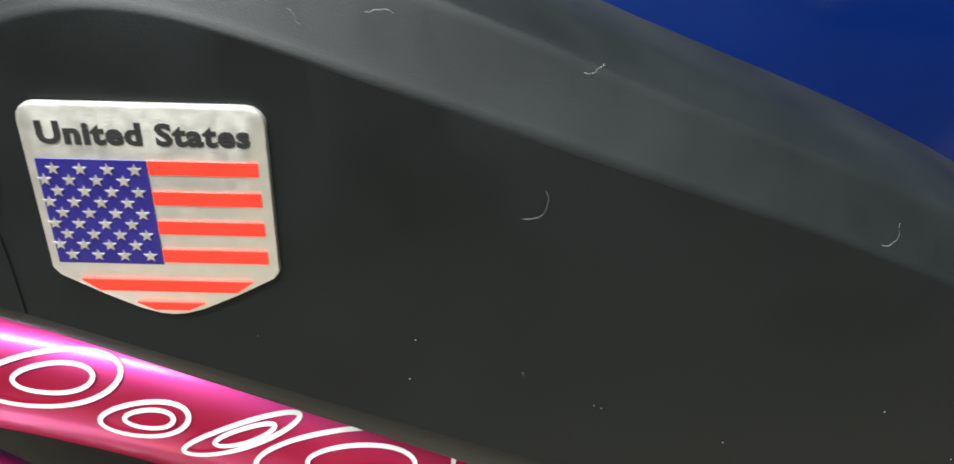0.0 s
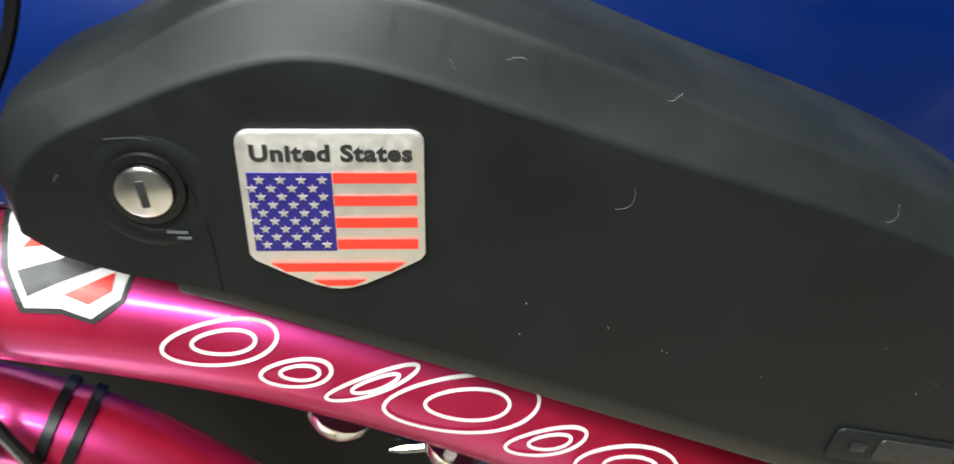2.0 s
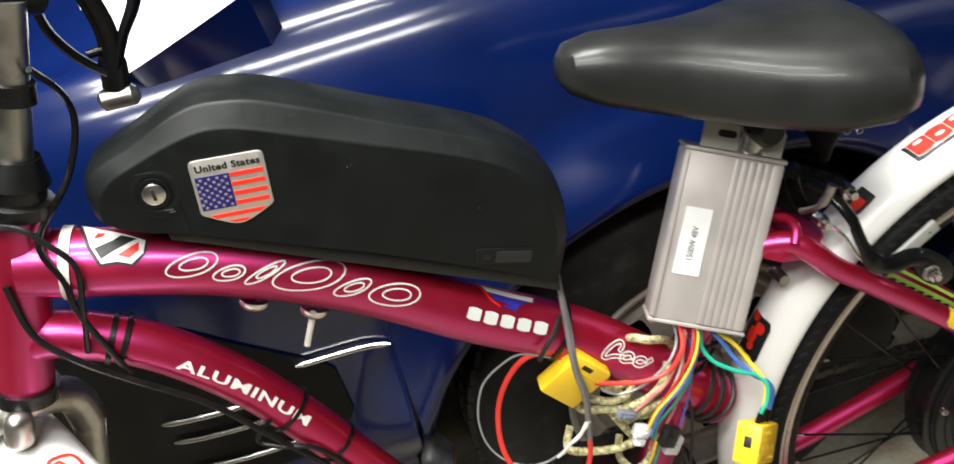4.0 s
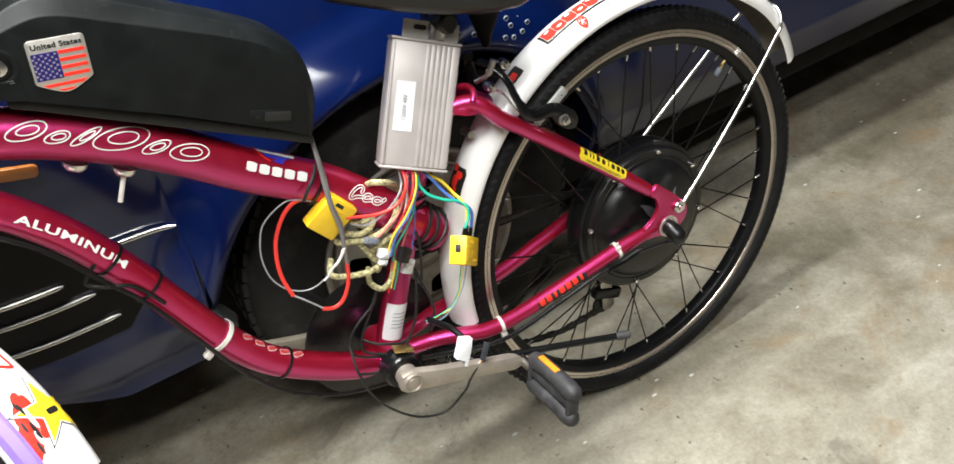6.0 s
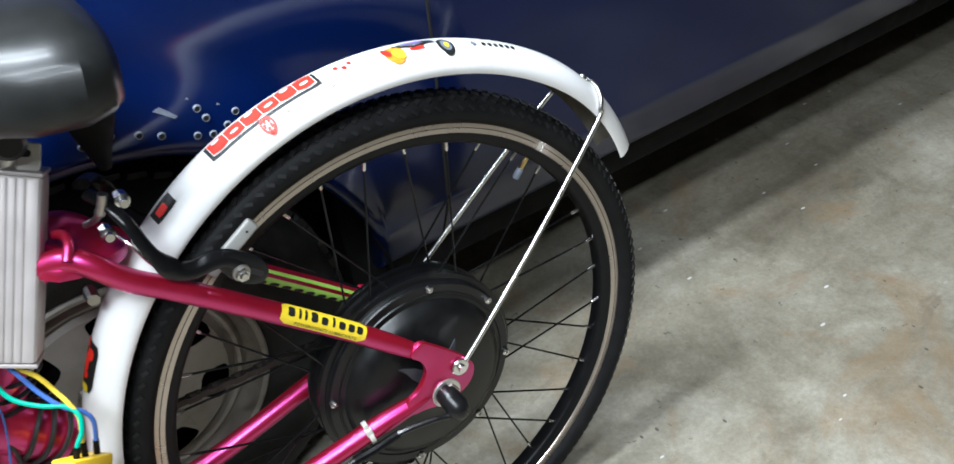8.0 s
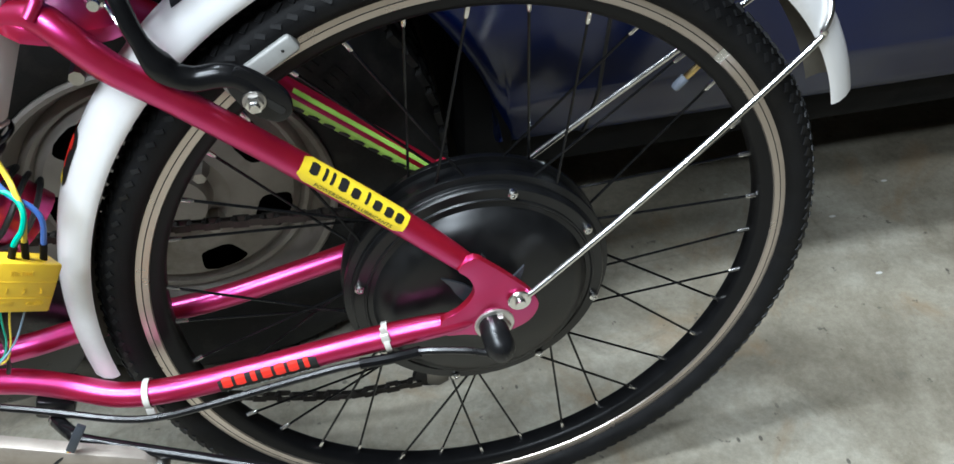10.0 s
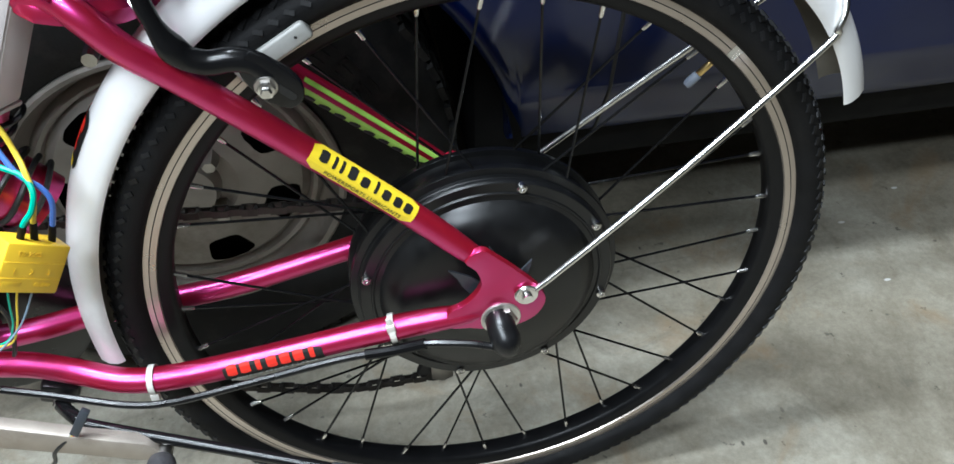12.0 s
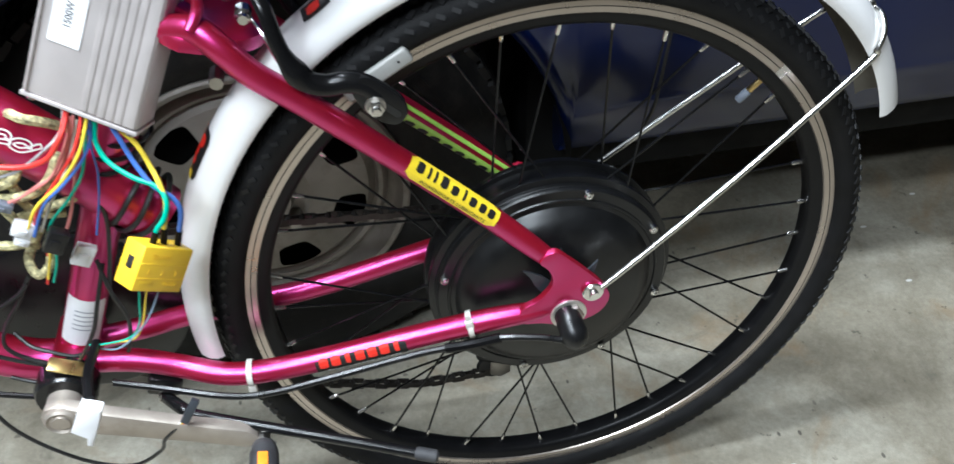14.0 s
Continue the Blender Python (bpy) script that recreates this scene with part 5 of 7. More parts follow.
bm = closed_ribbon(loop_shape(0, 0, 0.0060, 0.0060, 0, 10), 0.0024)
part("round_sticker", on_guard(bm, 105.5, -0.0225, 0.0010), M_RED, rear_guard, smooth=False)
for k in range(5):
    a = 2 * math.pi * k / 5
    guard_patch("sticker_bar", 0.0030, 0.0030, 105.5 + 0.5 * math.cos(a), -0.0225 + 0.0032 * math.sin(a), M_RED, 0.0012, r=0.001)
for k in range(7):
    guard_patch("sticker_bar", 0.0058, 0.0040, 102.0 - 1.25 * k, -0.0215, M_WORN if k % 3 == 0 else M_PAPER, 0.0008)
part("cartoon_wheel", on_guard(blob(loop_shape(0, 0, 0.0105, 0.0110, 0, 12)), 83.4, -0.0145, 0.0008), M_AMBER, rear_guard, smooth=False)
part("cartoon_wheel", on_guard(blob(loop_shape(0, 0, 0.0060, 0.0062, 0.2, 10)), 82.8, -0.0160, 0.0013), M_STICKY, rear_guard, smooth=False)
part("cartoon_wheel", on_guard(blob(loop_shape(0, 0, 0.0040, 0.0060, 0.2, 10)), 84.6, -0.0110, 0.0013), M_RED, rear_guard, smooth=False)
part("cartoon_wheel", on_guard(blob(loop_shape(0, 0, 0.0085, 0.0115, 0, 12)), 74.6, -0.0145, 0.0008), M_INK, rear_guard, smooth=False)
part("cartoon_wheel", on_guard(blob(loop_shape(0, 0, 0.0052, 0.0075, 0, 10)), 74.6, -0.0145, 0.0013), M_GREYCAP, rear_guard, smooth=False)
part("cartoon_wheel", on_guard(blob(loop_shape(0, 0, 0.0025, 0.0035, 0, 10)), 74.6, -0.0145, 0.0018), M_STICKY, rear_guard, smooth=False)
for deg, y, w, h, turn_y, mat in ((81.5, -0.0075, 0.020, 0.0022, 0.003, M_INK), (78.5, -0.0090, 0.024, 0.0020, -0.003, M_INK), (76.8, -0.0060, 0.016, 0.0022, 0.002, M_INK), (79.5, -0.0040, 0.018, 0.0030, 0.0, M_LILAC)):
    bm = ribbon([(-w / 2, -turn_y, 0), (-w / 6, -turn_y / 3, 0), (w / 6, turn_y / 3, 0), (w / 2, turn_y, 0)], h)
    part("cartoon_stroke", on_guard(bm, deg, y, 0.0014), mat, rear_guard, smooth=False)
guard_patch("cartoon_machine", 0.040, 0.0070, 79.1, -0.0045, M_GREYCAP, 0.0010, "small cartoon machine sticker")
guard_patch("cartoon_machine", 0.016, 0.0050, 79.5, -0.0125, M_RED, 0.0012)
for k in range(6):
    guard_patch("sticker_bar", 0.0052, 0.0050, 67.5 - 1.15 * k, -0.0125, M_INK, 0.0008)
guard_patch("sticker_bar", 0.0065, 0.0065, 69.4, -0.0125, M_GREYCAP, 0.0008, r=0.003)
for k in range(3):
    guard_patch("sticker_bar", 0.0045, 0.005, 92.5 - 1.1 * k, -0.006 - 0.004 * (k % 2), M_RED, 0.0008)
guard_patch("dark_sticker", 0.026, 0.020, 123.8, -0.006, M_INK, 0.0006, "small black and red sticker")
guard_patch("dark_sticker", 0.012, 0.010, 124.1, -0.008, M_RED, 0.0010)
guard_patch("black_sticker", 0.047, 0.034, 149.3, 0.0015, M_INK, 0.0006, "black sticker with red and yellow marks", r=0.003)
for deg, w, h, o in ((146.2, 0.009, 0.011, 0.007), (147.4, 0.011, 0.012, -0.004), (149.0, 0.016, 0.014, 0.002), (150.6, 0.008, 0.009, -0.002)):
    guard_patch("sticker_mark", w, h, deg, o, M_RED, 0.0010, r=0.002)
guard_patch("sticker_mark", 0.0075, 0.022, 152.6, 0.0015, M_STICKY, 0.0010, r=0.001)


# ---- ties, cables and wires ----
def wire(name, points, r, mat, parent=bike, label="", n=6, seg=8):
    return part(name, tube(spline(points, n), r, seg), mat, parent, label)


def tie(wrap, s, width, mat, r_extra=0.0010, head=True, parent=bike, gap=0.0, label=""):
    """A cable tie round a bar, with its locking head."""
    p, t = wrap.at(s)
    side = Vector((0, -1, 0))
    side = (side - t * side.dot(t)).normalized()
    rise = t.cross(side)
    rr = wrap.r + r_extra + gap
    bm = bmesh.new()
    n = 24
    rows = []
    for i in range(n):
        a = 2 * math.pi * i / n
        o = math.cos(a) * side + math.sin(a) * rise
        rows.append([bm.verts.new(p + o * q + t * w) for q, w in ((rr, -width / 2), (rr + 0.0012, -width / 2), (rr + 0.0012, width / 2), (rr, width / 2))])
    for i in range(n):
        a, b = rows[i], rows[(i + 1) % n]
        for j in range(4):
            bm.faces.new((a[j], a[(j + 1) % 4], b[(j + 1) % 4], b[j]))
    ob = part("cable_tie", bm, mat, parent, label)
    return ob, p, t, side, rise, rr


for s, mat in ((chain_wrap.near(-0.091, 0.003), M_NYLON), (chain_wrap.near(-0.300, -0.016), M_NYLON)):
    ob, p, t, side, rise, rr = tie(chain_wrap, s, 0.0052, mat, 0.0008, label="white nylon cable tie")
    up = rise if rise.z > 0 else -rise
    hd = p + side * rr * 0.72 + up * rr * (0.72 if s > 0.25 else -1.05)
    part("tie_head", box((0.0075, 0.0055, 0.0095), basis(hd, t, side), 0.001), mat, ob)
    if s > 0.25:
        part("tie_tail", box((0.0045, 0.0015, 0.010), basis(hd + up * 0.007, t, side), 0.0004), mat, ob)
    else:
        part("tie_tail", box((0.0045, 0.0015, 0.010), basis(hd - up * 0.005, t, side), 0.0004), mat, ob)
ob, p, t, side, rise, rr = tie(down_wrap, down_wrap.near(-0.658, 0.136), 0.0060, M_NYLON, 0.0012, label="white nylon cable tie")
up = rise if rise.z > 0 else -rise
part("tie_head", box((0.009, 0.008, 0.010), basis(p + side * rr * 0.55 - up * rr * 1.15, t, side), 0.001), M_NYLON, ob)
for x, z in ((-0.723, 0.300), (-0.697, 0.250), (-0.594, 0.058)):
    tie(down_wrap, down_wrap.near(x, z), 0.0035, M_BLACK, 0.0008, label="black cable tie")
for x, z in ((-0.836, 0.420), (-0.828, 0.412)):
    tie(down_wrap, down_wrap.near(x, z), 0.0042, M_BLACK, 0.0008, label="black cable tie")
tie(top_wrap, top_wrap.near(-0.836, 0.489), 0.0075, M_NYLON, 0.0006, label="white band round the top tube")
tie(top_wrap, top_wrap.near(-0.487, 0.285), 0.0040, M_BLACK, 0.0008, label="black cable tie")

wire("motor_cable", [(-0.002, -0.071, -0.002), (-0.009, -0.071, -0.004), (-0.030, -0.066, -0.001), (-0.067, -0.058, -0.001), (-0.092, -0.052, -0.010), (-0.138, -0.049, -0.014), (-0.223, -0.044, -0.032), (-0.285, -0.044, -0.040), (-0.325, -0.040, -0.039), (-0.386, -0.024, -0.030), (-0.425, -0.018, -0.020)], 0.0033, M_BLACK, bike, "black motor cable")
wire("sleeve", [(-0.066, -0.058, -0.001), (-0.092, -0.052, -0.010), (-0.118, -0.050, -0.012)], 0.0048, M_TRIM, bike, "grey heat-shrink sleeve")
wire("brake_cable", [(-0.875, -0.004, 0.500), (-0.877, -0.004, 0.457), (-0.860, -0.006, 0.427), (-0.831, -0.004, 0.392), (-0.786, -0.003, 0.345), (-0.752, -0.001, 0.290), (-0.716, 0.0, 0.232), (-0.682, 0.0, 0.156), (-0.648, 0.0, 0.080), (-0.604, 0.0, 0.018), (-0.540, 0.0, -0.026), (-0.470, -0.004, -0.046)], 0.0028, M_BLACK, bike, "black cable under the down tube")
wire("brake_cable", [(-0.790, 0.005, 0.640), (-0.786, 0.030, 0.613), (-0.791, 0.040, 0.586), (-0.811, 0.030, 0.552), (-0.840, 0.000, 0.524), (-0.836, -0.006, 0.490), (-0.838, -0.007, 0.460), (-0.830, 0.000, 0.395)], 0.0026, M_BLACK)
wire("brake_cable", [(-0.900, -0.004, 0.560), (-0.849, -0.007, 0.543), (-0.832, -0.010, 0.524), (-0.822, -0.010, 0.500), (-0.834, -0.008, 0.464), (-0.850, 0.0, 0.425)], 0.0024, M_BLACK)
wire("loop_cable", [(-0.745, 0.006, 0.305), (-0.765, 0.004, 0.288), (-0.750, 0.0, 0.276), (-0.722, -0.001, 0.262), (-0.700, 0.0, 0.225)], 0.0024, M_BLACK)

# battery lead, red and black loops, yellow plug
wire("battery_lead", [(-0.478, 0.004, 0.362), (-0.477, 0.006, 0.345), (-0.481, -0.006, 0.310), (-0.485, -0.016, 0.269), (-0.483, -0.019, 0.239), (-0.483, -0.019, 0.220), (-0.485, -0.0185, 0.199), (-0.487, -0.018, 0.178)], 0.0026, WIRE["lead"], bike, "grey-brown battery lead")
wire("battery_lead", [(-0.477, 0.000, 0.331), (-0.479, -0.010, 0.299), (-0.483, -0.019, 0.266), (-0.480, -0.021, 0.239), (-0.481, -0.020, 0.218), (-0.484, -0.0185, 0.200)], 0.0013, WIRE["grey"])
wire("tie_tail", [(-0.485, -0.006, 0.316), (-0.493, -0.010, 0.304), (-0.504, -0.012, 0.293), (-0.513, -0.012, 0.281)], 0.0022, WIRE["black"], bike, "black tail of a cable tie")
wire("power_wire", [(-0.486, -0.002, 0.260), (-0.497, 0.003, 0.270), (-0.506, 0.006, 0.274), (-0.524, 0.007, 0.273), (-0.541, 0.007, 0.260), (-0.556, 0.006, 0.237), (-0.564, 0.002, 0.211), (-0.566, -0.004, 0.188), (-0.562, -0.010, 0.164)], 0.0026, WIRE["red"], bike, "thick red power wire in a loop")
wire("power_wire", [(-0.534, -0.018, 0.132), (-0.521, -0.018, 0.126), (-0.508, -0.018, 0.129), (-0.497, -0.018, 0.143), (-0.490, -0.018, 0.161), (-0.487, -0.018, 0.180)], 0.0026, WIRE["red"])
wire("power_wire", [(-0.500, 0.002, 0.268), (-0.514, 0.004, 0.276), (-0.529, 0.008, 0.279), (-0.548, 0.008, 0.273), (-0.565, 0.008, 0.261), (-0.575, 0.006, 0.242), (-0.580, 0.004, 0.220), (-0.578, 0.002, 0.194), (-0.567, -0.002, 0.174), (-0.549, -0.006, 0.162), (-0.531, -0.010, 0.162), (-0.513, -0.014, 0.172)], 0.0010, WIRE["silver"], bike, "thin silvery wire in a loop")
wire("splice", [(-0.520, -0.014, 0.167), (-0.514, -0.016, 0.172), (-0.508, -0.018, 0.180), (-0.495, -0.018, 0.188), (-0.484, -0.019, 0.203)], [0.0012] * 6 + [0.0018] * 6 + [0.0014] * 3 + [0.0019] * 6 + [0.0024] * 4, WIRE["white"], bike, "taped white wire splice")
wire("splice", [(-0.564, -0.010, 0.167), (-0.549, -0.014, 0.151), (-0.532, -0.018, 0.131)], 0.0013, WIRE["silver"], bike, "bare wire splice")
wire("splice", [(-0.546, -0.010, 0.156), (-0.540, -0.012, 0.149), (-0.530, -0.014, 0.137)], 0.0050, M_TRIM, bike, "grey heat-shrink sleeve")
PLUG = basis((-0.4855, -0.003, 0.2435), (0.028, 0.002, -0.038), (0.028, -0.008, 0.043))
plug = part("power_plug", box((0.044, 0.051, 0.019), None, 0.003), M_YELLOW, bike, "yellow plastic power plug")
plug.matrix_basis = PLUG
part("socket", box((0.012, 0.0050, 0.0012), pose(-0.004, 0.0185, 0.0092), 0.0004), M_INK, plug)
part("plug_ridge", box((0.040, 0.0016, 0.0022), pose(0, 0.0120, 0.0092), 0.0005), M_YELLOW, plug)

# terminal block of the motor's phase wires
TERM = basis((-0.3357, -0.0631, 0.1423), (0.577, 0.521, -0.628), (0.417, 0.374, 0.828))
term = part("terminal_block", box((0.048, 0.0375, 0.023), pose(0, 0, -0.0115), 0.002), M_YELLOW, bike, "yellow plastic terminal block")
term.matrix_basis = TERM
for y in (0.0045, -0.0075):
    part("ridge", box((0.045, 0.0010, 0.0012), pose(0, y, 0.0), 0.0004), M_YELLOW, term)
part("end_window", box((0.0012, 0.010, 0.007), pose(-0.0241, 0.002, -0.011), 0.0003), M_INK, term)
for text, size, x, y in (("1", 0.0062, -0.0155, -0.0045), ("2", 0.0062, -0.0025, -0.0045), ("3", 0.0062, 0.0105, -0.0045), ("TB-2505", 0.0052, -0.0060, 0.0090), ("48-60V", 0.0046, 0.0100, -0.0135)):
    bm = letters(text, size, 0.0005)
    if len(text) == 1:
        bmesh.ops.transform(bm, matrix=pose(0.0018, 0.0022, 0), verts=bm.verts[:])
    bmesh.ops.transform(bm, matrix=pose(x, y + (0 if len(text) == 1 else size * 0.35), 0.0001), verts=bm.verts[:])
    part("raised_writing", bm, M_YELLOW, term, smooth=False)
part("raised_mark", box((0.014, 0.0034, 0.0008), pose(-0.0130, -0.0117, 0.0), 0.0002), M_YELLOW, term)

for col, pts in (
    ("green", [(-0.364, -0.002, 0.262), (-0.364, -0.008, 0.248), (-0.366, -0.014, 0.235), (-0.360, -0.022, 0.222), (-0.344, -0.031, 0.211), (-0.328, -0.037, 0.204), (-0.322, -0.045, 0.195), (-0.326, -0.050, 0.183), (-0.334, -0.053, 0.174), (-0.342, -0.0545, 0.158)]),
    ("blue", [(-0.354, -0.002, 0.260), (-0.354, -0.006, 0.248), (-0.348, -0.016, 0.236), (-0.340, -0.026, 0.218), (-0.330, -0.036, 0.204), (-0.319, -0.038, 0.193), (-0.315, -0.040, 0.181), (-0.320, -0.041, 0.163), (-0.327, -0.0413, 0.143)]),
    ("yellow", [(-0.349, -0.002, 0.256), (-0.350, -0.006, 0.244), (-0.337, -0.017, 0.230), (-0.329, -0.028, 0.213), (-0.325, -0.037, 0.205), (-0.323, -0.044, 0.192), (-0.329, -0.047, 0.172), (-0.335, -0.048, 0.150)]),
):
    lead = wire("phase_wire", pts, 0.0021, WIRE[col], bike, "%s phase wire" % col)
    low, top = Vector(pts[-1]), Vector(pts[-2])
    part("crimp_sleeve", tube([low, low.lerp(top, 0.95)], 0.0027, 10), M_TRIM, lead)
for col, pts in (
    ("green", [(-0.355, -0.066, 0.139), (-0.362, -0.064, 0.112), (-0.368, -0.061, 0.090), (-0.381, -0.056, 0.070), (-0.405, -0.053, 0.064), (-0.417, -0.050, 0.063)]),
    ("yellow", [(-0.349, -0.061, 0.136), (-0.357, -0.062, 0.114), (-0.366, -0.060, 0.088), (-0.379, -0.054, 0.066), (-0.399, -0.050, 0.061), (-0.414, -0.050, 0.060)]),
    ("pale", [(-0.341, -0.054, 0.128), (-0.349, -0.057, 0.112), (-0.361, -0.061, 0.092), (-0.379, -0.060, 0.072), (-0.397, -0.054, 0.057), (-0.417, -0.050, 0.060)]),
):
    wire("motor_wire", pts, 0.0008, WIRE[col], bike, "thin %s motor wire" % col)
wire("motor_wire", [(-0.412, -0.048, 0.062), (-0.411, -0.062, 0.066), (-0.409, -0.085, 0.074), (-0.406, -0.106, 0.079), (-0.403, -0.124, 0.076)], 0.0042, M_TRIM)
for col, r, pts in (
    ("red", 0.0026, [(-0.380, 0.0, 0.264), (-0.383, -0.014, 0.254), (-0.389, -0.022, 0.245), (-0.404, -0.023, 0.230), (-0.432, -0.019, 0.226), (-0.470, -0.012, 0.236)]),
    ("silver", 0.0016, [(-0.384, 0.0, 0.262), (-0.388, -0.010, 0.247), (-0.402, -0.020, 0.237), (-0.427, -0.020, 0.222), (-0.450, -0.016, 0.217), (-0.464, -0.008, 0.222)]),
    ("pink", 0.0016, [(-0.377, -0.006, 0.256), (-0.383, -0.012, 0.242), (-0.400, -0.014, 0.214), (-0.419, -0.016, 0.204), (-0.438, -0.020, 0.195)]),
    ("pink", 0.0013, [(-0.379, -0.008, 0.256), (-0.386, -0.014, 0.240), (-0.404, -0.017, 0.213), (-0.422, -0.018, 0.202), (-0.441, -0.021, 0.196)]),
    ("red", 0.0016, [(-0.371, -0.008, 0.258), (-0.373, -0.016, 0.250), (-0.383, -0.021, 0.232), (-0.403, -0.023, 0.209), (-0.421, -0.022, 0.189), (-0.430, -0.020, 0.172)]),
    ("yellow", 0.0016, [(-0.367, -0.008, 0.258), (-0.369, -0.016, 0.250), (-0.379, -0.022, 0.231), (-0.398, -0.025, 0.210), (-0.421, -0.026, 0.192), (-0.434, -0.025, 0.172)]),
    ("blue", 0.0017, [(-0.366, -0.004, 0.256), (-0.369, -0.014, 0.239), (-0.380, -0.021, 0.223), (-0.397, -0.026, 0.208), (-0.416, -0.026, 0.192), (-0.432, -0.025, 0.164)]),
    ("pink", 0.0017, [(-0.382, -0.008, 0.240), (-0.389, -0.016, 0.209), (-0.396, -0.016, 0.191), (-0.404, -0.014, 0.172), (-0.416, -0.010, 0.150)]),
    ("green", 0.0015, [(-0.370, -0.006, 0.250), (-0.381, -0.018, 0.215), (-0.398, -0.020, 0.192), (-0.420, -0.018, 0.168), (-0.431, -0.016, 0.140)]),
    ("white", 0.0015, [(-0.376, -0.006, 0.252), (-0.392, -0.016, 0.218), (-0.412, -0.018, 0.190), (-0.430, -0.014, 0.160)]),
    ("blue", 0.0012, [(-0.372, -0.002, 0.240), (-0.374, -0.004, 0.222), (-0.376, -0.004, 0.200), (-0.384, -0.004, 0.171), (-0.395, -0.002, 0.140)]),
    ("yellow", 0.0013, [(-0.425, -0.020, 0.150), (-0.433, -0.018, 0.130), (-0.440, -0.016, 0.112)]),
    ("green", 0.0013, [(-0.421, -0.020, 0.150), (-0.428, -0.018, 0.128), (-0.437, -0.016, 0.108)]),
    ("red", 0.0013, [(-0.428, -0.018, 0.150), (-0.436, -0.014, 0.126), (-0.444, -0.012, 0.104)]),
):
    wire("signal_wire", pts, r * 0.82, WIRE[col], bike, "thin %s wire below the controller" % col)
for pos, size, mat, lab in (
    ((-0.439, -0.022, 0.171), (0.015, 0.010, 0.012), M_PAPER, "white wire connector"), ((-0.416, -0.030, 0.161), (0.015, 0.011, 0.020), M_BLACK, "black wire connector"),
    ((-0.449, -0.020, 0.1945), (0.020, 0.008, 0.0075), M_GREYCAP, "grey-blue wire connector"), ((-0.443, -0.022, 0.160), (0.011, 0.008, 0.008), M_PAPER, "pale wire connector"),
    ((-0.408, -0.010, 0.128), (0.016, 0.008, 0.020), M_PAPER, "pale wire connector"),
):
    ob = part("wire_connector", box(size, pose(0, 0, 0, 0, 35, 10), 0.0012), mat, bike, lab)
    ob.matrix_basis = pose(*pos)
    part("latch", box((size[0] * 0.5, 0.002, size[2] * 0.4), pose(0, -size[1] / 2 - 0.0008, 0, 0, 35, 10), 0.0004), mat, ob)

for pts in (
    [(-0.372, 0.030, 0.181), (-0.379, 0.022, 0.207), (-0.386, 0.015, 0.229), (-0.398, 0.000, 0.248), (-0.413, -0.006, 0.258), (-0.424, 0.004, 0.258), (-0.436, 0.030, 0.240)],
    [(-0.470, 0.004, 0.226), (-0.456, -0.002, 0.216), (-0.443, 0.000, 0.199), (-0.439, 0.000, 0.180), (-0.430, 0.002, 0.166), (-0.415, 0.008, 0.160)],
    [(-0.487, 0.012, 0.214), (-0.485, 0.002, 0.199), (-0.467, -0.002, 0.194), (-0.448, -0.006, 0.190), (-0.423, -0.010, 0.195), (-0.406, -0.012, 0.211), (-0.398, -0.006, 0.226)],
    [(-0.498, 0.010, 0.176), (-0.507, -0.004, 0.163), (-0.485, -0.006, 0.151), (-0.460, -0.006, 0.144), (-0.444, -0.006, 0.146), (-0.434, -0.004, 0.156)],
    [(-0.448, 0.002, 0.165), (-0.428, 0.000, 0.172), (-0.408, 0.000, 0.176), (-0.392, 0.004, 0.182)],
    [(-0.422, -0.012, 0.150), (-0.428, -0.014, 0.140), (-0.436, -0.014, 0.123), (-0.450, -0.008, 0.112), (-0.458, 0.008, 0.118), (-0.450, 0.024, 0.130)],
    [(-0.455, 0.008, 0.206), (-0.446, 0.000, 0.213), (-0.434, 0.000, 0.212), (-0.440, -0.004, 0.204), (-0.456, -0.004, 0.201), (-0.474, 0.004, 0.206)],
    [(-0.462, 0.006, 0.194), (-0.456, 0.000, 0.178), (-0.448, -0.002, 0.160), (-0.443, -0.004, 0.147), (-0.446, 0.002, 0.134)],
):
    wire("cord", pts, 0.0040, M_CORD, bike, "olive camouflage cord", seg=8)

# hanging plugs below
white_plug = part("white_plug", plate([(-0.0085, 0.016), (0.0075, 0.016), (0.009, 0.0), (0.009, -0.022), (0.005, -0.022), (0.0035, -0.015), (-0.009, -0.012)], 0.011, basis((-0.407, -0.126, 0.061), (0.9, -0.1, -0.45), (0.42, 0.1, 0.9)), 0.0015), M_PAPER, bike, "white plastic plug hanging by its wires")
grey_plug = part("grey_plug", box((0.0075, 0.006, 0.026), basis((-0.352, -0.070, -0.017), (0.8, -0.2, -0.5), (0.1, 0.9, -0.3)), 0.001), M_TAB, bike, "small dark grey plug")
wire("loop_lead", [(-0.516, -0.014, 0.056), (-0.522, -0.040, 0.030), (-0.515, -0.048, -0.010), (-0.496, -0.050, -0.047), (-0.462, -0.050, -0.086), (-0.424, -0.054, -0.098), (-0.392, -0.062, -0.074), (-0.382, -0.070, -0.050), (-0.368, -0.070, -0.036)], 0.0018, WIRE["black"], bike, "thin black lead in a low loop")
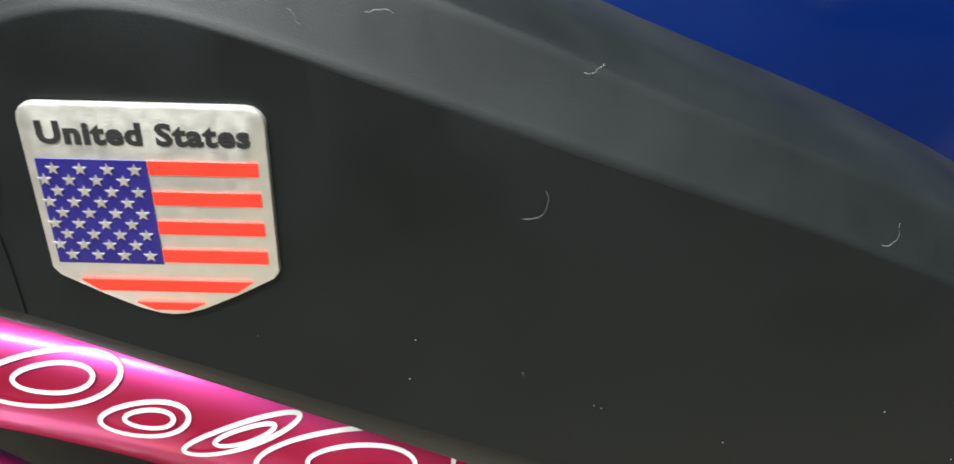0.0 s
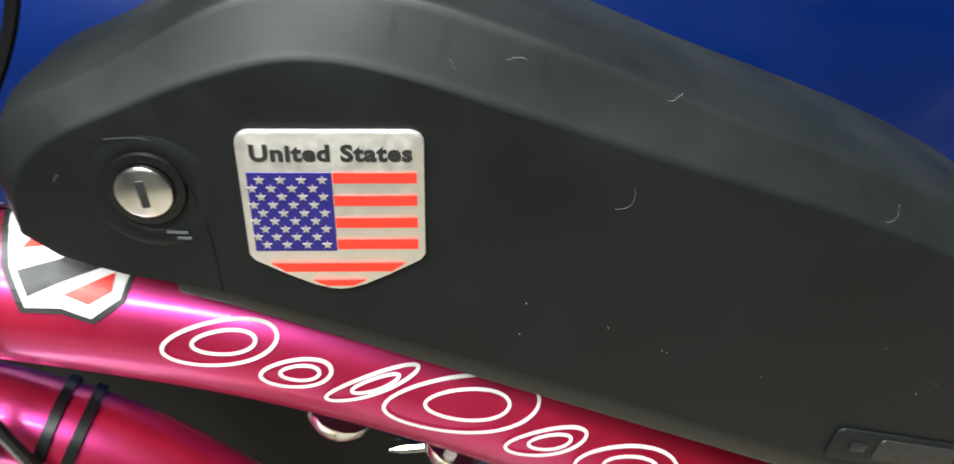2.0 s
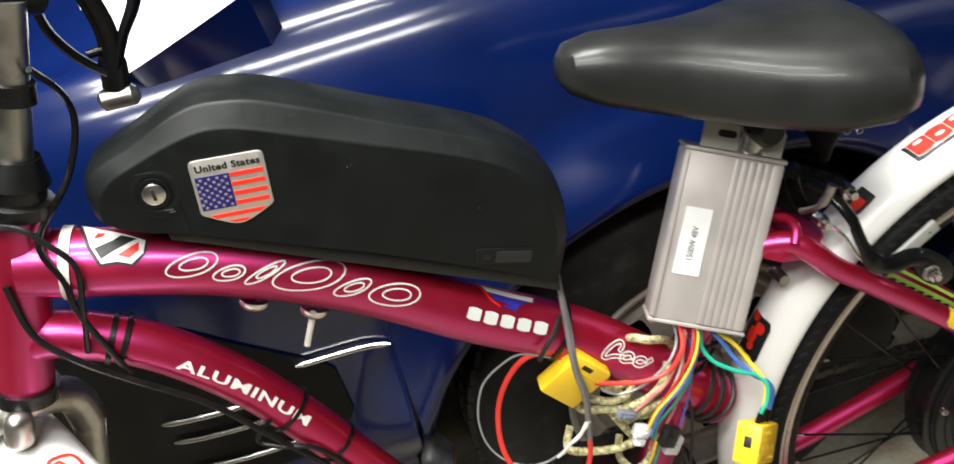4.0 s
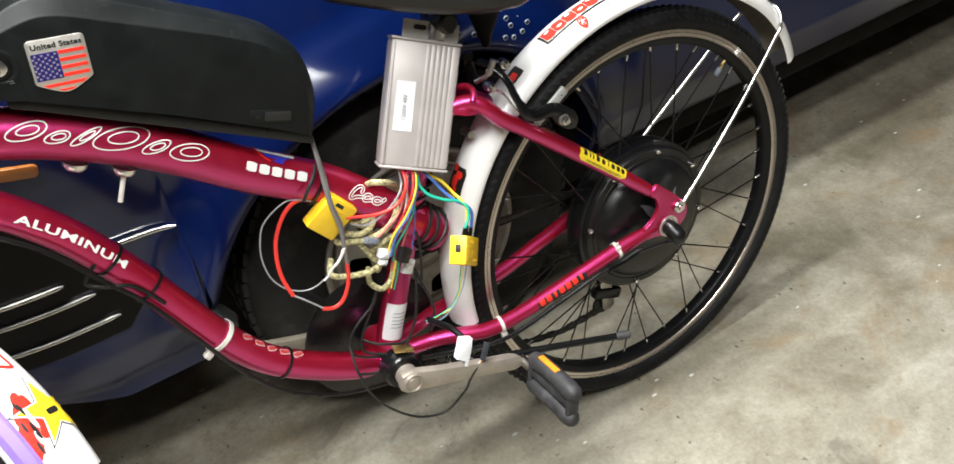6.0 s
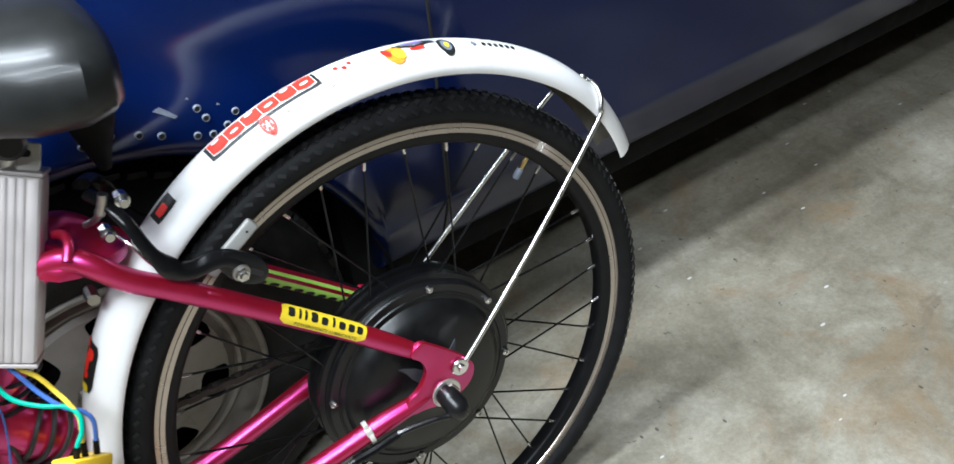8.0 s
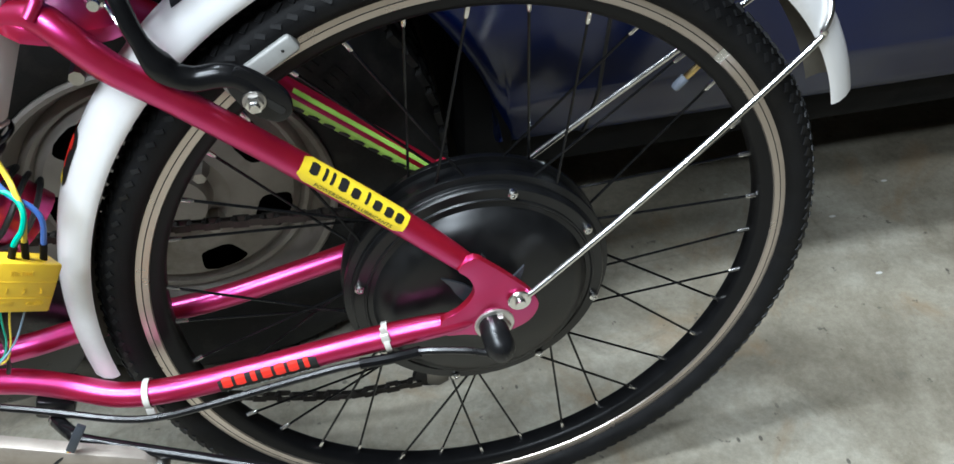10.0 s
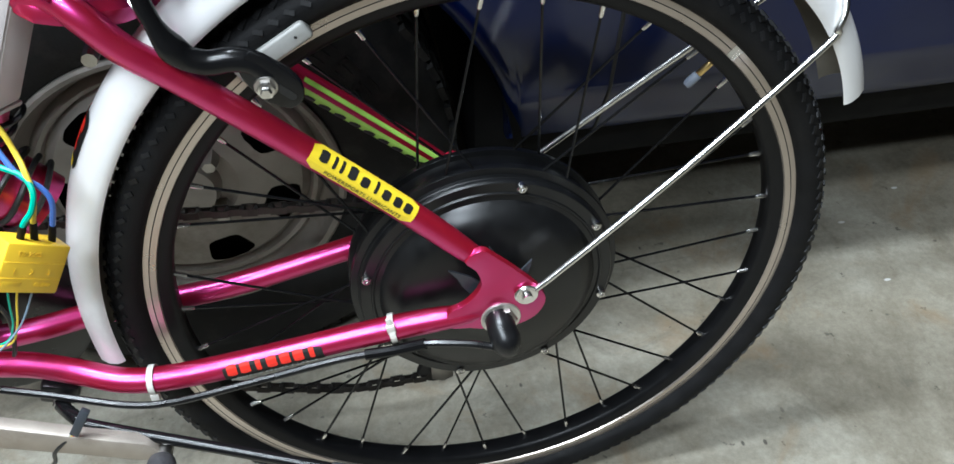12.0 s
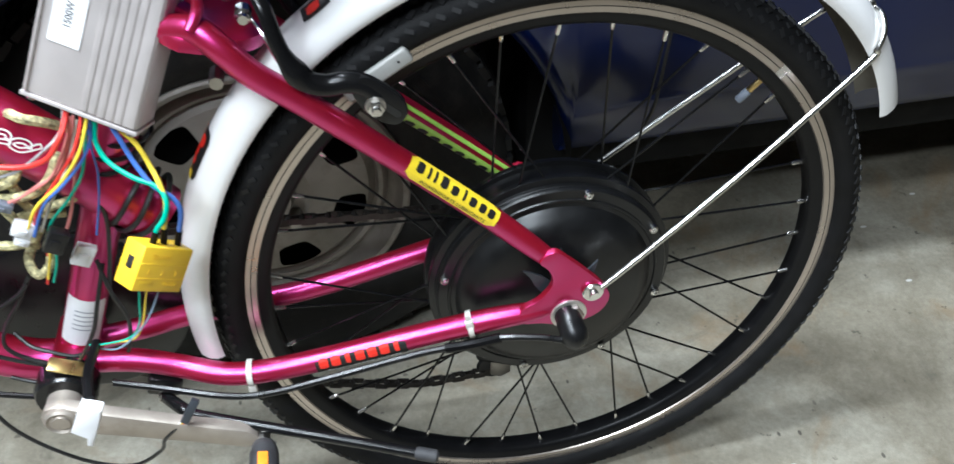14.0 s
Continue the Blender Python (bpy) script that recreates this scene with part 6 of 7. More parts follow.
for col, o in (("yellow", 0.0), ("red", 0.0022), ("white", -0.0022)):
    wire("plug_wire", [(-0.369 + o, -0.070, -0.036), (-0.362 + o, -0.070, -0.031), (-0.357 + o * 0.6, -0.070, -0.026)], 0.0009, WIRE[col])
for pts in (
    [(-0.462, -0.008, 0.104), (-0.472, -0.010, 0.094), (-0.499, -0.012, 0.078), (-0.514, -0.014, 0.061), (-0.514, -0.014, 0.039), (-0.499, -0.014, 0.025), (-0.467, -0.014, 0.008)],
    [(-0.458, -0.006, 0.110), (-0.474, -0.008, 0.086), (-0.492, -0.010, 0.062), (-0.500, -0.012, 0.044), (-0.494, -0.012, 0.028), (-0.470, -0.016, 0.014)],
    [(-0.398, -0.006, 0.112), (-0.410, -0.018, 0.080), (-0.422, -0.022, 0.050), (-0.444, -0.022, 0.018), (-0.470, -0.016, -0.006), (-0.490, -0.010, -0.012), (-0.512, -0.006, -0.004)],
    [(-0.400, -0.010, 0.120), (-0.396, -0.018, 0.090), (-0.390, -0.020, 0.060), (-0.396, -0.020, 0.030), (-0.402, -0.016, 0.016)],
    [(-0.388, 0.000, 0.190), (-0.382, -0.004, 0.160), (-0.388, -0.010, 0.125), (-0.398, -0.014, 0.090)],
    [(-0.494, 0.000, 0.044), (-0.480, -0.012, 0.036), (-0.466, -0.016, 0.030), (-0.448, -0.018, 0.022), (-0.436, -0.014, 0.020)],
):
    wire("black_lead", pts, 0.0019, WIRE["black"], bike, "black lead in the tangle")
for k in range(3):
    along = Vector((0.66, 0, -0.75))
    mid = Vector((-0.368 + 0.008 * k, YC, 0.163 - 0.009 * k))
    wire("cable_loop", [mid + 0.0300 * (math.cos(a) * Vector((0, 1, 0)) + math.sin(a) * Vector((0.75, 0, 0.66))) + along * 0.003 * math.sin(2 * a + k) for a in (2 * math.pi * i / 12 for i in range(13))], 0.0024, WIRE["black"], bike, "black cable wound round the frame", n=3)
seat_wrap = Wrap(spline([(-0.459, YC, -0.01), (-0.318, YC, 0.32)], 10), 0.0175)
part("tube_label", seat_wrap.lay(grid_patch(0.056, 0.038, 8, 12, 0.001), seat_wrap.near(-0.4385, 0.0385), 0.000), M_PAPER, frame_part, "white printed label with unreadable small print", smooth=False)
for k in range(5):
    part("label_bar", seat_wrap.lay(grid_patch(0.0010, 0.020, 1, 8), seat_wrap.near(-0.4385, 0.0385) - 0.008 + 0.0055 * k, -0.002, 0.0007), M_GREYCAP, frame_part, smooth=False)
for k in range(3):
    wire("band", [(-0.372 + 0.010 * k + 0.019 * math.sin(a), YC - 0.0 + 0.0195 * math.cos(a), 0.195 + 0.012 * k) for a in (2 * math.pi * i / 12 for i in range(13))], 0.0022, M_BLACK, frame_part, n=2)

# ---- crank, pedals, chain, kickstand ----
arm_outline = [(-0.016, 0.0), (-0.013, 0.011), (-0.004, 0.0165), (0.008, 0.0160), (0.040, 0.0135), (0.110, 0.0115), (0.160, 0.0115), (0.169, 0.007), (0.172, 0.0), (0.169, -0.007), (0.160, -0.0115), (0.110, -0.0115), (0.040, -0.0135), (0.008, -0.0160), (-0.004, -0.0165), (-0.013, -0.011)]
crank = part("crank", plate(arm_outline, 0.012, basis((-0.462, -0.050, -0.012), (0.155, -0.016, -0.050), (0.050, 0, 0.155)), 0.0028), M_CRANK, bike, "worn silver crank arm")
part("crank_boss", lathe([(0.0001, -0.066), (0.0075, -0.066), (0.0085, -0.0645), (0.0105, -0.0640), (0.0125, -0.066), (0.0145, -0.064), (0.0155, -0.045), (0.0155, -0.030)], 24, (-0.461, 0, -0.011)), M_CRANK, crank)
part("bearing_cup", lathe([(0.0001, -0.040), (0.024, -0.040), (0.027, -0.034), (0.027, -0.014), (0.022, -0.012)], 24, (-0.461, 0, -0.009)), M_GLOSS, crank, "black bearing cup")
part("gold_clip", box((0.030, 0.014, 0.003), pose(-0.452, -0.030, 0.022, 12, 28, 0), 0.001), M_BRASS, crank, "small brass-coloured clip")
pedal = part("pedal", tube([(0, -0.048, 0), (0, -0.046, 0), (0, 0.048, 0)], [0.006, 0.0085, 0.0085], 14), M_PEDAL, bike, "dark grey plastic pedal with amber reflectors")
pedal.matrix_basis = pose(-0.297, -0.143, -0.067, 0, 13, 0)
for z in (0.0205, -0.0205):
    bar_path = [(0, y, z + 0.0015 * math.cos(y * 62)) for y in (-0.056, -0.054, -0.049, -0.038, -0.020, 0.0, 0.020, 0.036, 0.046, 0.050)]
    rail_p = part("cage_bar", tube(bar_path, [0.004, 0.0085, 0.0118, 0.0132, 0.0128, 0.0124, 0.0128, 0.0130, 0.0105, 0.006], 18), M_PEDAL, pedal)
    if z > 0:
        part("reflector", box((0.009, 0.040, 0.003), pose(-0.002, 0.008, z + 0.0128), 0.001), M_AMBER, rail_p, "amber reflector")
for y in (-0.046, 0.043):
    part("cage_side", box((0.019, 0.010, 0.046), pose(0, y, -0.001), 0.0045, 3), M_PEDAL, pedal)
part("spindle", tube([(0, 0.040, 0), (0, 0.076, 0)], 0.007), M_STEEL, pedal)
far_pedal = part("pedal", box((0.046, 0.050, 0.020), None, 0.009, 3), M_PEDAL, bike)
far_pedal.matrix_basis = pose(-0.634, 0.166, 0.055, 20, 62, 0)
part("reflector", box((0.003, 0.030, 0.008), pose(0.0235, 0, 0), 0.001), M_AMBER, far_pedal, "amber reflector")
part("far_crank", plate(arm_outline, 0.011, basis((-0.461, 0.098, -0.020), (-0.150, 0.012, 0.046), (-0.046, 0, -0.150)), 0.0028), M_DULL, bike, "dull tan crank arm on the far side")
# chainring and chain on the far side
ring = []
for i in range(88):
    a = 2 * math.pi * i / 88
    ring.append((0.0915 + (0.0028 if i % 2 else -0.0022), a))
bm = bmesh.new()
outer_r = [[bm.verts.new((-0.461 + r * math.cos(a), 0.078 + o, -0.009 + r * math.sin(a))) for r, a in ring] for o in (0, 0.003)]
inner_r = [[bm.verts.new((-0.461 + 0.058 * math.cos(a), 0.078 + o, -0.009 + 0.058 * math.sin(a))) for r, a in ring] for o in (0, 0.003)]
for i in range(88):
    j = (i + 1) % 88
    bm.faces.new((outer_r[0][i], outer_r[0][j], inner_r[0][j], inner_r[0][i]))
    bm.faces.new((outer_r[1][i], outer_r[1][j], inner_r[1][j], inner_r[1][i]))
    bm.faces.new((outer_r[0][i], outer_r[0][j], outer_r[1][j], outer_r[1][i]))
    bm.faces.new((inner_r[0][i], inner_r[0][j], inner_r[1][j], inner_r[1][i]))
chainring = part("chainring", bm, M_CHAIN, bike, "dark toothed chainring")
part("chain_guard", lathe([(0.014, 0.070), (0.040, 0.069), (0.052, 0.066), (0.096, 0.066), (0.100, 0.068), (0.100, 0.072)], 48, (-0.461, 0, -0.009)), M_BLACK, chainring, "black plastic chain guard disc")
for k in range(5):
    a = radians(20 + 72 * k)
    part("spider_arm", tube([(-0.461, 0.080, -0.009), (-0.461 + 0.064 * math.cos(a), 0.080, -0.009 + 0.064 * math.sin(a))], 0.006, 8, flat=0.5), M_STEEL, chainring)
bm = bmesh.new()
up_run = [(-0.450, 0.080, 0.082), (-0.02, 0.080, 0.044)]
dn_run = [(-0.450, 0.080, -0.102), (-0.300, 0.080, -0.160), (-0.200, 0.080, -0.190), (-0.135, 0.080, -0.206), (-0.056, 0.080, -0.204), (-0.040, 0.080, -0.190), (-0.048, 0.080, -0.130), (-0.030, 0.080, -0.100), (-0.024, 0.080, -0.040)]
for run in (up_run, dn_run):
    pts = [Vector(p) for p in run]
    for a, b in zip(pts, pts[1:]):
        n = int((b - a).length / 0.0127)
        d = (b - a).normalized()
        for k in range(n):
            p = a + d * 0.0127 * (k + 0.5)
            w = 0.0044 if k % 2 else 0.0026
            for s in (-1, 1):
                box((0.0142, 0.0011, 0.0075), basis(p + Vector((0, s * w, 0)), d, (0, 1, 0)), 0, bm=bm)
            tube([p - d * 0.0063 - Vector((0, 0.003, 0)), p - d * 0.0063 + Vector((0, 0.003, 0))], 0.0036, 6, bm=bm)
tagged(part("chain", bm, M_CHAIN, bike, "oily bicycle chain"), kind="stuff")
derailleur = part("derailleur", box((0.058, 0.018, 0.020), pose(-0.040, 0.074, -0.170, 0, 24, 0), 0.005), M_BLACK, bike, "black derailleur under the hub")
cage = [(-0.012, 0.010), (0.0, 0.014), (0.012, 0.010), (0.012, -0.088), (0.0, -0.094), (-0.012, -0.088)]
part("pulley_cage", plate(cage, 0.002, basis((-0.040, 0.072, -0.112), (1, 0, 0), (0.10, 0, 0.99)), 0.0006), M_STEEL, derailleur)
for z in (-0.112, -0.194):
    part("pulley", lathe([(0.0001, -0.003), (0.017, -0.003), (0.0195, 0.0), (0.017, 0.003), (0.0001, 0.003)], 22, (-0.042 - 0.006 * (z < -0.15), 0.080, z)), M_BLACK, derailleur)
part("hanger", tube(spline([(0.006, 0.074, -0.006), (0.004, 0.076, -0.050), (-0.020, 0.076, -0.100), (-0.030, 0.076, -0.160)], 4), 0.006, 8), M_BLACK, derailleur)
part("freewheel", lathe([(0.0001, 0.066), (0.036, 0.066), (0.040, 0.070), (0.030, 0.080), (0.0001, 0.080)], 28, (0, 0, 0)), M_CHAIN, bike)
kick = part("kickstand", tube(spline([(-0.385, -0.020, -0.046), (-0.366, -0.044, -0.041), (-0.350, -0.052, -0.046), (-0.250, -0.083, -0.063), (-0.150, -0.114, -0.081)], 5), [0.0062] * 8 + [0.0052] * 13, 12), M_GLOSS, bike, "glossy black folded kickstand")
part("kick_plate", box((0.032, 0.038, 0.022), pose(-0.384, 0.002, -0.040, 0, 20, 0), 0.004), M_BLACK, kick)
part("kick_bolt", lathe([(0.0001, -0.026), (0.006, -0.026), (0.007, -0.018)], 6, (-0.384, 0, -0.046)), M_STEEL, kick)
part("kick_foot", tube([(-0.160, -0.111, -0.079), (-0.157, -0.112, -0.0796), (-0.141, -0.1168, -0.0825), (-0.139, -0.1174, -0.083)], [0.0050, 0.0064, 0.0064, 0.0040], 10), M_PEDAL, kick)


# ---- rear brake ----
ARM = spline([(-0.240, 0.010, 0.352), (-0.231, -0.010, 0.346), (-0.2235, -0.026, 0.330), (-0.2190, -0.032, 0.309), (-0.2120, -0.034, 0.289), (-0.2030, -0.034, 0.2765), (-0.1900, -0.034, 0.2710), (-0.1750, -0.034, 0.2715), (-0.1620, -0.034, 0.2680), (-0.1510, -0.034, 0.2570)], 5)
brake = part("rear_brake", tube(ARM, [0.0062] * 18 + [0.0070, 0.0078, 0.0088, 0.0096, 0.0098, 0.0096, 0.0092, 0.0088] + [0.0084] * 20, 14, flat=0.62), M_GLOSS, bike, "black caliper brake with silver bolts")
part("brake_arm", tube(mirror(ARM), 0.0075, 12, flat=0.7), M_GLOSS, brake)
end_plate = [(p.x, p.y) for p in spline([(-0.022, 0.010, 0), (-0.004, 0.0135, 0), (0.014, 0.0125, 0), (0.025, 0.004, 0), (0.024, -0.008, 0), (0.010, -0.0135, 0), (-0.008, -0.012, 0), (-0.022, -0.004, 0)], 4, closed=True)]
part("arm_end", plate(end_plate, 0.006, basis((-0.1525, -0.0325, 0.2540), (0.72, 0, -0.69), (0.69, 0, 0.72)), 0.002), M_GLOSS, brake)
part("arm_slot", plate(rounded(0.017, 0.0055, 0.0026), 0.0006, basis((-0.1435, -0.0386, 0.2455), (0.72, 0, -0.69), (0.69, 0, 0.72))), M_INK, brake)
part("pad_bolt", lathe([(0.0001, -0.0500), (0.0034, -0.0500), (0.0040, -0.0470), (0.0040, -0.0460), (0.0062, -0.0455), (0.0064, -0.0410), (0.0064, -0.0385)], 6, (-0.1555, 0, 0.2515)), M_CHROME, brake)
part("pad_washer", lathe([(0.0001, -0.0405), (0.0078, -0.0405), (0.0082, -0.0395), (0.0082, -0.038), (0.0001, -0.038)], 20, (-0.1555, 0, 0.2515)), M_STEEL, brake)
for s in (-1, 1):
    pad = part("brake_pad", box((0.062, 0.011, 0.015), basis((-0.150, YC + s * 0.0225, 0.2575), (0.051, 0, 0.030), (0, 1, 0)), 0.003, 3), M_PAD, brake, "pale grey brake pad holder")
    part("pad_hole", lathe([(0.0001, -0.0006), (0.0012, -0.0006)], 10, (-0.1325, YC + s * 0.0225 - 0.0053, 0.2680)), M_INK, pad)
for p in ((-0.2195, -0.014, 0.349), (-0.240, -0.006, 0.322)):
    part("brake_bolt", lathe([(0.0001, -0.014), (0.0038, -0.014), (0.0042, -0.008), (0.0064, -0.007), (0.0064, 0.004)], 8, p), M_CHROME, brake)
part("cable_anchor", tube(spline([(-0.252, 0.004, 0.330), (-0.243, -0.008, 0.337), (-0.236, -0.012, 0.346), (-0.231, -0.014, 0.358)], 4), [0.0030] * 6 + [0.0042] * 7, 10), M_STEEL, brake)
wire("brake_spring", [(-0.240, 0.000, 0.322), (-0.229, -0.022, 0.312), (-0.219, -0.028, 0.288), (-0.205, -0.030, 0.270)], 0.0016, M_CHROME, brake)
part("bridge_bolt", lathe([(0.0001, -0.012), (0.0055, -0.012), (0.006, -0.004), (0.006, 0.008)], 8, (-0.2720, 0.016, 0.262)), M_STEEL, brake)

# ---- front end, turned towards the car ----
AXIS_P, AXIS_D = Vector((-0.914, YC, 0.405)), Vector((0.063, 0, 0.14)).normalized()
STEER = Matrix.Translation(AXIS_P) @ Matrix.Rotation(radians(-50.6), 4, AXIS_D) @ Matrix.Translation(-AXIS_P)
FC = (-1.105, YC, 0.0)


def steered(ob):
    ob.matrix_basis = STEER
    return ob


fw = steered(part("front_wheel", lathe([(0.261, -0.0105), (0.265, -0.0125), (0.2795, -0.0135), (0.2795, 0.0135), (0.265, 0.0125), (0.261, 0.0105)], 96, FC, closed=True), M_RIM, bike, "front wheel turned towards the car"))
part("brake_track", lathe([(0.280, -0.0135), (0.281, -0.0152), (0.2952, -0.0152), (0.2965, -0.013)], 96, FC), M_RIM, fw)
part("brake_track", lathe([(0.280, 0.0135), (0.281, 0.0152), (0.2952, 0.0152), (0.2965, 0.013)], 96, FC), M_RIM, fw)
part("tyre", lathe(TY, 96, FC), M_RUBBER, fw)
part("front_hub", lathe([(0.0001, -0.05), (0.02, -0.05), (0.022, -0.032), (0.014, -0.026), (0.014, 0.026), (0.022, 0.032), (0.02, 0.05), (0.0001, 0.05)], 24, FC), M_STEEL, fw)
for k in range(36):
    a, h = radians(10 * k), radians(10 * k + (26 if k % 4 in (0, 1) else -26))
    y = -0.03 if k % 2 else 0.03
    part("spoke", tube([(FC[0] + 0.02 * math.cos(h), YC + y, 0.02 * math.sin(h)), (FC[0] + 0.262 * math.cos(a), YC, 0.262 * math.sin(a))], 0.0010, 5), M_STEEL, fw)
fork = steered(part("fork", tube(spline([(-0.914, YC, 0.405), (-0.922, YC, 0.388)], 2), 0.020, 18), M_STEEL, bike, "brushed silver fork with a white mudguard"))
part("crown", tube(spline([(-0.945, YC - 0.055, 0.345), (-0.936, YC - 0.040, 0.375), (-0.925, YC, 0.386), (-0.936, YC + 0.040, 0.375), (-0.945, YC + 0.055, 0.345)], 5), 0.0155, 14), M_STEEL, fork)
for s in (-1, 1):
    part("fork_leg", tube(spline([(-0.945, YC + s * 0.055, 0.345), (-0.995, YC + s * 0.056, 0.20), (-1.055, YC + s * 0.055, 0.06), (-1.105, YC + s * 0.054, 0.0)], 5), 0.0135, 14), M_STEEL, fork)
part("brake_boss", box((0.020, 0.022, 0.034), pose(-0.905, YC - 0.018, 0.372, 0, 25, 0), 0.009, 4), M_STEEL, fork)
FG = (-1.0993, YC, 0.0319)
FGUARD = [(r + 0.0056, o * 1.22 - 0.006) for r, o in GUARD]
fg = steered(part("front_mudguard", lathe(FGUARD + [(r - 0.0022, o * 0.95) for r, o in reversed(FGUARD)], 90, FG, closed=True, arc=(radians(19.5), radians(128))), M_WHITE, bike, "white front mudguard with stickers"))


def on_front(bm, deg, y, lift=0.0006):
    """Lays a flat shape on the front mudguard: x runs down it towards the rear, y to its left."""
    for v in bm.verts:
        a = radians(deg) - v.co.x / 0.3720
        o = max(-0.0440, min(0.0318, y - v.co.y))
        for (r0, o0), (r1, o1) in zip(FGUARD[1:], FGUARD[2:-1]):
            if o0 <= o <= o1:
                r = r0 + (r1 - r0) * (o - o0) / (o1 - o0)
                break
        r += lift + v.co.z
        v.co = Vector((FG[0] + r * math.cos(a), YC + o, FG[2] + r * math.sin(a)))
    return bm


edge = [(-0.056, 0.010), (-0.050, 0.011), (-0.046, 0.002), (0.020, 0.008), (0.034, 0.016), (0.046, 0.013), (0.050, 0.004), (0.056, -0.008), (0.050, -0.010), (0.010, -0.009), (-0.030, -0.010), (-0.050, -0.010), (-0.056, -0.004)]
red = ribbon([(p.x, p.y, 0) for p in spline([(x, y, 0) for x, y in edge], 3, closed=True)], 0.0034, closed=True)
part("red_sticker", on_front(red, 47.8, 0.003), M_RED, fg, "red outlined sticker", smooth=False)
for k in range(5):
    x = -0.040 + 0.0165 * k
    stroke = [(x - 0.004, -0.0055), (x + 0.0015, -0.0055), (x + 0.0055, 0.0055), (x, 0.0055)]
    part("sticker_bar", on_front(fine(plate(stroke, 0.0001)), 47.8, 0.003, 0.0010), M_INK if k % 2 else M_GREYCAP, fg, smooth=False)
part("sticker_bar", on_front(blob(loop_shape(0, 0, 0.009, 0.008, 0.3, 9)), 41.3, -0.006, 0.0009), M_GREYCAP, fg, smooth=False)
part("sticker_bar", on_front(closed_ribbon(loop_shape(0, 0, 0.006, 0.005, 0.3, 9), 0.0015), 41.3, -0.006, 0.0016), M_PAPER, fg, smooth=False)
star = [((0.036 if q % 2 == 0 else 0.0145) * -math.cos(math.pi * q / 5), (0.036 if q % 2 == 0 else 0.0145) * math.sin(math.pi * q / 5)) for q in range(10)]
part("star_sticker", on_front(fine(plate([(x * 1.20, y * 1.20) for x, y in star], 0.0001)), 30.5, 0.0105), M_INK, fg, "yellow star sticker with a black edge", smooth=False)
part("star_sticker", on_front(fine(plate([(x * 1.12, y * 1.12) for x, y in star], 0.0001)), 30.5, 0.0105, 0.0009), M_PAPER, fg, smooth=False)
part("star_sticker", on_front(fine(plate(star, 0.0001)), 30.5, 0.0105, 0.0013), M_STICKY, fg, smooth=False)
part("sticker_bar", on_front(grid_patch(0.0065, 0.0150, 3, 6, 0.001), 30.2, 0.0105, 0.0018), M_INK, fg, smooth=False)
for x, y, rx, ry, m in ((-0.012, -0.010, 0.010, 0.007, M_RED), (-0.004, -0.018, 0.014, 0.009, M_RED), (0.010, -0.022, 0.014, 0.009, M_RED), (0.008, -0.008, 0.010, 0.007, M_RED), (0.026, -0.026, 0.011, 0.006, M_RED), (-0.022, -0.013, 0.006, 0.005, M_RED), (0.002, -0.014, 0.012, 0.0022, M_PAPER), (0.014, -0.018, 0.010, 0.002, M_INK), (-0.010, -0.016, 0.007, 0.0016, M_INK), (0.022, -0.020, 0.008, 0.0018, M_PAPER), (0.020, -0.012, 0.006, 0.004, M_RED), (0.034, -0.030, 0.007, 0.005, M_RED), (-0.016, -0.018, 0.005, 0.0014, M_INK), (0.030, -0.024, 0.007, 0.0014, M_INK), (0.006, -0.024, 0.006, 0.0014, M_INK)):
    part("red_figure", on_front(blob(loop_shape(0, 0, rx, ry, 0.4, 9, 0.2)), 31.0 - x * 154, y, 0.0008 if m is M_RED else 0.0014), m, fg, smooth=False)
part("lilac_stripe", on_front(grid_patch(0.22, 0.014, 30, 4), 40, -0.0365, 0.0012), M_LILAC, fg, "lilac stripe along its edge", smooth=False)

stem = steered(part("stem", tube([(-0.840, YC, 0.569), (-0.788, YC, 0.684)], 0.0135, 18), M_STEEL, bike, "brushed steel handlebar stem"))
part("headset", tube([(-0.8515, YC, 0.544), (-0.8475, YC, 0.553), (-0.8465, YC, 0.555), (-0.8425, YC, 0.564), (-0.842, YC, 0.565), (-0.834, YC, 0.583)], [0.0265, 0.0265, 0.0215, 0.0215, 0.0245, 0.0180], 20), M_BLACK, stem, "black headset cup and locknut")
part("headset", tube([(-0.914, YC, 0.405), (-0.919, YC, 0.394), (-0.921, YC, 0.390)], [0.0255, 0.0255, 0.019], 20), M_BLACK, stem)
part("stem_ring", tube([(-0.8165, YC, 0.620), (-0.8105, YC, 0.633)], [0.0175, 0.0165], 18), M_BLACK, stem)
part("clamp", tube([(-0.796, YC - 0.026, 0.694), (-0.796, YC + 0.026, 0.694)], 0.0200, 18), M_BLACK, stem)
bar = steered(part("handlebar", tube(spline([(-0.62, YC - 0.30, 0.80), (-0.70, YC - 0.28, 0.80), (-0.80, YC - 0.18, 0.77), (-0.805, YC - 0.08, 0.71), (-0.796, YC, 0.694), (-0.805, YC + 0.08, 0.71), (-0.80, YC + 0.18, 0.77), (-0.70, YC + 0.28, 0.80), (-0.62, YC + 0.30, 0.80)], 6), 0.0125, 14), M_GLOSS, bike, "black swept-back handlebar"))
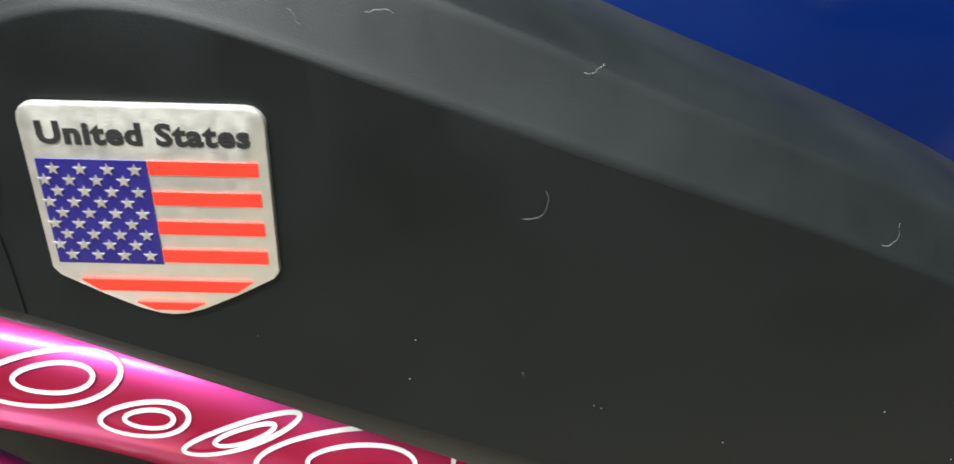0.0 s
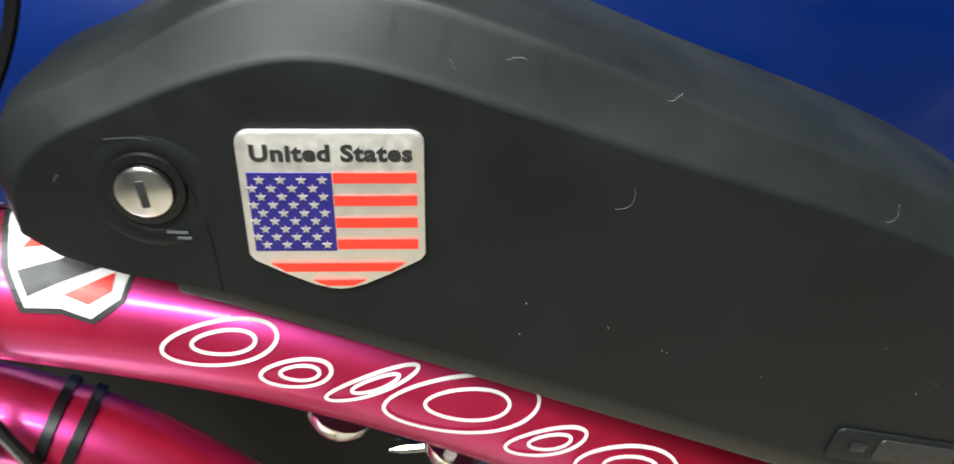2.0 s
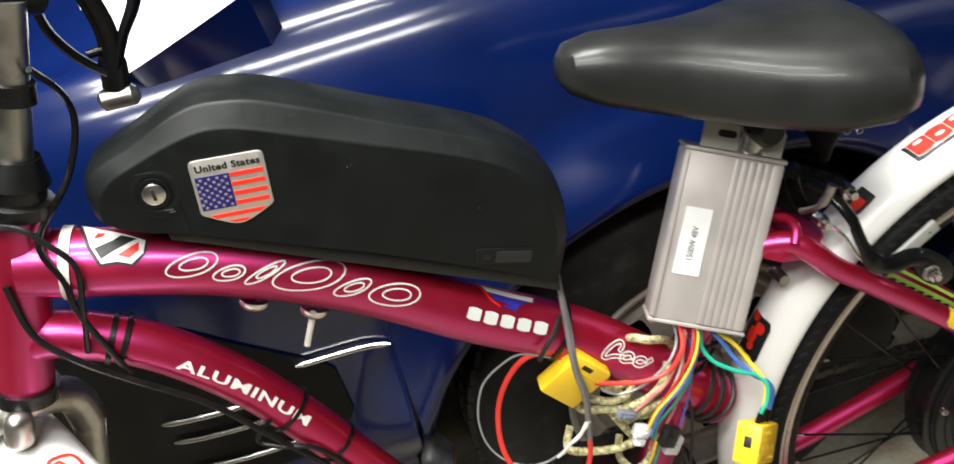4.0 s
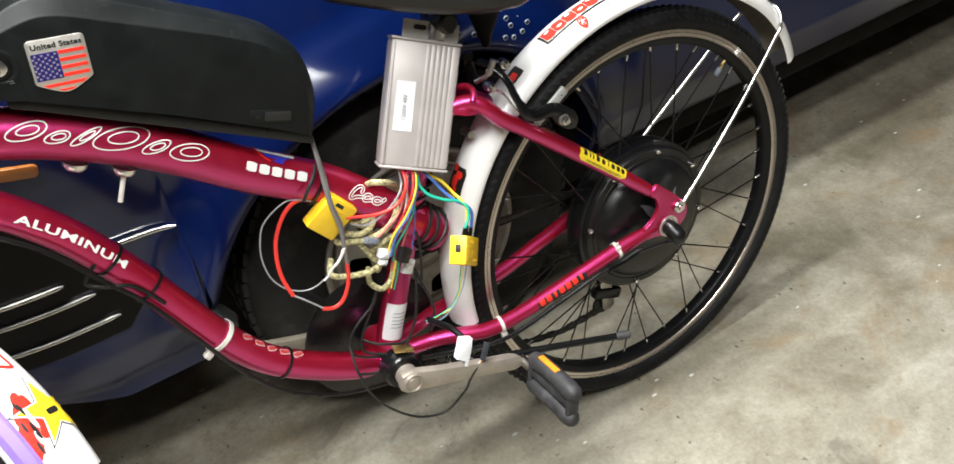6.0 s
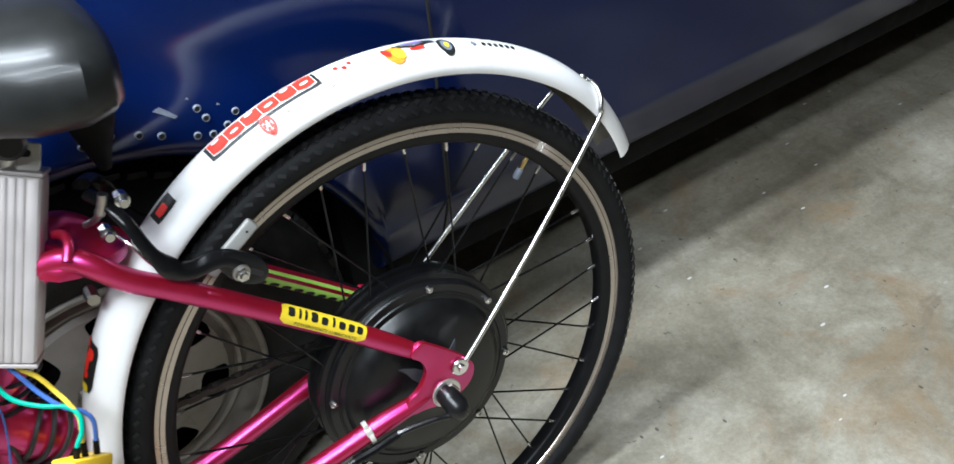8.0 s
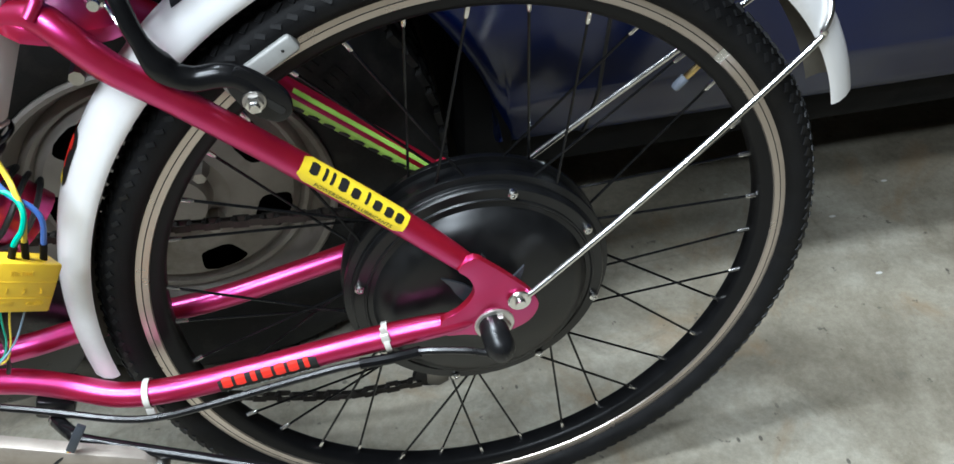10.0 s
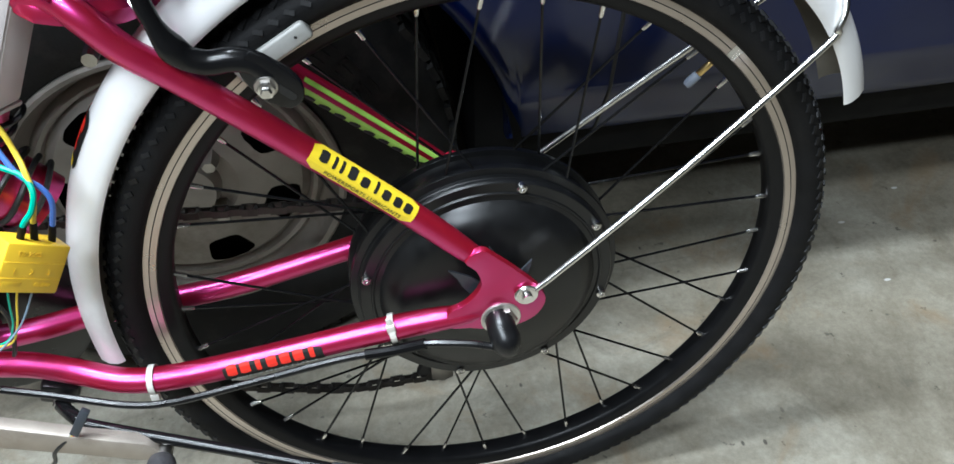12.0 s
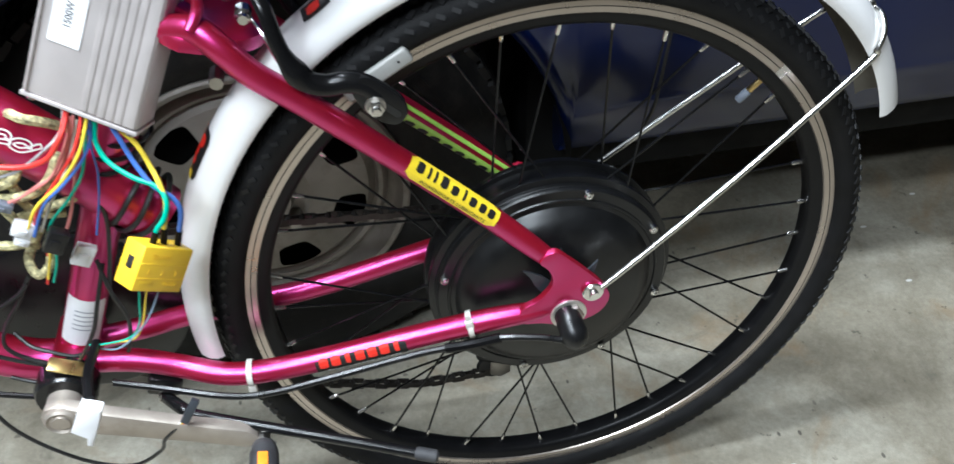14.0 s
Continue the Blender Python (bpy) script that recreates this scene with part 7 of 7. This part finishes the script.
for s in (-1, 1):
    part("grip", tube([(-0.70, YC + s * 0.2805, 0.80), (-0.61, YC + s * 0.302, 0.80)], 0.0165, 14), M_BLACK, bar)
holder = part("bar_bracket", tube(spline([(-0.764, 0.085, 0.590), (-0.758, 0.085, 0.612), (-0.752, 0.082, 0.640), (-0.756, 0.074, 0.690)], 5), [0.0105] * 6 + [0.0085] * 10, 12, flat=0.6), M_GLOSS, bike, "black bracket below the handlebar")
part("bracket_arm", tube(spline([(-0.756, 0.084, 0.606), (-0.742, 0.084, 0.628), (-0.722, 0.080, 0.652), (-0.705, 0.074, 0.690)], 5), [0.0050 + 0.00035 * k for k in range(16)], 12, flat=0.6), M_GLOSS, holder)
part("bracket_arm", tube(spline([(-0.764, 0.084, 0.604), (-0.780, 0.084, 0.622), (-0.790, 0.080, 0.650), (-0.786, 0.074, 0.690)], 5), 0.0050, 12, flat=0.7), M_GLOSS, holder)
part("bracket_bridge", tube(spline([(-0.756, 0.084, 0.622), (-0.772, 0.082, 0.622)], 3), 0.0035, 10), M_GLOSS, holder)
part("bracket_foot", tube([(-0.780, 0.085, 0.584), (-0.777, 0.085, 0.5845), (-0.754, 0.085, 0.583), (-0.750, 0.085, 0.583)], [0.005, 0.0085, 0.0085, 0.005], 12), M_STEEL, holder)

# small studs under the top tube
for x, z, long in ((-0.722, 0.411, 0), (-0.680, 0.386, 1)):
    stud = part("mount_stud", lathe([(0.0001, -0.004), (0.010, -0.004), (0.013, 0.0), (0.013, 0.004)], 18, (0, 0, 0), axis="z"), M_CHROME, bike, "bright mounting stud under the top tube")
    stud.matrix_basis = pose(x, YC - 0.004, z, 0, 28, 0)
    if long:
        part("stud_rod", tube([(0, 0, -0.003), (0, 0, -0.036)], 0.0028, 8), M_NYLON, stud)

# seam in the battery case beside the lock
seam = tube(spline([(-0.752, -0.0192, 0.556), (-0.740, -0.0192, 0.554), (-0.7345, -0.0192, 0.545), (-0.7325, -0.0192, 0.523), (-0.7345, -0.0192, 0.5015)], 6), 0.0003, 6)
part("case_seam", seam, M_MATTE, battery)
# lint and scratches on the battery
lint_rng = random.Random(4)
for cx, cz, ln, turn in ((-0.608, 0.520, 0.011, -0.9), (-0.640, 0.5635, 0.006, -0.5), (-0.534, 0.4975, 0.008, 0.3), (-0.598, 0.546, 0.005, -0.6), (-0.655, 0.566, 0.004, -0.7), (-0.618, 0.469, 0.0015, 0.9), (-0.770, 0.545, 0.003, 1.3)):
    p, a, pts = Vector((cx, 0, cz)), turn, []
    for k in range(7):
        pts.append((p.x, tuck(p.x, p.z) - (0.0196 if k % 2 else 0.0194), p.z))
        a += lint_rng.uniform(-0.7, 0.7)
        p += Vector((math.cos(a), 0, math.sin(a))) * ln / 6
    part("lint", tube(spline(pts, 3), 0.00006, 4), M_LINT, battery)
for k in range(16):
    x = lint_rng.uniform(-0.77, -0.50)
    z = 0.524 - (x + 0.70) * 0.55 + lint_rng.uniform(-0.025, 0.02)
    part("dust_speck", lathe([(0.0001, -0.0003), (lint_rng.uniform(0.00012, 0.00025), 0.0)], 6, (x, tuck(x, z) - 0.0192, z)), M_LINT, battery)
